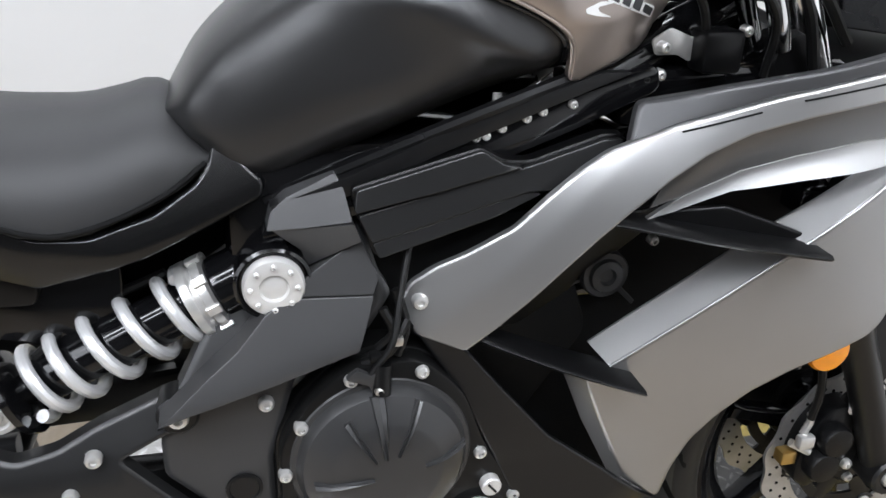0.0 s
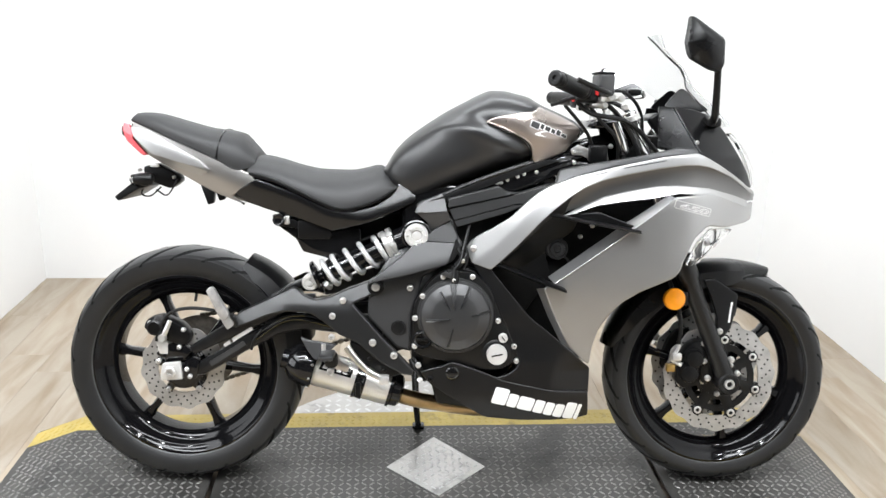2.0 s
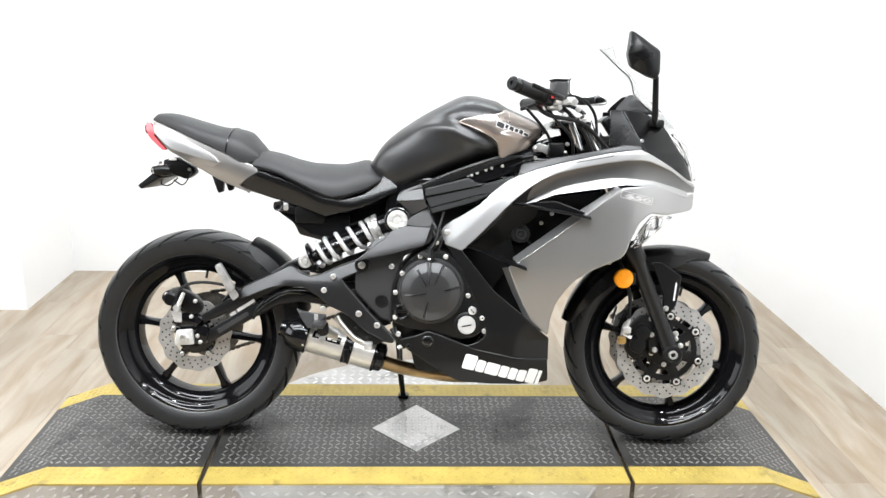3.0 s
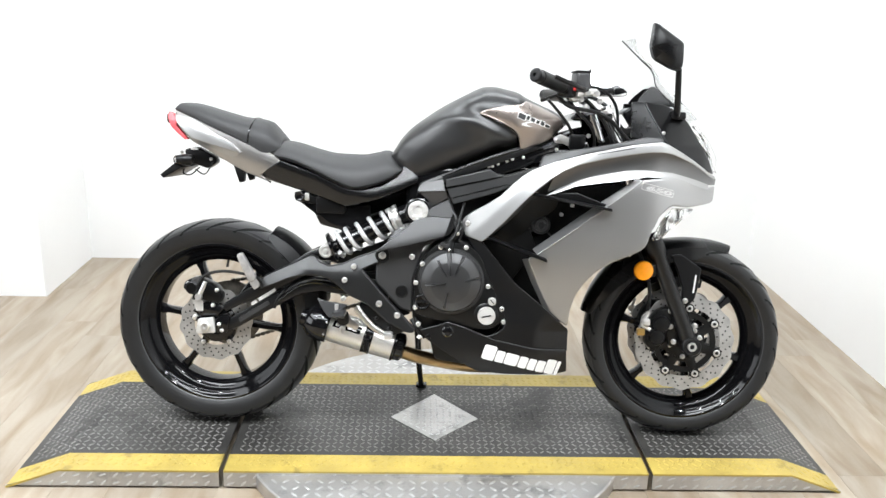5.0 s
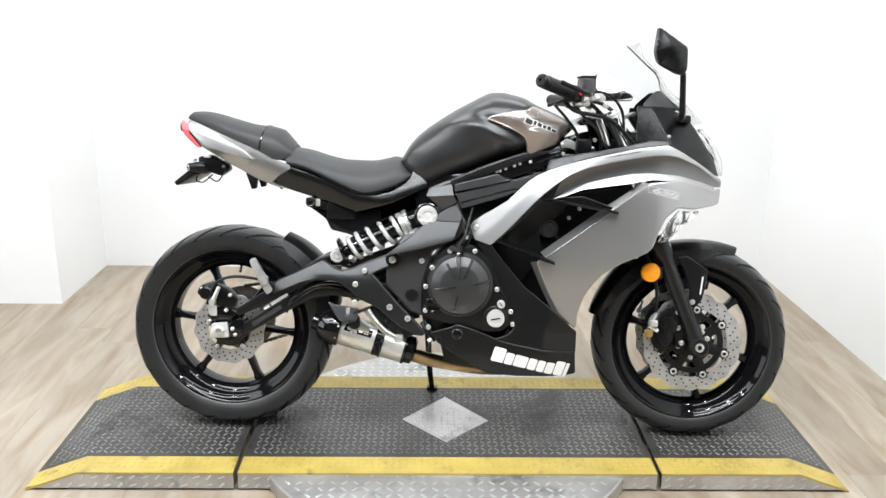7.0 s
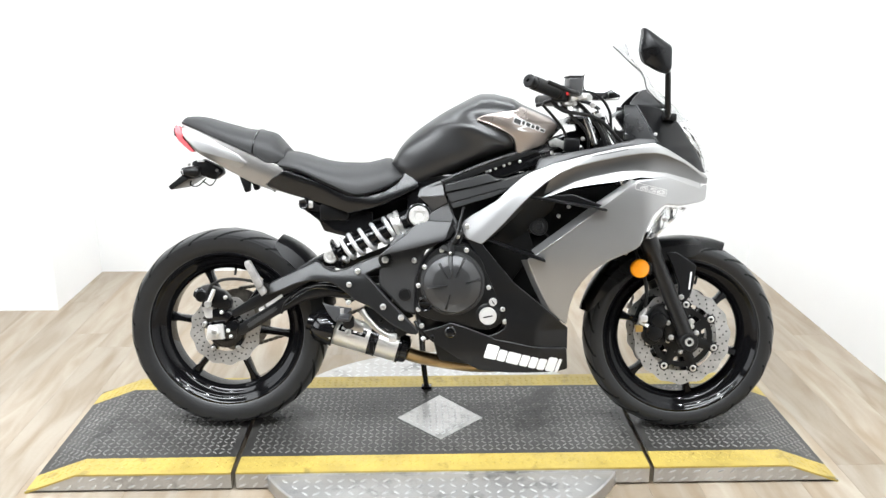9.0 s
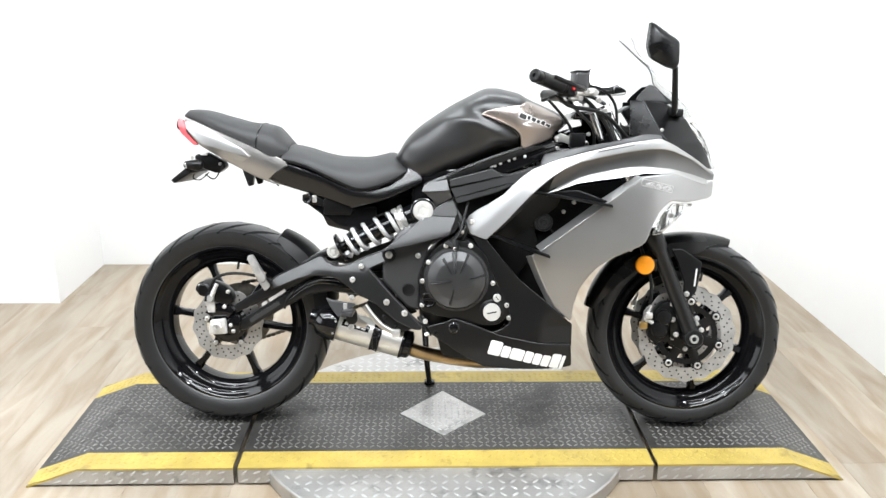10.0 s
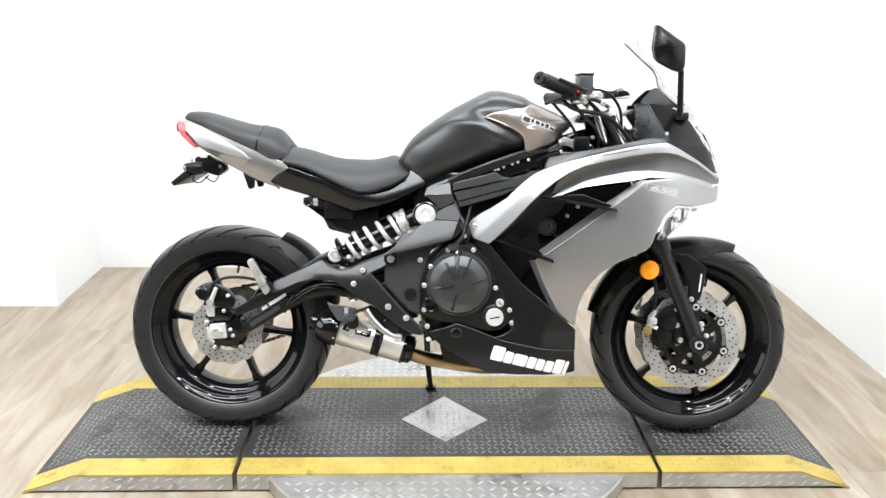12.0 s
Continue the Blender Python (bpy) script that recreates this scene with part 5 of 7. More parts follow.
for s in (1, -1):
    hanger = panel("foot_hanger", hanger_outline, lambda u, w: 0.146 + 0.06 * (0.5 - w) - 0.45 * soft_ramp(w - 0.486 - 0.42 * min(0.0, u - 0.29) - 0.2 * max(0.0, u - 0.40), 0.006), HANGER, bike, 0.012, 0.005, 0.03, 0.006, "black cast foot hanger bolted to the frame", side=s)
    for u, w, r in ((0.502, 0.541, 0.011), (0.420, 0.506, 0.0085), (0.394, 0.466, 0.0085), (0.496, 0.400, 0.0095), (0.550, 0.368, 0.0095)):
        bolt((u, -s * (0.148 + 0.06 * (0.5 - w)), w), r, hanger, out=(0, -s, 0))
    part("hanger_boss", lathe([(0.021, -0.03), (0.021, 0.002), (0.018, 0.005), (0.001, 0.005)], Matrix.Translation((0.502, -s * 0.138, 0.541)) @ (ACROSS if s > 0 else ACROSS @ Matrix.Rotation(math.pi, 4, "X")), 24), FRAME, hanger)
    panel("heel_guard", [(0.312, 0.410), (0.330, 0.402), (0.405, 0.392), (0.372, 0.362), (0.352, 0.352), (0.330, 0.378)], lambda u, w: 0.150 - 0.3 * (w - 0.38), STRIP, hanger, 0.004, 0.003, 0.02, 0.006, side=s)
    plate_ = panel("lower_hanger", [(0.435, 0.40), (0.50, 0.372), (0.560, 0.330), (0.575, 0.316), (0.545, 0.305), (0.530, 0.300), (0.470, 0.345), (0.442, 0.372)], lambda u, w: 0.132, FRAME, hanger, 0.008, 0.003, 0.04, 0.006, side=s)
    for u, w in ((0.487, 0.352), (0.525, 0.322)):
        bolt((u, -s * 0.133, w), 0.006, plate_, FRAME, (0, -s, 0))
    bolt((0.392, -s * 0.152, 0.412), 0.008, hanger, out=(0, -s, 0))
    peg = part("rider_peg", box(0.366, 0.402, -s * 0.175 - 0.035, -s * 0.175 + 0.035, 0.364, 0.378, 0.005, 2), STRIP, hanger, "folding rider foot peg")
    part("peg_tip", tube([(0.372, -s * 0.148, 0.376), (0.372, -s * 0.148, 0.394)], 0.006, 10, 1), BOLT, peg)
    pedal = part("brake_pedal" if s > 0 else "gear_pedal", tube([(0.43, -s * 0.150, 0.388), (0.45, -s * 0.155, 0.362), (0.485, -s * 0.160, 0.328), (0.520, -s * 0.165, 0.312), (0.535, -s * 0.168, 0.312)], (0.010, 0.007), 10, 5, 1.0), STEEL, hanger, "bright alloy pedal")
    part("pedal_tip", box(0.515, 0.540, -s * 0.185 - 0.012, -s * 0.185 + 0.012, 0.303, 0.325, 0.004), BOLT, pedal)
    passenger = slab("passenger_peg", [(0.083, 0.527), (0.086, 0.535), (0.098, 0.539), (0.103, 0.534), (0.139, 0.470), (0.134, 0.458), (0.119, 0.453)], -s * 0.168, -s * 0.150, PEG, bike, 0.005, 0.004, "folded scuffed alloy passenger foot peg")
    slab("peg_pivot", [(0.119, 0.452), (0.134, 0.430), (0.152, 0.444), (0.140, 0.468)], -s * 0.164, -s * 0.146, PEG, passenger, 0.004, 0.003)
    part("peg_spring", tube([(0.142, -s * 0.165, 0.470), (0.154, -s * 0.165, 0.452), (0.152, -s * 0.160, 0.440)], 0.004, 8, 3), HOSE, passenger)
    part("peg_hanger", tube([(0.135, -s * 0.13, 0.445), (0.165, -s * 0.125, 0.455), (0.20, -s * 0.12, 0.462)], 0.010, 10, 4), FRAME, passenger)

# engine
engine = slab("engine", [(0.590, 0.36), (0.592, 0.50), (0.65, 0.580), (0.70, 0.60), (0.76, 0.585), (0.86, 0.46), (0.875, 0.38), (0.84, 0.315), (0.78, 0.290), (0.66, 0.280), (0.61, 0.31)], -0.135, 0.135, ENGINE, bike, 0.02, 0.012, "black twin-cylinder engine")
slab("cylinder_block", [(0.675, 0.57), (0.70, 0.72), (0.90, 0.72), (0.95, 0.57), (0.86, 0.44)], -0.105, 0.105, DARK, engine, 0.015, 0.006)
slab("cylinder_head", [(0.74, 0.60), (0.76, 0.67), (0.93, 0.66), (0.90, 0.54)], -0.095, 0.095, ENGINE, engine, 0.012, 0.008)
slab("sump", [(0.64, 0.29), (0.66, 0.215), (0.78, 0.20), (0.90, 0.26), (0.86, 0.32)], -0.07, 0.07, ENGINE, engine, 0.012, 0.01)
C = Vector((0.703, -0.158, 0.474))
DOME = [(0.098, -0.030), (0.098, 0.000), (0.095, 0.004), (0.0905, 0.005), (0.089, 0.010), (0.084, 0.017), (0.061, 0.0305), (0.056, 0.0325), (0.030, 0.0355), (0.001, 0.0365)]
dome_height = smooth_table(sorted(DOME[2:]))
clutch = part("clutch_cover", lathe(DOME, Matrix.Translation(C) @ ACROSS, 72), CLUTCH, engine, "round black clutch cover with radial ribs", smooth=20)
slab("gasket_flange", [(0.596, 0.38), (0.598, 0.50), (0.632, 0.556), (0.668, 0.586), (0.745, 0.588), (0.79, 0.545), (0.822, 0.46), (0.866, 0.405), (0.868, 0.372), (0.83, 0.338), (0.78, 0.334), (0.70, 0.352), (0.63, 0.366)], -0.160, -0.13, ENGINE, engine, 0.018, 0.004)
for a, r0, r1, wide in ((187, 0.014, 0.074, 1.0), (122, 0.022, 0.074, 1.0), (95, 0.022, 0.086, 1.9), (65, 0.026, 0.084, 1.1), (10, 0.040, 0.088, 1.0), (257, 0.028, 0.078, 1.0)):
    a = radians(a)
    d = Vector((math.cos(a), 0, math.sin(a)))
    n = Vector((-d.z, 0, d.x))
    rings = []
    for q in (0, 0.25, 0.5, 0.75, 1):
        t = r0 + (r1 - r0) * q
        h, w = dome_height(t), (0.0015 + 0.0045 * q) * wide
        p = C + d * t
        rings.append([p + n * w + Vector((0, -h + 0.006, 0)), p + n * w * 0.55 + Vector((0, -h - 0.0034, 0)), p - n * w * 0.1 + Vector((0, -h - 0.0008, 0)), p - n * w * 0.55 + Vector((0, -h - 0.0034, 0)), p - n * w + Vector((0, -h + 0.006, 0))])
    part("rib", add_loft(bmesh.new(), rings), CLUTCH, clutch, smooth=25)
part("cover_boss", tube([(0.700, -0.172, 0.560), (0.702, -0.165, 0.590)], 0.0095, 12, 1), ENGINE, clutch)
oil = part("oil_filler_cap", lathe([(0.026, -0.02), (0.026, 0.006), (0.0245, 0.009), (0.004, 0.0105), (0.001, 0.0105)], Matrix.Translation((0.809, -0.168, 0.378)) @ ACROSS, 36), ALU, engine, "bright oil filler cap")
part("cap_slot", box(-0.014, 0.014, -0.001, 0.001, -0.0018, 0.0018, 0.0006, 1, Matrix.Translation((0.809, -0.1788, 0.378)) @ Matrix.Rotation(radians(-12), 4, "Y")), GAP, oil)
part("oil_cap_seat", lathe([(0.038, -0.03), (0.036, 0.0), (0.030, 0.004), (0.001, 0.004)], Matrix.Translation((0.809, -0.160, 0.378)) @ ACROSS, 36), ENGINE, engine)
plug = part("timing_plug", lathe([(0.0115, -0.02), (0.0115, 0.006), (0.010, 0.008), (0.001, 0.0085)], Matrix.Translation((0.824, -0.164, 0.420)) @ ACROSS, 24), ALU, engine, "small bright plug")
part("plug_slot", box(-0.007, 0.007, -0.001, 0.001, -0.0012, 0.0012, 0, 1, Matrix.Translation((0.824, -0.1727, 0.420)) @ Matrix.Rotation(radians(50), 4, "Y")), GAP, plug)
for u, w in ((0.620, 0.523), (0.671, 0.573), (0.744, 0.574), (0.811, 0.463), (0.853, 0.398), (0.602, 0.467), (0.602, 0.395), (0.612, 0.345), (0.700, 0.345), (0.86, 0.36)):
    bolt((u, -0.161, w), 0.0075, engine)
part("dark_plug", lathe([(0.024, -0.02), (0.024, 0.004), (0.021, 0.007), (0.017, 0.005), (0.016, 0.0), (0.001, 0.0)], Matrix.Translation((0.622, -0.160, 0.412)) @ ACROSS, 28), GLOSS, engine)
part("plug_bar", box(0.604, 0.640, -0.166, -0.160, 0.408, 0.416, 0.002), ENGINE, engine)
# cluster of wires and clamps above the clutch cover
for line in ([(0.70, -0.15, 0.60), (0.715, -0.155, 0.62), (0.705, -0.150, 0.645)], [(0.685, -0.15, 0.585), (0.71, -0.16, 0.60), (0.73, -0.15, 0.63)], [(0.72, -0.15, 0.59), (0.73, -0.145, 0.62), (0.72, -0.14, 0.66)], [(0.60, -0.14, 0.36), (0.615, -0.15, 0.335), (0.64, -0.14, 0.31)], [(0.59, -0.14, 0.355), (0.61, -0.15, 0.325), (0.63, -0.14, 0.30)]):
    part("cable", tube(line, 0.005, 8, 4), HOSE, engine)
part("cable_clamp", box(0.712, 0.724, -0.166, -0.154, 0.608, 0.619, 0.003), STEEL, engine)
plate("clutch_arm", [(0.664, 0.580), (0.676, 0.590), (0.690, 0.582), (0.700, 0.590), (0.708, 0.584), (0.706, 0.560), (0.696, 0.552), (0.688, 0.570)], 0.172, CLUTCH, engine, 0.008, 0.003, 0.002, "cast clutch release arm")
bolt((0.698, -0.174, 0.566), 0.006, engine, STEEL)
part("clutch_cable", tube([(0.690, -0.168, 0.582), (0.712, -0.165, 0.612), (0.722, -0.150, 0.650), (0.735, -0.13, 0.70)], 0.0038, 8, 6), HOSE, engine)
part("cable_clamp", box(0.690, 0.705, -0.165, -0.150, 0.590, 0.600, 0.003), ENGINE, engine)
part("cable_end", tube([(0.637, -0.145, 0.318), (0.648, -0.146, 0.326)], 0.006, 8, 1), DECAL, engine)
part("cable_end", tube([(0.612, -0.145, 0.300), (0.622, -0.146, 0.308)], 0.006, 8, 1), DECAL, engine)

# exhaust
MA, MB = Vector((0.330, -0.085, 0.319)), Vector((0.545, -0.080, 0.258))
ax = (MB - MA).normalized()
mt = Matrix.Translation(MA) @ ax.to_track_quat("Z", "Y").to_matrix().to_4x4()
LM = (MB - MA).length
exhaust = part("silencer", lathe([(0.043, 0.0), (0.046, 0.006), (0.047, 0.03), (0.046, LM - 0.02), (0.044, LM - 0.004), (0.038, LM)], mt, 48), CAN, bike, "short brushed steel silencer under the engine")
cap = part("end_cap", lathe([(0.020, -0.060), (0.034, -0.058), (0.048, -0.044), (0.055, -0.016), (0.056, 0.010), (0.053, 0.013), (0.045, 0.011)], mt, 40), GLOSS, exhaust, "gloss black outlet end cap")
part("outlet", lathe([(0.022, -0.075), (0.024, -0.075), (0.026, -0.05), (0.022, -0.05)], mt, 24, closed=True), GLOSS, exhaust)
for k in range(9):
    a = 2 * math.pi * k / 9
    p = mt @ Vector((0.0550 * math.cos(a), 0.0550 * math.sin(a), 0.006))
    o = (mt.to_3x3() @ Vector((math.cos(a), math.sin(a), 0)))
    bolt(p, 0.0035, exhaust, BOLT, o, "rivet", 0.003)
part("strap", lathe([(0.046, LM * 0.54), (0.0495, LM * 0.54 + 0.001), (0.0495, LM * 0.54 + 0.006), (0.0480, LM * 0.54 + 0.008), (0.0480, LM * 0.54 + 0.020), (0.0495, LM * 0.54 + 0.022), (0.0495, LM * 0.54 + 0.027), (0.046, LM * 0.54 + 0.028)], mt, 48), GLOSS, exhaust, "gloss black strap round the silencer")
part("rear_ring", lathe([(0.046, LM * 0.95), (0.0485, LM * 0.95 + 0.001), (0.0485, LM * 0.95 + 0.008), (0.044, LM * 0.95 + 0.010)], mt, 48), GLOSS, exhaust)
part("strap_bolt", box(0.452, 0.466, -0.142, -0.130, 0.252, 0.290, 0.003), PLASTIC, exhaust)
out_ = Vector((0, -1, 0)) - ax * Vector((0, -1, 0)).dot(ax)
up_ = out_.cross(ax) if out_.cross(ax).z > 0 else ax.cross(out_)


def on_can(z, angle, r):
    return MA + ax * z + (out_ * math.cos(radians(angle)) + up_ * math.sin(radians(angle))) * r


def can_patch(name, z0, z1, a0, a1, lean, r, mat, parent, label=""):
    angles = [a0 + (a1 - a0) * k / 5 for k in range(6)]
    rings = []
    for q in range(5):
        z = z0 + (z1 - z0) * q / 4
        rings.append([on_can(z + lean * (g - a0), g, r) for g in angles] + [on_can(z + lean * (g - a0), g, 0.0455) for g in reversed(angles)])
    return part(name, add_loft(bmesh.new(), rings), mat, parent, label)


badge = can_patch("badge", 0.024, 0.108, 14, 40, 0.0001, 0.0478, GLOSS, exhaust, "dark badge with pale bars, riveted on the silencer")
for z0, z1, a0, a1 in ((0.032, 0.044, 20, 34), (0.048, 0.062, 24, 35), (0.050, 0.064, 18, 21), (0.068, 0.080, 20, 30), (0.084, 0.098, 20, 24), (0.084, 0.096, 28, 32)):
    can_patch("badge_bar", z0, z1, a0, a1, 0.0002, 0.0482, DECAL_2, badge)
# bright stay from the silencer up to the hanger
plate("silencer_stay", [(0.378, 0.372), (0.400, 0.366), (0.414, 0.342), (0.436, 0.330), (0.430, 0.312), (0.404, 0.318), (0.384, 0.330), (0.372, 0.352)], 0.126, STEEL, exhaust, 0.006, 0.006, 0.002, "bright steel stay")
part("header_pipe", tube([(0.530, -0.075, 0.255), (0.58, -0.055, 0.228), (0.66, -0.035, 0.206), (0.78, -0.025, 0.190), (0.88, -0.02, 0.20), (0.95, -0.03, 0.27), (0.97, -0.04, 0.40)], 0.021, 18, 6), PIPE, exhaust, "heat-tinted exhaust pipe")
part("pipe_clamp", lathe([(0.040, LM - 0.006), (0.044, LM), (0.042, LM + 0.018), (0.030, LM + 0.026)], mt, 32), GLOSS, exhaust)
plate("silencer_bracket", [(0.372, 0.372), (0.405, 0.372), (0.408, 0.335), (0.392, 0.325), (0.372, 0.332)], 0.138, FRAME, exhaust, 0.008)
bolt((0.388, -0.140, 0.318), 0.010, exhaust)

# side stand on the far side, its foot on the deck
stand = part("side_stand", tube([(0.600, 0.10, 0.27), (0.605, 0.16, 0.14), (0.612, 0.232, 0.045)], (0.011, 0.009), 12, 3), GLOSS, bike, "black side stand let down on the platform")
part("stand_foot", box(0.594, 0.630, 0.220, 0.262, 0.037, 0.049, 0.004, 2), GLOSS, stand)
part("stand_spring", tube([(0.585, 0.10, 0.27), (0.63, 0.10, 0.29), (0.66, 0.10, 0.285)], 0.006, 8, 3), GLOSS, stand)

# ---- fairing ----
BAND_DRAWN = [(0.70, 0.525), (0.789, 0.595), (0.851, 0.656), (0.91, 0.722), (0.938, 0.749), (0.973, 0.779), (1.009, 0.803), (1.053, 0.822), (1.116, 0.838), (1.191, 0.853), (1.273, 0.862), (1.305, 0.860), (1.38, 0.834), (1.46, 0.787)]
BAND_LOW = spline(fore(BAND_DRAWN))
BAND_DRAWN = spline(BAND_DRAWN)
LIP_DRAWN = [(0.96, 0.738), (1.0, 0.753), (1.057, 0.780), (1.111, 0.794), (1.187, 0.808), (1.241, 0.811), (1.326, 0.804), (1.45, 0.770)]
LIP_TOP = spline(fore(LIP_DRAWN))
LIP_DRAWN = spline(LIP_DRAWN)


def band_side(u, w):
    d = w - BAND_LOW(u)
    k = min(1.0, max(0.0, (u - 0.93) / 0.20))
    k = k * k * (3 - 2 * k)
    flank = fairing(u, w) + 0.6 * k * max(0.0, fairing(u, 0.80) - fairing(u, max(w, 0.80)))
    return flank + 0.014 + 0.010 * (1 - k) - (0.13 + 0.09 * min(1.0, max(0.0, (u - 0.80) / 0.12)) - 0.19 * k) * d - 1.6 * k * max(d, 0) ** 2 - 0.12 * (1 - k) * soft_ramp(d - 0.048, 0.006)


def scoop_side(u, w):
    h = max(0.02, BAND_LOW(u) - LIP_TOP(u))
    x = min(max(BAND_LOW(u) - w, 0), h)
    return fairing(u, w) + 0.012 - 0.75 * (x - x * x / (2 * h))


def lip_side(u, w):
    h = max(0.02, BAND_LOW(u) - LIP_TOP(u))
    x = LIP_TOP(u) - w
    return fairing(u, w) + 0.0125 - 0.375 * h - 0.30 * x + 0.8 * soft_ramp(x - 0.003, 0.008)


band_outline = fore([(0.724, 0.634), (0.742, 0.606), (0.789, 0.592)] + [(u, BAND_DRAWN(u) - 0.002) for u in (0.82, 0.851, 0.88, 0.91, 0.938, 0.973, 1.009, 1.053, 1.116, 1.191, 1.25, 1.29, 1.32, 1.38, 1.44, 1.468)] + [(1.470, 0.794), (1.447, 0.803), (1.385, 0.840), (1.322, 0.874), (1.286, 0.890), (1.20, 0.879), (1.080, 0.853), (0.990, 0.829), (0.945, 0.812), (0.921, 0.801), (0.898, 0.785), (0.867, 0.757), (0.835, 0.724), (0.789, 0.693), (0.761, 0.677), (0.738, 0.659)])
scoop_outline = fore([(0.968, 0.742)] + [(u, LIP_DRAWN(u) - 0.0005) for u in (1.0, 1.057, 1.111, 1.187, 1.241, 1.326, 1.40, 1.445, 1.474)] + [(u, BAND_DRAWN(u)) for u in (1.474, 1.445, 1.38, 1.32, 1.273, 1.191, 1.116, 1.053, 1.009, 0.985)])
lip_outline = fore([(0.962, 0.731), (0.992, 0.739), (1.047, 0.761), (1.119, 0.773), (1.166, 0.779), (1.245, 0.792), (1.340, 0.786), (1.445, 0.755)] + [(u, LIP_DRAWN(u)) for u in (1.445, 1.40, 1.326, 1.241, 1.187, 1.111, 1.057, 1.0)])
main_outline = fore([(1.236, 0.783), (1.134, 0.704), (1.040, 0.631), (0.948, 0.561), (0.921, 0.548), (0.949, 0.481), (0.993, 0.388), (1.046, 0.349), (1.050, 0.400), (1.063, 0.448), (1.085, 0.485), (1.115, 0.520), (1.157, 0.548), (1.240, 0.585), (1.255, 0.600), (1.265, 0.630), (1.290, 0.685), (1.324, 0.714), (1.373, 0.708), (1.405, 0.712), (1.450, 0.717), (1.472, 0.722), (1.476, 0.768), (1.445, 0.760), (1.335, 0.793)])
top_outline = fore([(0.939, 0.803), (0.953, 0.844), (1.034, 0.861), (1.142, 0.880), (1.238, 0.902), (1.288, 0.900), (1.290, 0.888), (1.197, 0.878), (1.150, 0.866), (1.080, 0.853), (0.982, 0.824)])
lower_outline = [(0.723, 0.634), (0.742, 0.606), (0.783, 0.600), (0.827, 0.547), (0.889, 0.474), (0.952, 0.424), (1.000, 0.384), (1.038, 0.349), (1.050, 0.340), (1.050, 0.270), (0.946, 0.278), (0.858, 0.302), (0.803, 0.314), (0.840, 0.326), (0.860, 0.342), (0.866, 0.358), (0.857, 0.388), (0.837, 0.434), (0.792, 0.532), (0.748, 0.598)]
belly_outline = [(0.616, 0.328), (0.671, 0.345), (0.698, 0.357), (0.747, 0.342), (0.834, 0.308), (0.946, 0.286), (1.047, 0.278), (1.053, 0.209), (1.024, 0.204), (0.874, 0.202), (0.787, 0.209), (0.762, 0.222), (0.637, 0.302)]


FAN_U, FAN_W = 0.960, 0.641


def lower_side(u, w):
    """The black lower flank: flush with the band above, standing out beside the engine, folded back towards the front wheel."""
    k = min(1.0, max(0.0, (0.60 - w) / 0.13))
    k = k * k * (3 - 2 * k)
    ridge = 0.50 * soft_ramp(0.622 - 0.80 * (u - 0.783) - w - 0.020, 0.006) * max(0.0, min(1.0, (w - 0.36) / 0.08))
    return (fairing(u, w) + 0.016) * (1 - k) + 0.168 * k - 0.30 * soft_ramp(u - 0.953 + 0.10 * (0.33 - w), 0.006) * (1.0 if w < 0.34 else max(0.0, 1 - (w - 0.34) / 0.05)) - 0.12 * min(ridge, 0.08)


def belly_side(u, w):
    return 0.171 - 0.30 * soft_ramp(u - 0.965, 0.006) - 0.30 * soft_ramp(0.262 - w, 0.012) - 0.12 * max(0.0, 0.70 - u)


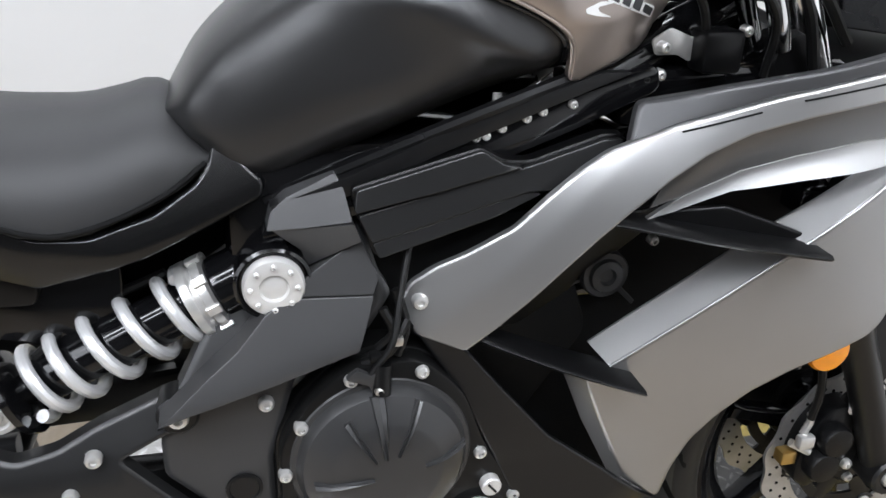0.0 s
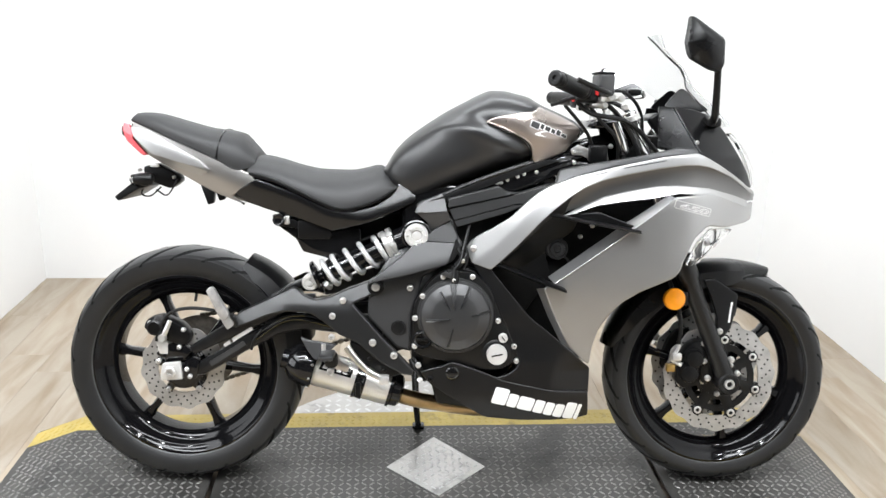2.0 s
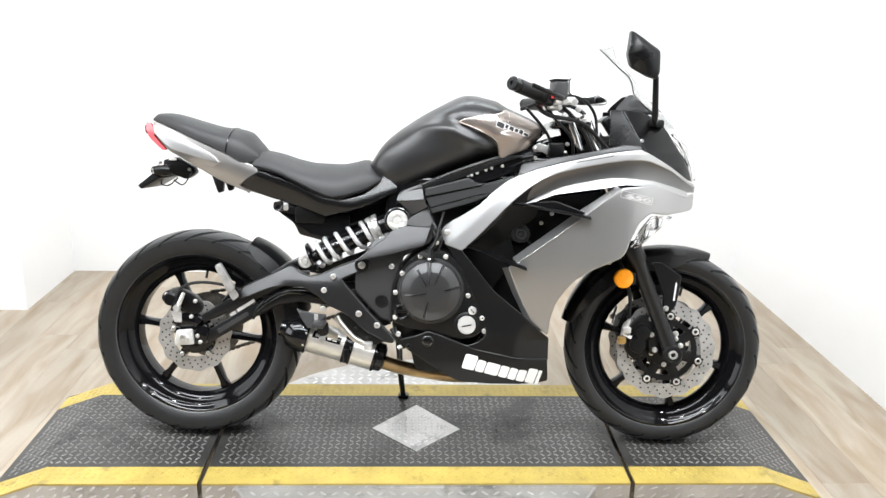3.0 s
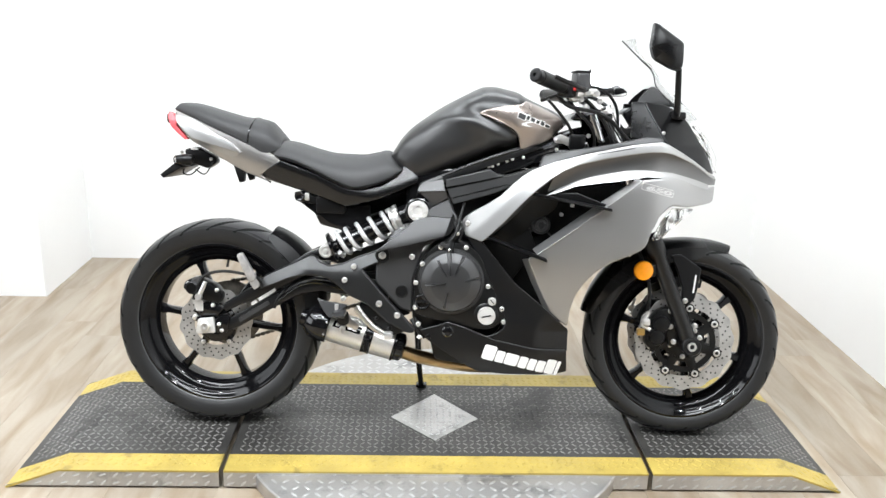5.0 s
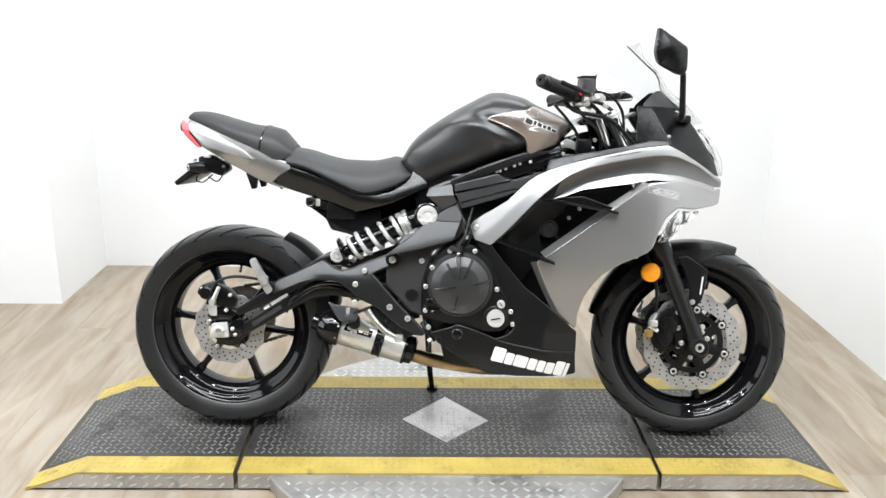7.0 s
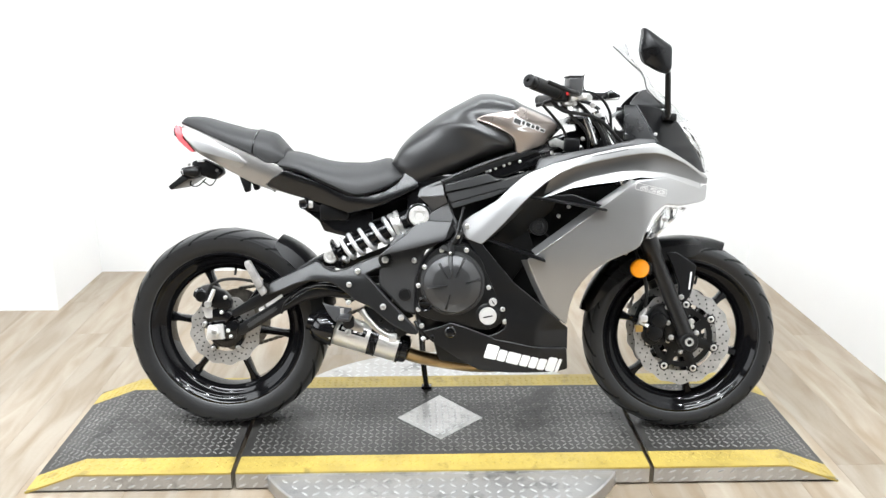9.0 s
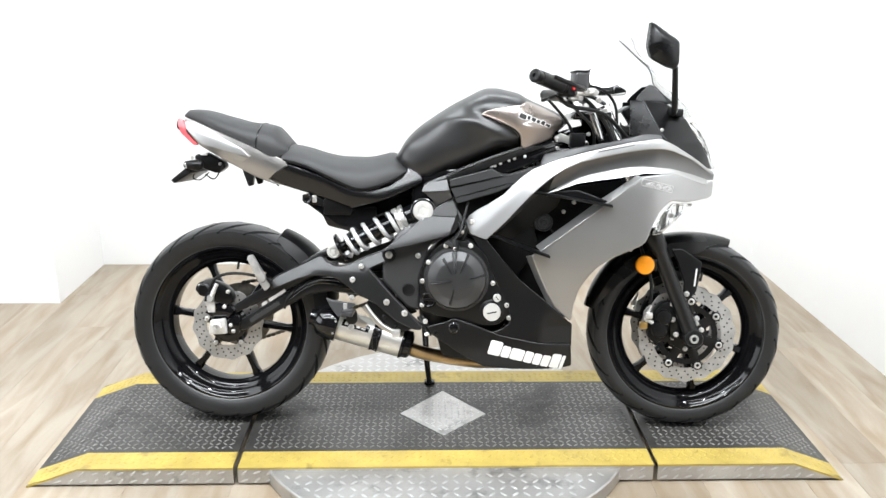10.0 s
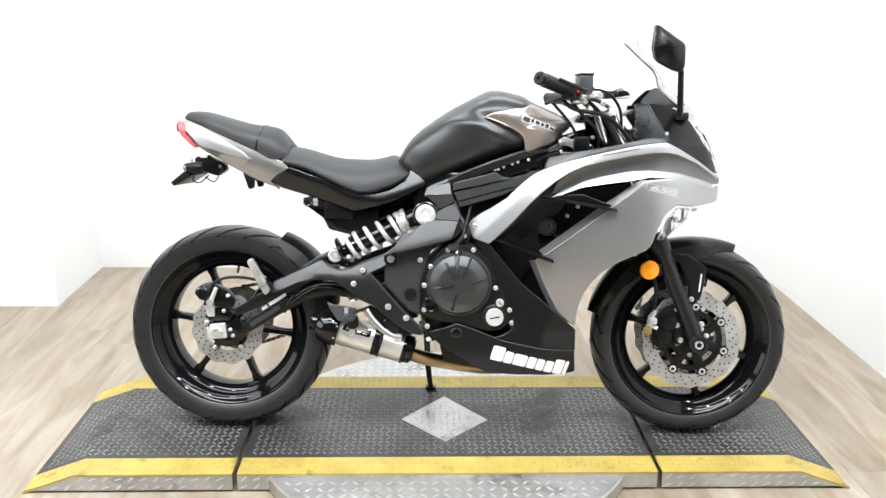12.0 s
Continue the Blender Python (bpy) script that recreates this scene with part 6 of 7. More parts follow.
for s in (1, -1):
    fair = panel("side_fairing", main_outline, lambda u, w: fairing(u, w) + 0.004, SILVER, bike, 0.004, 0.005, 0.016, 0.010, "silver metallic painted side fairing", side=s, smooth=50)
    panel("fairing_band", band_outline, band_side, SILVER, fair, 0.004, 0.003, 0.007, 0.005, "bright silver diagonal band", side=s, smooth=50)
    # silver hollow coloured dark in place of its dim reflection
    panel("fairing_scoop", scoop_outline, scoop_side, GREY, fair, 0.003, 0, 0.008, 0, "hollowed silver upper flank, shade in its colour", side=s, smooth=50)
    panel("fairing_lip", lip_outline, lip_side, SILVER, fair, 0.006, 0, 0.004, 0, "rounded silver lip over the vent", side=s, smooth=50)
    panel("fairing_top", top_outline, lambda u, w: band_side(u, w) - 0.005, STRIP, fair, 0.004, 0.004, 0.014, 0.008, "dark grey satin inner fairing edge", side=s, smooth=50)
    panel("fairing_slot", [(0.985, 0.8225), (1.06, 0.8415), (1.061, 0.8403), (0.986, 0.8213)], lambda u, w: band_side(u, w) + 0.0012, GAP, fair, 0.001, 0, 0.010, 0, side=s)
    panel("fairing_slot", [(1.10, 0.8525), (1.20, 0.8725), (1.201, 0.8712), (1.101, 0.8512)], lambda u, w: band_side(u, w) + 0.0012, GAP, fair, 0.001, 0, 0.010, 0, side=s)
    panel("lower_fairing", lower_outline, lower_side, LOWER, bike, 0.004, 0.003, 0.012, 0.006, "satin black lower fairing beside the engine", side=s, smooth=45)
    belly = panel("belly_pan", belly_outline, belly_side, LOWER, bike, 0.004, 0.003, 0.012, 0.006, "satin black belly pan with white lettering", side=s, smooth=45)
    # wordmark as plain slanting blocks
    x = 0.797
    for wide, tall in ((0.036, 0.043), (0.0245, 0.035), (0.0385, 0.035), (0.0245, 0.035), (0.0225, 0.035), (0.0245, 0.035), (0.0280, 0.044), (0.0105, 0.043)):
        base = 0.252 - 0.232 * (x - 0.797)
        hang = base - 0.232 * wide
        panel("wordmark_block", [(x, base), (x + wide, hang), (x + wide + tall * 0.30, hang + tall), (x + tall * 0.30, base + tall)], lambda u, w: belly_side(u, w) + 0.0006, DECAL, belly, 0.0006, 0, 0.012, 0.006, side=s)
        x += wide + 0.0024
    bolt((0.643, -s * (belly_side(0.643, 0.311) + 0.001), 0.311), 0.008, belly, PLASTIC, (0, -s, 0))
    part("belly_grommet", lathe([(0.017, -0.01), (0.017, 0.002), (0.014, 0.004), (0.012, 0.002), (0.001, 0.003)], Matrix.Translation((0.698, -s * belly_side(0.698, 0.329), 0.329)) @ (ACROSS if s > 0 else ACROSS @ Matrix.Rotation(math.pi, 4, "X")), 24), GLOSS, belly)
    # fins across the side opening
    for name, line in (("upper_fin", [(0.905, 0.730, 0.0), (0.93, 0.7335, 0.02), (1.03, 0.718, 0.034), (1.142, 0.700, 0.030)]), ("lower_fin", [(0.800, 0.604, 0.012), (0.82, 0.600, 0.024), (0.89, 0.576, 0.036), (0.972, 0.549, 0.042)])):
        rings = []
        for u, w, o in [tuple(p) for p in curve_through(line, 6)]:
            f = fairing(u, w)
            rings.append([Vector((u, -s * y, w + h)) for y, h in ((f - 0.012, 0.004), (f + o, 0.0035), (f + o + 0.004, 0.0), (f + o, -0.0035), (f - 0.012, -0.004))])
        part(name, add_loft(bmesh.new(), rings), PLASTIC, fair, "thin black air-guide fin", smooth=50)
    # dark ducts behind the openings
    panel("duct_wall", [(0.79, 0.600), (0.865, 0.676), (0.930, 0.730), (1.01, 0.722), (1.00, 0.69), (0.93, 0.63), (0.90, 0.58), (0.82, 0.59)], lambda u, w: fairing(u, w) - 0.012 - 0.5 * max(0, u - 0.86 - (w - 0.66)), PLASTIC, fair, 0.003, 0.003, 0.025, 0.006, side=s)
    panel("duct_roof", [(0.96, 0.726), (1.03, 0.716), (1.14, 0.702), (1.135, 0.712), (1.05, 0.742), (1.0, 0.738)], lambda u, w: fairing(u, w) - 0.006, PLASTIC, fair, 0.003, 0.003, 0.03, 0.004, side=s)
    panel("vent_rim", fore([(0.948, 0.561), (1.040, 0.631), (1.134, 0.704), (1.234, 0.782), (1.222, 0.786), (1.122, 0.716), (1.028, 0.644), (0.936, 0.572)]), lambda u, w: fairing(u, w) + 0.002 - 2.0 * (0.785 * (w - 0.561) - 0.62 * (u - 0.948)), SILVER, fair, 0.003, 0, 0.02, 0.002, "bevelled silver edge of the side vent", side=s)
    panel("vent_rim", fore([(0.922, 0.549), (0.950, 0.481), (0.994, 0.386), (0.984, 0.384), (0.938, 0.472), (0.907, 0.543)]), lambda u, w: fairing(u, w) + 0.002 - 1.1 * (-0.912 * (u - 0.921) - 0.41 * (w - 0.548)), SILVER, fair, 0.003, 0, 0.02, 0.002, side=s)
    part("vent_edge", tube([(u, -s * (fairing(u, w) + 0.0045), w) for u, w in fore(((0.948, 0.561), (0.99, 0.593), (1.040, 0.631), (1.09, 0.670), (1.134, 0.704), (1.185, 0.743), (1.236, 0.783)))], 0.0018, 10, 4), SILVER, fair, "bright rounded edge of the vent")
    # bevel of the silver band, the dark floor reflection put into its colour
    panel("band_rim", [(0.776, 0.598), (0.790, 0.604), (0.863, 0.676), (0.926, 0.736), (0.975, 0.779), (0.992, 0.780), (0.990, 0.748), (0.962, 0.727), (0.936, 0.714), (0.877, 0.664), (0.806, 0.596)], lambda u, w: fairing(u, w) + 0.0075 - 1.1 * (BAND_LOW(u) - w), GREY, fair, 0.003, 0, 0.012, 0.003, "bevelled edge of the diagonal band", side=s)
    # added near-black sheet that stands for the shade inside the openings
    duct = slab("dark_backing", [(0.84, 0.36), (0.86, 0.56), (0.90, 0.62), (1.0, 0.74), (1.22, 0.77), (1.24, 0.60), (1.10, 0.53), (1.06, 0.46), (1.045, 0.36), (0.98, 0.30)], -s * 0.085, -s * 0.078, DARK, fair, 0.01, 0)
    motor = part("fan_motor", lathe([(0.028, -0.03), (0.028, 0.0), (0.026, 0.003), (0.020, 0.003), (0.018, 0.008), (0.010, 0.009), (0.008, 0.004), (0.001, 0.004)], Matrix.Translation((FAN_U, -s * 0.112, FAN_W)) @ (ACROSS if s > 0 else ACROSS @ Matrix.Rotation(math.pi, 4, "X")), 28), FAN, duct, "round grey-black fan motor behind the fairing")
    for q in range(3):
        a = radians(120 * q + 75)
        part("fan_strut", box(0.024, 0.058, -0.004, 0.004, -0.003, 0.003, 0.001, 1, Matrix.Translation((FAN_U, -s * 0.104, FAN_W)) @ Matrix.Rotation(-a, 4, "Y")), FAN, motor)
    for u, w in ((1.05, 0.70), (1.02, 0.672)):
        bolt((u, -s * 0.10, w), 0.006, duct, out=(0, -s, 0))
    bolt((0.746, -s * (band_side(0.746, 0.640) + 0.001), 0.642), 0.0085, fair, out=(0, -s, 0))
    # model number, outlined digits drawn as text
    txt = bpy.data.curves.new("number", "FONT")
    txt.body, txt.size, txt.align_x, txt.shear = "650", 0.025, "CENTER", 0.25
    txt.fill_mode, txt.bevel_depth, txt.bevel_resolution = "NONE", 0.0007, 0
    tmp = new("tmp", txt)
    me = bpy.data.meshes.new_from_object(tmp.evaluated_get(bpy.context.evaluated_depsgraph_get()))
    bpy.data.objects.remove(tmp)
    bm = bmesh.new()
    bm.from_mesh(me)
    for v in bm.verts:
        x, h = v.co.x * 1.95, v.co.y * 0.70
        if s < 0:
            x = -x
        u, w = 1.270 + x, 0.752 + h - 0.24 * x
        v.co = Vector((u, -s * (fairing(u, w) + 0.0045 + v.co.z), w))
    part("model_number", bm, DECAL_2, fair, "pale outlined number decal", smooth=0)
    frame_pts = [(1.270 + x, 0.7585 + h - 0.24 * x) for x, h in ((-0.042, 0.0095), (0.044, 0.0095), (0.047, 0.007), (0.042, -0.0095), (-0.044, -0.0095), (-0.047, -0.007), (-0.042, 0.0095))]
    part("number_border", tube([(u, -s * (fairing(u, w) + 0.0045), w) for u, w in [(a[0] + (b[0] - a[0]) * k / 5, a[1] + (b[1] - a[1]) * k / 5) for a, b in zip(frame_pts, frame_pts[1:]) for k in range(5)] + frame_pts[-1:]], 0.0008, 6, 1), DECAL_2, fair)
    # indicator lamp set in the fairing
    lamp = panel("indicator_lens", fore([(1.270, 0.614), (1.296, 0.668), (1.328, 0.706), (1.399, 0.704), (1.356, 0.671), (1.300, 0.622)]), lambda u, w: fairing(u, w) + 0.006, LENS, bike, 0.010, 0.005, 0.018, 0.008, "clear indicator lens set in the fairing", side=s)
    panel("reflector_bowl", fore([(1.286, 0.620), (1.308, 0.668), (1.334, 0.700), (1.39, 0.699), (1.352, 0.668), (1.304, 0.628)]), lambda u, w: fairing(u, w) - 0.016 + 0.004 * math.sin(160 * u), CHROME, lamp, 0.002, 0.002, 0.010, 0.006, "faceted bright reflector", side=s)
    part("bulb", lathe([(0.006, -0.01), (0.008, 0.0), (0.006, 0.008), (0.001, 0.010)], Matrix.Translation((1.315, -s * (fairing(1.315, 0.672) - 0.012), 0.672)) @ ACROSS, 12), PEG, lamp)
radiator = part("radiator", box(-0.012, 0.012, -0.075, 0.075, -0.14, 0.14, 0.004, 1, Matrix.Translation((1.02, 0, 0.56)) @ Matrix.Rotation(radians(-18), 4, "Y")), DARK, bike, "dark radiator behind the front wheel")
for k in range(14):
    part("fin_row", box(0.012, 0.016, -0.073, 0.073, -0.13 + k * 0.019, -0.126 + k * 0.019, 0, 1, Matrix.Translation((1.02, 0, 0.56)) @ Matrix.Rotation(radians(-18), 4, "Y")), ENGINE, radiator, smooth=0)
part("nose_core", add_loft(bmesh.new(), [ring_half(u, lo, hi, h, 2.4, 2.4, 24) for u, lo, hi, h in ((1.22, 0.66, 0.88, 0.14), (1.32, 0.73, 0.88, 0.125), (1.40, 0.74, 0.87, 0.085), (1.455, 0.75, 0.83, 0.04))]), DARK, bike, "dark headlight housing")

# nose cowl, headlight and screen
def cowl_side(u, w):
    base = FAIR_U(u) * 0.86 + 0.004
    return max(0.006, base + nose(u, w) - 0.33 * max(0.0, w - 0.84) - 0.10 * max(0.0, w - 0.94))


cowl_outline = fore([(1.243, 1.003), (1.300, 0.998), (1.350, 0.979), (1.382, 0.941), (1.415, 0.890), (1.450, 0.835), (1.468, 0.800), (1.425, 0.816), (1.365, 0.848), (1.306, 0.888), (1.284, 0.925)])
for s in (1, -1):
    cowl = panel("nose_cowl", cowl_outline, cowl_side, SATIN, bike, 0.004, 0.004, 0.012, 0.006, "satin black nose cowl below the screen", side=s, smooth=50)
    panel("cowl_inner", fore([(1.213, 1.004), (1.242, 1.0025), (1.283, 0.924), (1.304, 0.888), (1.262, 0.896), (1.214, 0.900)]), lambda u, w: cowl_side(1.28, w) - 0.75 * max(0, 1.262 + 0.55 * (0.965 - w) - u), SATIN, cowl, 0.004, 0.002, 0.010, 0.004, "satin black inner cowl", side=s)
    panel("cowl_hood", [(1.226, 1.004), (1.237, 1.020), (1.268, 1.050), (1.280, 1.050), (1.304, 1.028), (1.338, 0.996), (1.290, 0.985)], lambda u, w: 0.076 - 0.5 * max(0, w - 1.0), PLASTIC, cowl, 0.003, 0.002, 0.014, 0.006, "black hood round the instruments", side=s)
    panel("headlight", fore([(1.400, 0.938), (1.428, 0.914), (1.462, 0.852), (1.478, 0.800), (1.490, 0.80), (1.484, 0.85), (1.45, 0.905), (1.41, 0.942)]), lambda u, w: max(0.02, cowl_side(u, w) - 0.016), LENS, bike, 0.02, 0.004, 0.02, 0.006, "clear headlight lens at the nose", side=s)
    bolt((1.290, -s * (cowl_side(1.29, 0.918) + 0.001), 0.916), 0.0055, cowl, out=(0, -s, 0))
bm = bmesh.new()
rows = []
NEAR = [(1.372, 0.945), (1.335, 0.985), (1.303, 1.019), (1.272, 1.050), (1.265, 1.076), (1.252, 1.099), (1.230, 1.117), (1.209, 1.135), (1.188, 1.155), (1.167, 1.173)]
FAR = [(1.372, 0.945), (1.335, 0.980), (1.296, 1.005), (1.250, 1.030), (1.204, 1.062), (1.168, 1.090), (1.145, 1.118), (1.143, 1.145), (1.168, 1.168), (1.185, 1.182)]
for k, ((u, w), (fu, fw)) in enumerate(zip(NEAR, FAR)):
    half, row = 0.078 + 0.022 * math.sin(math.pi * min(1, k / 6) / 2), []
    for q in range(17):
        y = q / 8 - 1
        t = (1 - y) / 2
        row.append(Vector((u * (1 - t) + fu * t + 0.048 * (1 - y * y), -y * half, w * (1 - t) + fw * t + 0.016 * (1 - y * y))))
    rows.append(row)
inner = [[p + Vector((-0.0022, 0, -0.0022)) for p in r] for r in rows]
for a, b in ((rows, 1), (inner, -1)):
    add_loft(bm, a, close=False)
for k in range(len(rows) - 1):
    for i in (0, 16):
        bm.faces.new([bm.verts.new(p) for p in (rows[k][i], rows[k + 1][i], inner[k + 1][i], inner[k][i])])
bmesh.ops.remove_doubles(bm, verts=bm.verts, dist=1e-5)
screen = part("windscreen", bm, CLEAR, bike, "clear curved windscreen", smooth=60)
screen.visible_shadow = False
part("screen_edge", tube([r[16] for r in rows], 0.0016, 6, 3), PLASTIC, screen)
part("screen_edge", tube([r[0] for r in rows], 0.0007, 6, 3), DECAL_2, screen)
part("screen_edge", tube(rows[-1][::2], 0.0008, 6, 2), DECAL_2, screen)
part("screen_base", add_loft(bmesh.new(), [[Vector((u, y, w + d)) for y, d in ((-h, 0), (-h * 0.5, 0.006), (0, 0.008), (h * 0.5, 0.006), (h, 0), (h, -0.02), (0, -0.02), (-h, -0.02))] for u, w, h in ((1.235, 0.975, 0.085), (1.265, 0.990, 0.09), (1.30, 0.990, 0.085), (1.37, 0.955, 0.07))]), SATIN, bike, "black inner dash panel")

# instruments
dash = part("instrument_pod", box(-0.016, 0.016, -0.06, 0.06, -0.030, 0.030, 0.008, 3, Matrix.Translation((1.218, 0, 0.958)) @ Matrix.Rotation(radians(-35), 4, "Y")), PLASTIC, bike, "black instrument pod")
part("dial", box(-0.019, -0.0155, -0.05, 0.05, -0.022, 0.024, 0.002, 1, Matrix.Translation((1.218, 0, 0.958)) @ Matrix.Rotation(radians(-35), 4, "Y")), MIRROR, dash, "glossy instrument face")

# mirrors
for s in (1, -1):
    arm_ = part("mirror", tube([(1.322, -s * 0.12, 0.974), (1.316, -s * 0.165, 0.966), (1.308, -s * 0.212, 0.976), (1.301, -s * 0.238, 1.012), (1.293, -s * 0.262, 1.085 if s > 0 else 1.03)], (0.011, 0.008), 12, 5), PLASTIC, bike, "angular black rear-view mirror on a stalk")
    if s > 0:
        head = [(1.213, 1.201), (1.221, 1.200), (1.292, 1.152), (1.295, 1.146), (1.296, 1.092), (1.288, 1.076), (1.264, 1.082), (1.222, 1.104), (1.214, 1.112), (1.207, 1.136), (1.207, 1.142)]
        mid = Vector((1.258, 0, 1.14))
        rim = [Vector((u, -0.275, w)) for u, w in head]
        brow = [Vector((mid.x + (p.x - mid.x) * 0.955, -0.300, mid.z + (p.z - mid.z) * 0.955)) for p in rim]
        ridge = [Vector((1.217, -0.302, 1.140)), Vector((1.250, -0.321, 1.148)), Vector((1.282, -0.309, 1.146)), Vector((1.282, -0.303, 1.096))]
        bm = bmesh.new()
        rv, bv, gv = [[bm.verts.new(p) for p in q] for q in (rim, brow, ridge)]
        bm.faces.new(rv)
        n = len(head)
        for k in range(n):
            bm.faces.new((rv[k], rv[(k + 1) % n], bv[(k + 1) % n], bv[k]))
        for loop in ((bv[0], bv[1], gv[1]), (bv[1], bv[2], gv[2], gv[1]), (bv[2], bv[3], gv[2]), (bv[3], bv[4], gv[3], gv[2]), (bv[4], bv[5], gv[3]), (bv[5], bv[6], gv[3]), (bv[6], bv[7], gv[1], gv[2], gv[3]), (bv[7], bv[8], gv[0], gv[1]), (bv[8], bv[9], gv[0]), (bv[9], bv[10], gv[0]), (bv[10], bv[0], gv[1], gv[0])):
            bm.faces.new(loop)
        bmesh.ops.bevel(bm, geom=bm.edges[:], offset=0.0025, segments=2, affect="EDGES")
        part("mirror_shell", bm, SATIN, arm_, "faceted satin black mirror shell", smooth=60)
        slab("mirror_glass", [(mid.x + (p[0] - mid.x) * 0.9, mid.z + (p[1] - mid.z) * 0.9) for p in head], -0.2749, -0.272, MIRROR, arm_, 0.012, 0)
    else:
        head = [(1.149, 1.126), (1.186, 1.121), (1.223, 1.100), (1.248, 1.072), (1.261, 1.047), (1.254, 1.038), (1.178, 1.039), (1.148, 1.082)]
        mid = Vector((sum(p[0] for p in head) / len(head), 0, sum(p[1] for p in head) / len(head)))
        shell = slab("mirror_shell", [(mid.x + (p[0] - mid.x) * 1.05, mid.z + (p[1] - mid.z) * 1.06) for p in head], 0.3022, 0.335, SATIN, arm_, 0.010, 0.008, "faceted satin black mirror shell")
        pane = slab("mirror_glass", head, 0.2985, 0.302, MIRROR, arm_, 0.010, 0, "mirror glass turned to the rider")
        for ob in (shell, pane):
            for v in ob.data.vertices:
                v.co.y -= 0.75 * (v.co.x - 1.20) + 0.10 * (v.co.z - 1.08)
    part("mirror_foot", box(1.315, 1.358, -s * 0.108 - 0.014, -s * 0.108 + 0.014, 0.956, 0.978, 0.005), PLASTIC, arm_)

# handlebar with grips, levers, switches, brake reservoir
bar = part("handlebar", tube([(0.915, -0.335, 1.050), (1.00, -0.20, 1.030), (1.06, -0.10, 1.005), (1.085, 0, 1.0), (1.075, 0.10, 1.005), (1.05, 0.20, 1.025), (1.003, 0.313, 1.035)], 0.011, 14, 6), PLASTIC, bike, "black handlebar with rubber grips")
for s in (1, -1):
    e, g = (Vector((0.912, -0.338, 1.051)), Vector((0.992, -0.222, 1.032))) if s > 0 else (Vector((1.000, 0.318, 1.036)), Vector((1.046, 0.20, 1.028)))
    d = (e - g).normalized()
    gm = Matrix.Translation(g) @ d.to_track_quat("Z", "Y").to_matrix().to_4x4()
    n = (e - g).length
    grip = part("grip", lathe([(0.012, 0), (0.020, 0.001), (0.020, 0.006), (0.0185, 0.008)] + [(0.0188 + 0.0006 * (k % 2), 0.012 + k * (n - 0.03) / 16) for k in range(17)] + [(0.019, n - 0.012), (0.016, n - 0.008), (0.012, n - 0.008)], gm, 24), HOSE, bar, "ribbed rubber grip")
    part("bar_end", lathe([(0.012, n - 0.01), (0.017, n - 0.008), (0.0185, n + 0.012), (0.014, n + 0.016), (0.006, n + 0.016), (0.005, n + 0.010), (0.001, n + 0.010)], gm, 20), PLASTIC, bar)
    switch = part("switch_box", box(-0.022, 0.022, -0.024, 0.020, -0.042, -0.002, 0.008, 3, gm), PLASTIC, bar, "black switch box")
    part("switch_button", box(0.012, 0.026, -0.006, 0.008, -0.030, -0.018, 0.002, 1, gm), RED_SWITCH, switch)
    lever = part("lever", tube([g + Vector((0.055, s * 0.02, -0.004)), g + Vector((0.055, -s * 0.03, -0.006)), g + Vector((0.02, -s * 0.10, -0.002)), e + Vector((0.045, 0, 0.0))], 0.006, 10, 5), BOLT if s < 0 else PLASTIC, bar, "brake or clutch lever")
    part("lever_perch", box(-0.012, 0.030, -0.030, 0.016, -0.075, -0.050, 0.006, 2, gm), BOLT, bar)
tank_ = part("brake_reservoir", box(-0.020, 0.020, -0.026, 0.026, -0.034, 0.020, 0.006, 3, Matrix.Translation((1.044, -0.190, 1.053)) @ Matrix.Rotation(radians(12), 4, "Z")), STRIP, bar, "square dark grey brake fluid reservoir")
part("reservoir_lid", box(-0.0215, 0.0215, -0.0275, 0.0275, 0.020, 0.025, 0.003, 2, Matrix.Translation((1.044, -0.190, 1.053)) @ Matrix.Rotation(radians(12), 4, "Z")), PLASTIC, tank_)
part("master_cylinder", tube([(1.030, -0.205, 1.018), (1.060, -0.19, 1.020), (1.090, -0.175, 1.022)], (0.012, 0.010), 14, 3), BOLT, bar, "bright brake master cylinder")
for u, y, w, r in ((1.062, -0.206, 1.020, 0.010), (1.090, -0.185, 1.018, 0.009), (1.104, -0.165, 0.998, 0.008), (1.046, -0.208, 1.000, 0.007)):
    part("banjo_bolt", lathe([(r, -0.010), (r, 0.004), (r * 0.8, 0.006), (0.001, 0.006)], Matrix.Translation((u, y, w)) @ ACROSS, 12), BOLT, bar)
clamp = part("top_clamp", box(1.04, 1.15, -0.125, 0.125, 0.945, 0.968, 0.008, 3), GLOSS, bike, "black top fork clamp")
for s in (1, -1):
    part("bar_riser", lathe([(0.017, 0), (0.017, 0.04), (0.014, 0.045), (0.001, 0.045)], pose(1.075, -s * 0.055, 0.962), 18), BOLT, clamp)
    part("fork_cap", lathe([(0.026, 0), (0.026, 0.012), (0.018, 0.015), (0.016, 0.022), (0.001, 0.022)], Matrix.Translation((1.135, -s * 0.098, 0.965)) @ pose(0, 0, 0, 0, -22, 0), 24), BOLT, clamp)
part("ignition_barrel", lathe([(0.018, 0), (0.018, 0.012), (0.012, 0.014), (0.001, 0.014)], pose(1.09, 0, 0.966), 20), BOLT, clamp)
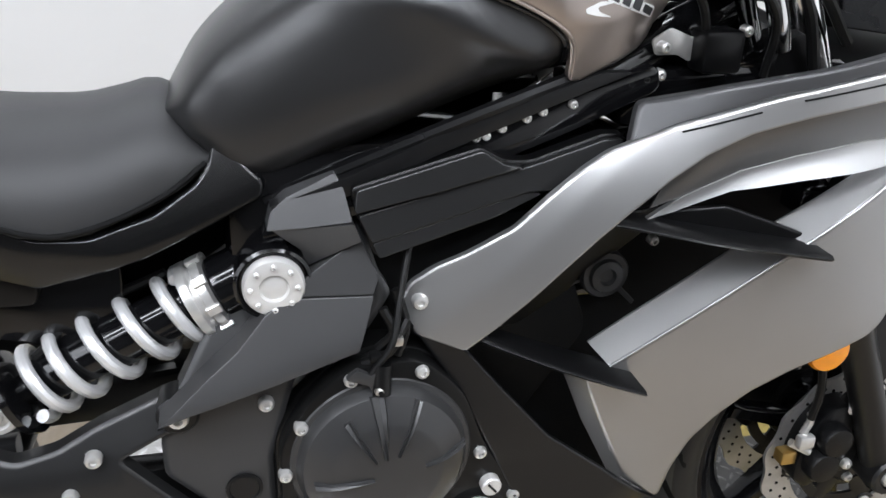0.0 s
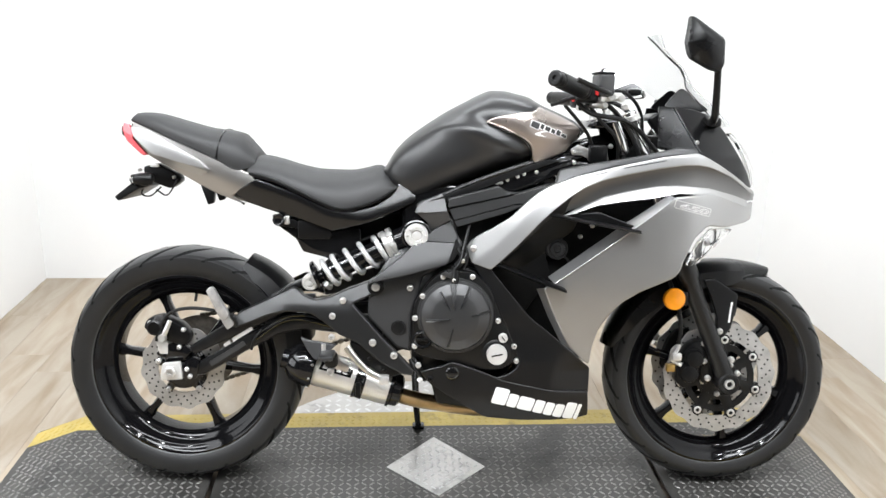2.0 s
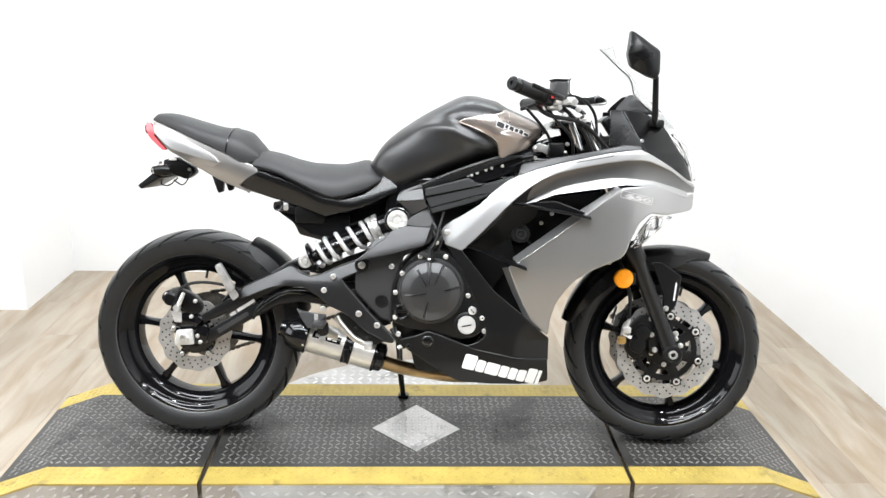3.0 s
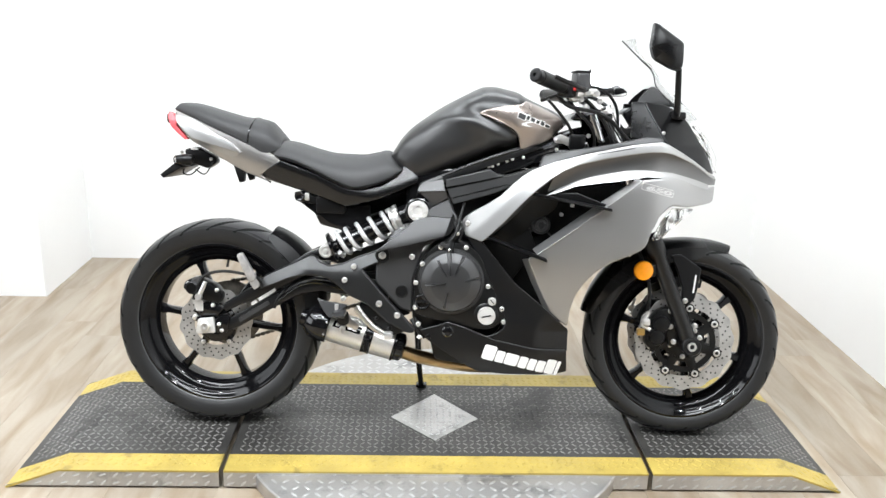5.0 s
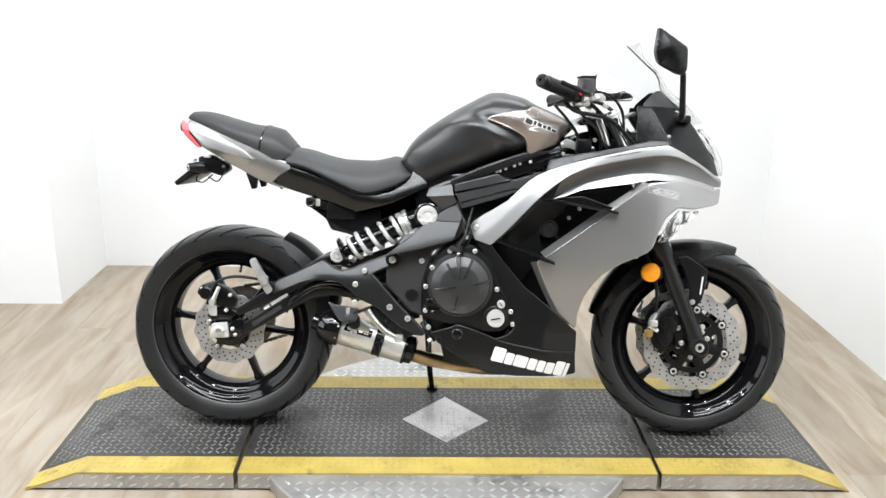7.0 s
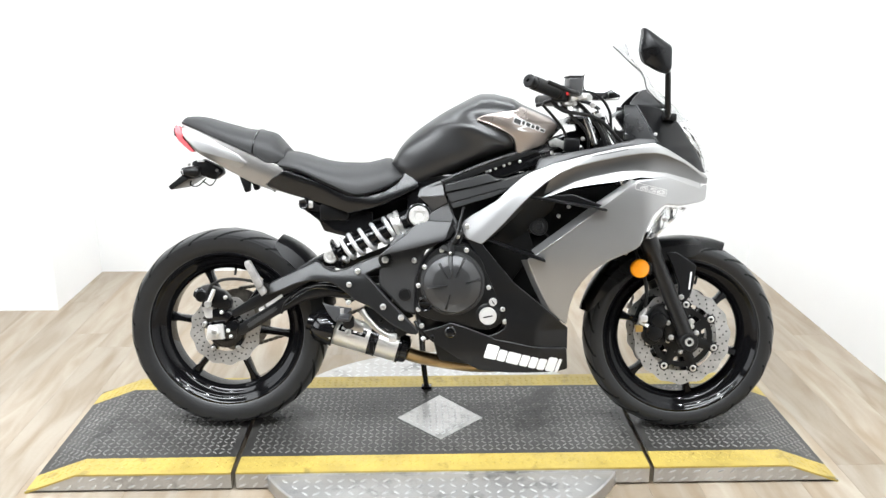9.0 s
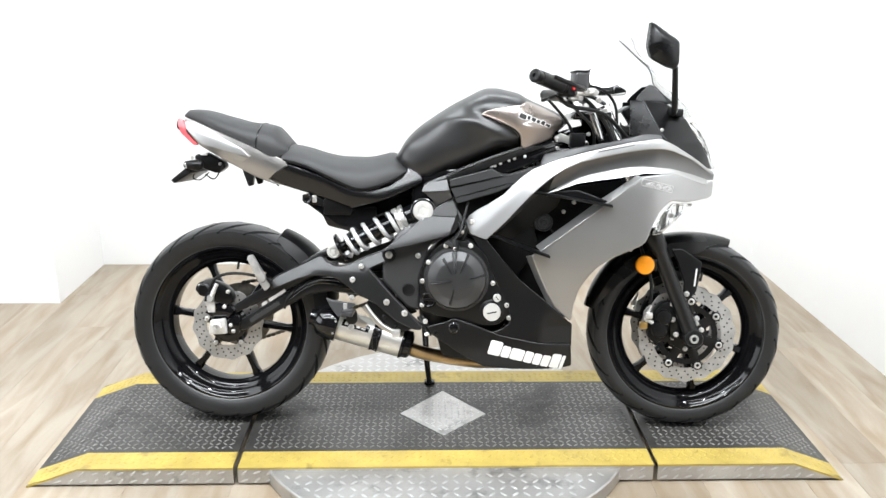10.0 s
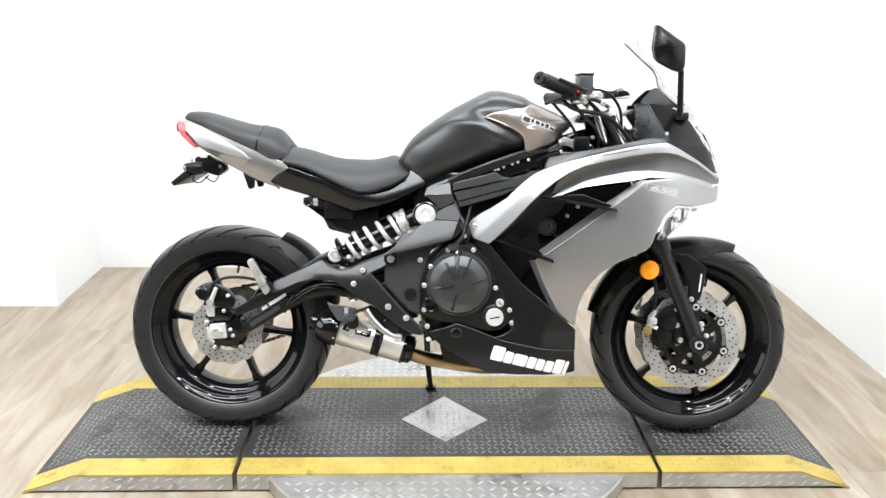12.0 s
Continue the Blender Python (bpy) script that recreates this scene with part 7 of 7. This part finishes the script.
for k, line in enumerate(([(1.02, -0.16, 1.03), (1.08, -0.15, 0.99), (1.13, -0.14, 0.93), (1.16, -0.13, 0.86)], [(1.00, -0.18, 1.02), (1.04, -0.17, 0.97), (1.09, -0.15, 0.92), (1.10, -0.13, 0.86)], [(0.98, -0.19, 1.01), (1.02, -0.19, 0.98), (1.12, -0.15, 0.96), (1.20, -0.12, 0.89)], [(0.96, -0.15, 1.00), (1.00, -0.13, 0.96), (1.03, -0.12, 0.92), (1.05, -0.10, 0.86)], [(1.04, 0.10, 1.0), (1.10, 0.04, 1.02), (1.16, 0.0, 0.98), (1.17, -0.03, 0.90)], [(1.05, -0.13, 1.04), (1.12, -0.09, 1.035), (1.17, -0.05, 0.99), (1.18, -0.05, 0.91)], [(0.97, 0.15, 1.01), (1.05, 0.08, 1.03), (1.12, 0.05, 0.97), (1.15, 0.05, 0.88)])):
    part("control_cable", tube(line, 0.0045 if k % 2 else 0.006, 8, 6), HOSE, bike)
part("cable_guide", tube([(1.120, -0.122, 0.885), (1.108, -0.125, 0.920), (1.092, -0.122, 0.962)], 0.011, 12, 4), CHROME, bike)
lock = plate("fairing_stay", [(0.985, 0.893), (1.005, 0.905), (1.03, 0.895), (1.055, 0.905), (1.06, 0.893), (1.035, 0.883), (1.03, 0.870), (1.015, 0.878), (0.99, 0.878)], 0.105, BOLT, bike, 0.004, 0.004, 0.001, "small bright stay below the tank nose")
for u, w in ((0.995, 0.887), (1.05, 0.898), (1.085, 0.902), (0.962, 0.852), (0.978, 0.856), (0.994, 0.860)):
    bolt((u, -0.112, w), 0.006, lock)
part("inner_cover", box(0.96, 1.24, -0.10, 0.10, 0.80, 0.865, 0.015), GLOSS, bike, "black inner cover behind the fairing")
part("relay_box", box(1.03, 1.075, -0.13, -0.095, 0.862, 0.905, 0.006), PLASTIC, bike)
part("horn", lathe([(0.032, 0), (0.034, 0.010), (0.028, 0.016), (0.010, 0.018), (0.001, 0.018)], Matrix.Translation((1.15, -0.10, 0.87)) @ ACROSS, 24), PLASTIC, bike)

# ---- front fork, brakes, mudguard ----
for s in (1, -1):
    lo, hi = Vector((1.418, -s * 0.104, 0.300)), Vector((1.126, -s * 0.098, 0.985))
    d = (hi - lo).normalized()
    fm = Matrix.Translation(lo) @ d.to_track_quat("Z", "Y").to_matrix().to_4x4()
    leg = part("fork_leg", lathe([(0.016, -0.035), (0.023, -0.03), (0.0235, 0.03), (0.0225, 0.10), (0.0235, 0.28), (0.029, 0.29), (0.0295, 0.335), (0.027, 0.345), (0.021, 0.346)], fm, 28), FRAME, bike, "black fork leg")
    part("stanchion", lathe([(0.0205, 0.33), (0.0205, (hi - lo).length)], fm, 24), CHROME, leg, "bright fork tube")
    part("dust_seal", lathe([(0.0215, 0.336), (0.0295, 0.338), (0.0295, 0.352), (0.0215, 0.356)], fm, 24), GLOSS, leg)
    part("axle_boss", lathe([(0.026, -0.05), (0.028, -0.01), (0.028, 0.012), (0.025, 0.016), (0.017, 0.016), (0.015, 0.010), (0.001, 0.010)], Matrix.Translation((1.418, -s * 0.115, 0.296)) @ (ACROSS if s > 0 else ACROSS @ Matrix.Rotation(math.pi, 4, "X")), 28), FRAME, leg)
    part("axle_end", lathe([(0.0135, 0.0), (0.0135, 0.013), (0.012, 0.016), (0.008, 0.016), (0.0075, 0.008), (0.001, 0.008)], Matrix.Translation((1.418, -s * 0.118, 0.296)) @ (ACROSS if s > 0 else ACROSS @ Matrix.Rotation(math.pi, 4, "X")), 20), BOLT, leg, "bright axle end")
    bolt((1.442, -s * 0.118, 0.322), 0.0075, leg, out=(0, -s, 0))
    part("reflector_bracket", box(1.245, 1.30, -s * 0.118 - 0.003, -s * 0.118 + 0.003, 0.50, 0.535, 0.002), PLASTIC, leg)
    part("side_reflector", lathe([(0.0275, -0.008), (0.0285, -0.004), (0.0285, 0.002), (0.026, 0.006), (0.012, 0.008), (0.001, 0.0085)], Matrix.Translation((1.262, -s * 0.130, 0.519)) @ (ACROSS if s > 0 else ACROSS @ Matrix.Rotation(math.pi, 4, "X")), 36), AMBER, leg, "round amber side reflector")
    # caliper: two round pots, body, bolts
    y = s * 0.098
    cal = slab("front_caliper", [(1.285, 0.292), (1.290, 0.338), (1.302, 0.372), (1.325, 0.400), (1.362, 0.405), (1.372, 0.375), (1.352, 0.335), (1.338, 0.290), (1.312, 0.270)], -y, -s * 0.044, PLASTIC, bike, 0.012, 0.006, "black two-pot front brake caliper")
    for u, w, r in ((1.318, 0.318, 0.024), (1.330, 0.358, 0.024)):
        part("piston_pot", lathe([(r, -0.01), (r, 0.014), (r * 0.88, 0.019), (r * 0.3, 0.021), (0.001, 0.021)], Matrix.Translation((u, -y, w)) @ (ACROSS if s > 0 else ACROSS @ Matrix.Rotation(math.pi, 4, "X")), 24), PLASTIC, cal)
    slab("caliper_bracket", [(1.345, 0.40), (1.362, 0.415), (1.378, 0.395), (1.392, 0.345), (1.385, 0.290), (1.360, 0.285), (1.350, 0.33), (1.362, 0.37)], -s * 0.092, -s * 0.075, ENGINE, cal, 0.008, 0.003)
    for u, w in ((1.356, 0.396), (1.360, 0.348), (1.372, 0.302), (1.432, 0.352)):
        bolt((u, -s * 0.094, w), 0.0085, cal, out=(0, -s, 0))
    part("pad_pin", tube([(1.275, -s * 0.09, 0.350), (1.300, -s * 0.10, 0.338)], 0.006, 8, 1), BOLT, cal)
    part("bleed_nipple", tube([(1.282, -s * 0.10, 0.370), (1.290, -s * 0.10, 0.388), (1.288, -s * 0.10, 0.402)], 0.005, 8, 2), BOLT, cal)
    part("banjo", box(1.272, 1.296, -s * 0.106 - 0.007, -s * 0.106 + 0.007, 0.352, 0.372, 0.004), BOLT, cal)
    part("pad_spring", box(1.262, 1.285, -s * 0.088 - 0.01, -s * 0.088 + 0.01, 0.318, 0.338, 0.003), BRASS, cal)
    part("brake_hose", tube([(1.288, -s * 0.102, 0.395), (1.290, -s * 0.105, 0.44), (1.283, -s * 0.10, 0.49), (1.262, -s * 0.09, 0.55), (1.240, -s * 0.08, 0.62)], 0.0055, 8, 6), HOSE, cal)
    for u, w in ((1.225, 0.560), (1.235, 0.572)):
        bolt((u, -s * 0.095, w), 0.006, cal, out=(0, -s, 0))
    # mudguard stay
    stay = panel("guard_stay", [(1.352, 0.560), (1.385, 0.562), (1.446, 0.522), (1.440, 0.470), (1.432, 0.430), (1.412, 0.405), (1.394, 0.412), (1.394, 0.460), (1.372, 0.52)], lambda u, w: 0.074, SATIN, bike, 0.006, 0.004, 0.03, 0.006, "black mudguard stay", side=s)
    panel("stay_letters", [(1.428, 0.502), (1.433, 0.502), (1.428, 0.448), (1.423, 0.448)], lambda u, w: 0.0752, DECAL, stay, 0.0006, 0, 0.1, 0, side=s)
    bolt((1.403, -s * 0.076, 0.424), 0.0085, stay, out=(0, -s, 0))
part("lower_clamp", box(1.185, 1.285, -0.125, 0.125, 0.695, 0.730, 0.01, 3), GLOSS, bike)
part("front_axle", tube([(1.415, -0.11, 0.296), (1.415, 0.11, 0.296)], 0.012, 14, 1), STEEL, bike)
bm = bmesh.new()
rows = []
for k in range(29):
    t = k / 28
    a = radians(166 - 101 * t)
    r = 0.307 - 0.008 * max(0.0, math.sin(math.pi * (t - 0.35) / 0.65)) + 0.006 * max(0, t - 0.8)
    half = 0.070 * min(1, 0.55 + 3 * t, 0.35 + 3.2 * (1 - t))
    skirt = 0.050 * min(1, 0.4 + 2 * t) * min(1, 0.15 + 4 * (1 - t))
    rows.append([Vector((FRONT.x + (r + dr) * math.cos(a), y * half, FRONT.z + (r + dr) * math.sin(a))) for y, dr in ((-1, -skirt), (-0.97, -0.012), (-0.75, 0.002), (-0.4, 0.009), (0, 0.011), (0.4, 0.009), (0.75, 0.002), (0.97, -0.012), (1, -skirt), (0.93, -skirt), (0.88, -0.014), (0.4, 0.004), (0, 0.006), (-0.4, 0.004), (-0.88, -0.014), (-0.93, -skirt))])
part("front_mudguard", add_loft(bm, rows), SATIN, bike, "satin black front mudguard")

# ---- floor boards ----
BOARD_W, BOARD_L = 0.152, 1.22
board_mesh = {}
rng = random.Random(4)
columns = int((FLOOR_X1 - FLOOR_X0) / BOARD_W) + 1
for i in range(columns):
    x = FLOOR_X1 - (i + 1) * BOARD_W
    y = FLOOR_Y1 + rng.random() * BOARD_L
    while y > FLOOR_Y0:
        y1, y0 = min(y, FLOOR_Y1), max(y - BOARD_L, FLOOR_Y0)
        y -= BOARD_L
        if y1 - y0 < 0.02:
            continue
        key = round(y1 - y0, 3)
        if key not in board_mesh:
            bm = box(0.0002, BOARD_W - 0.0002, 0.0002, key - 0.0002, -0.006, 0.0, 0.0005, 1)
            ob = part("floor_board", bm, BOARD, floor_object, smooth=0)
            board_mesh[key] = ob.data
        else:
            ob = new("floor_board", board_mesh[key])
            ob.parent = floor_object
        ob.location = (x, y0, 0)
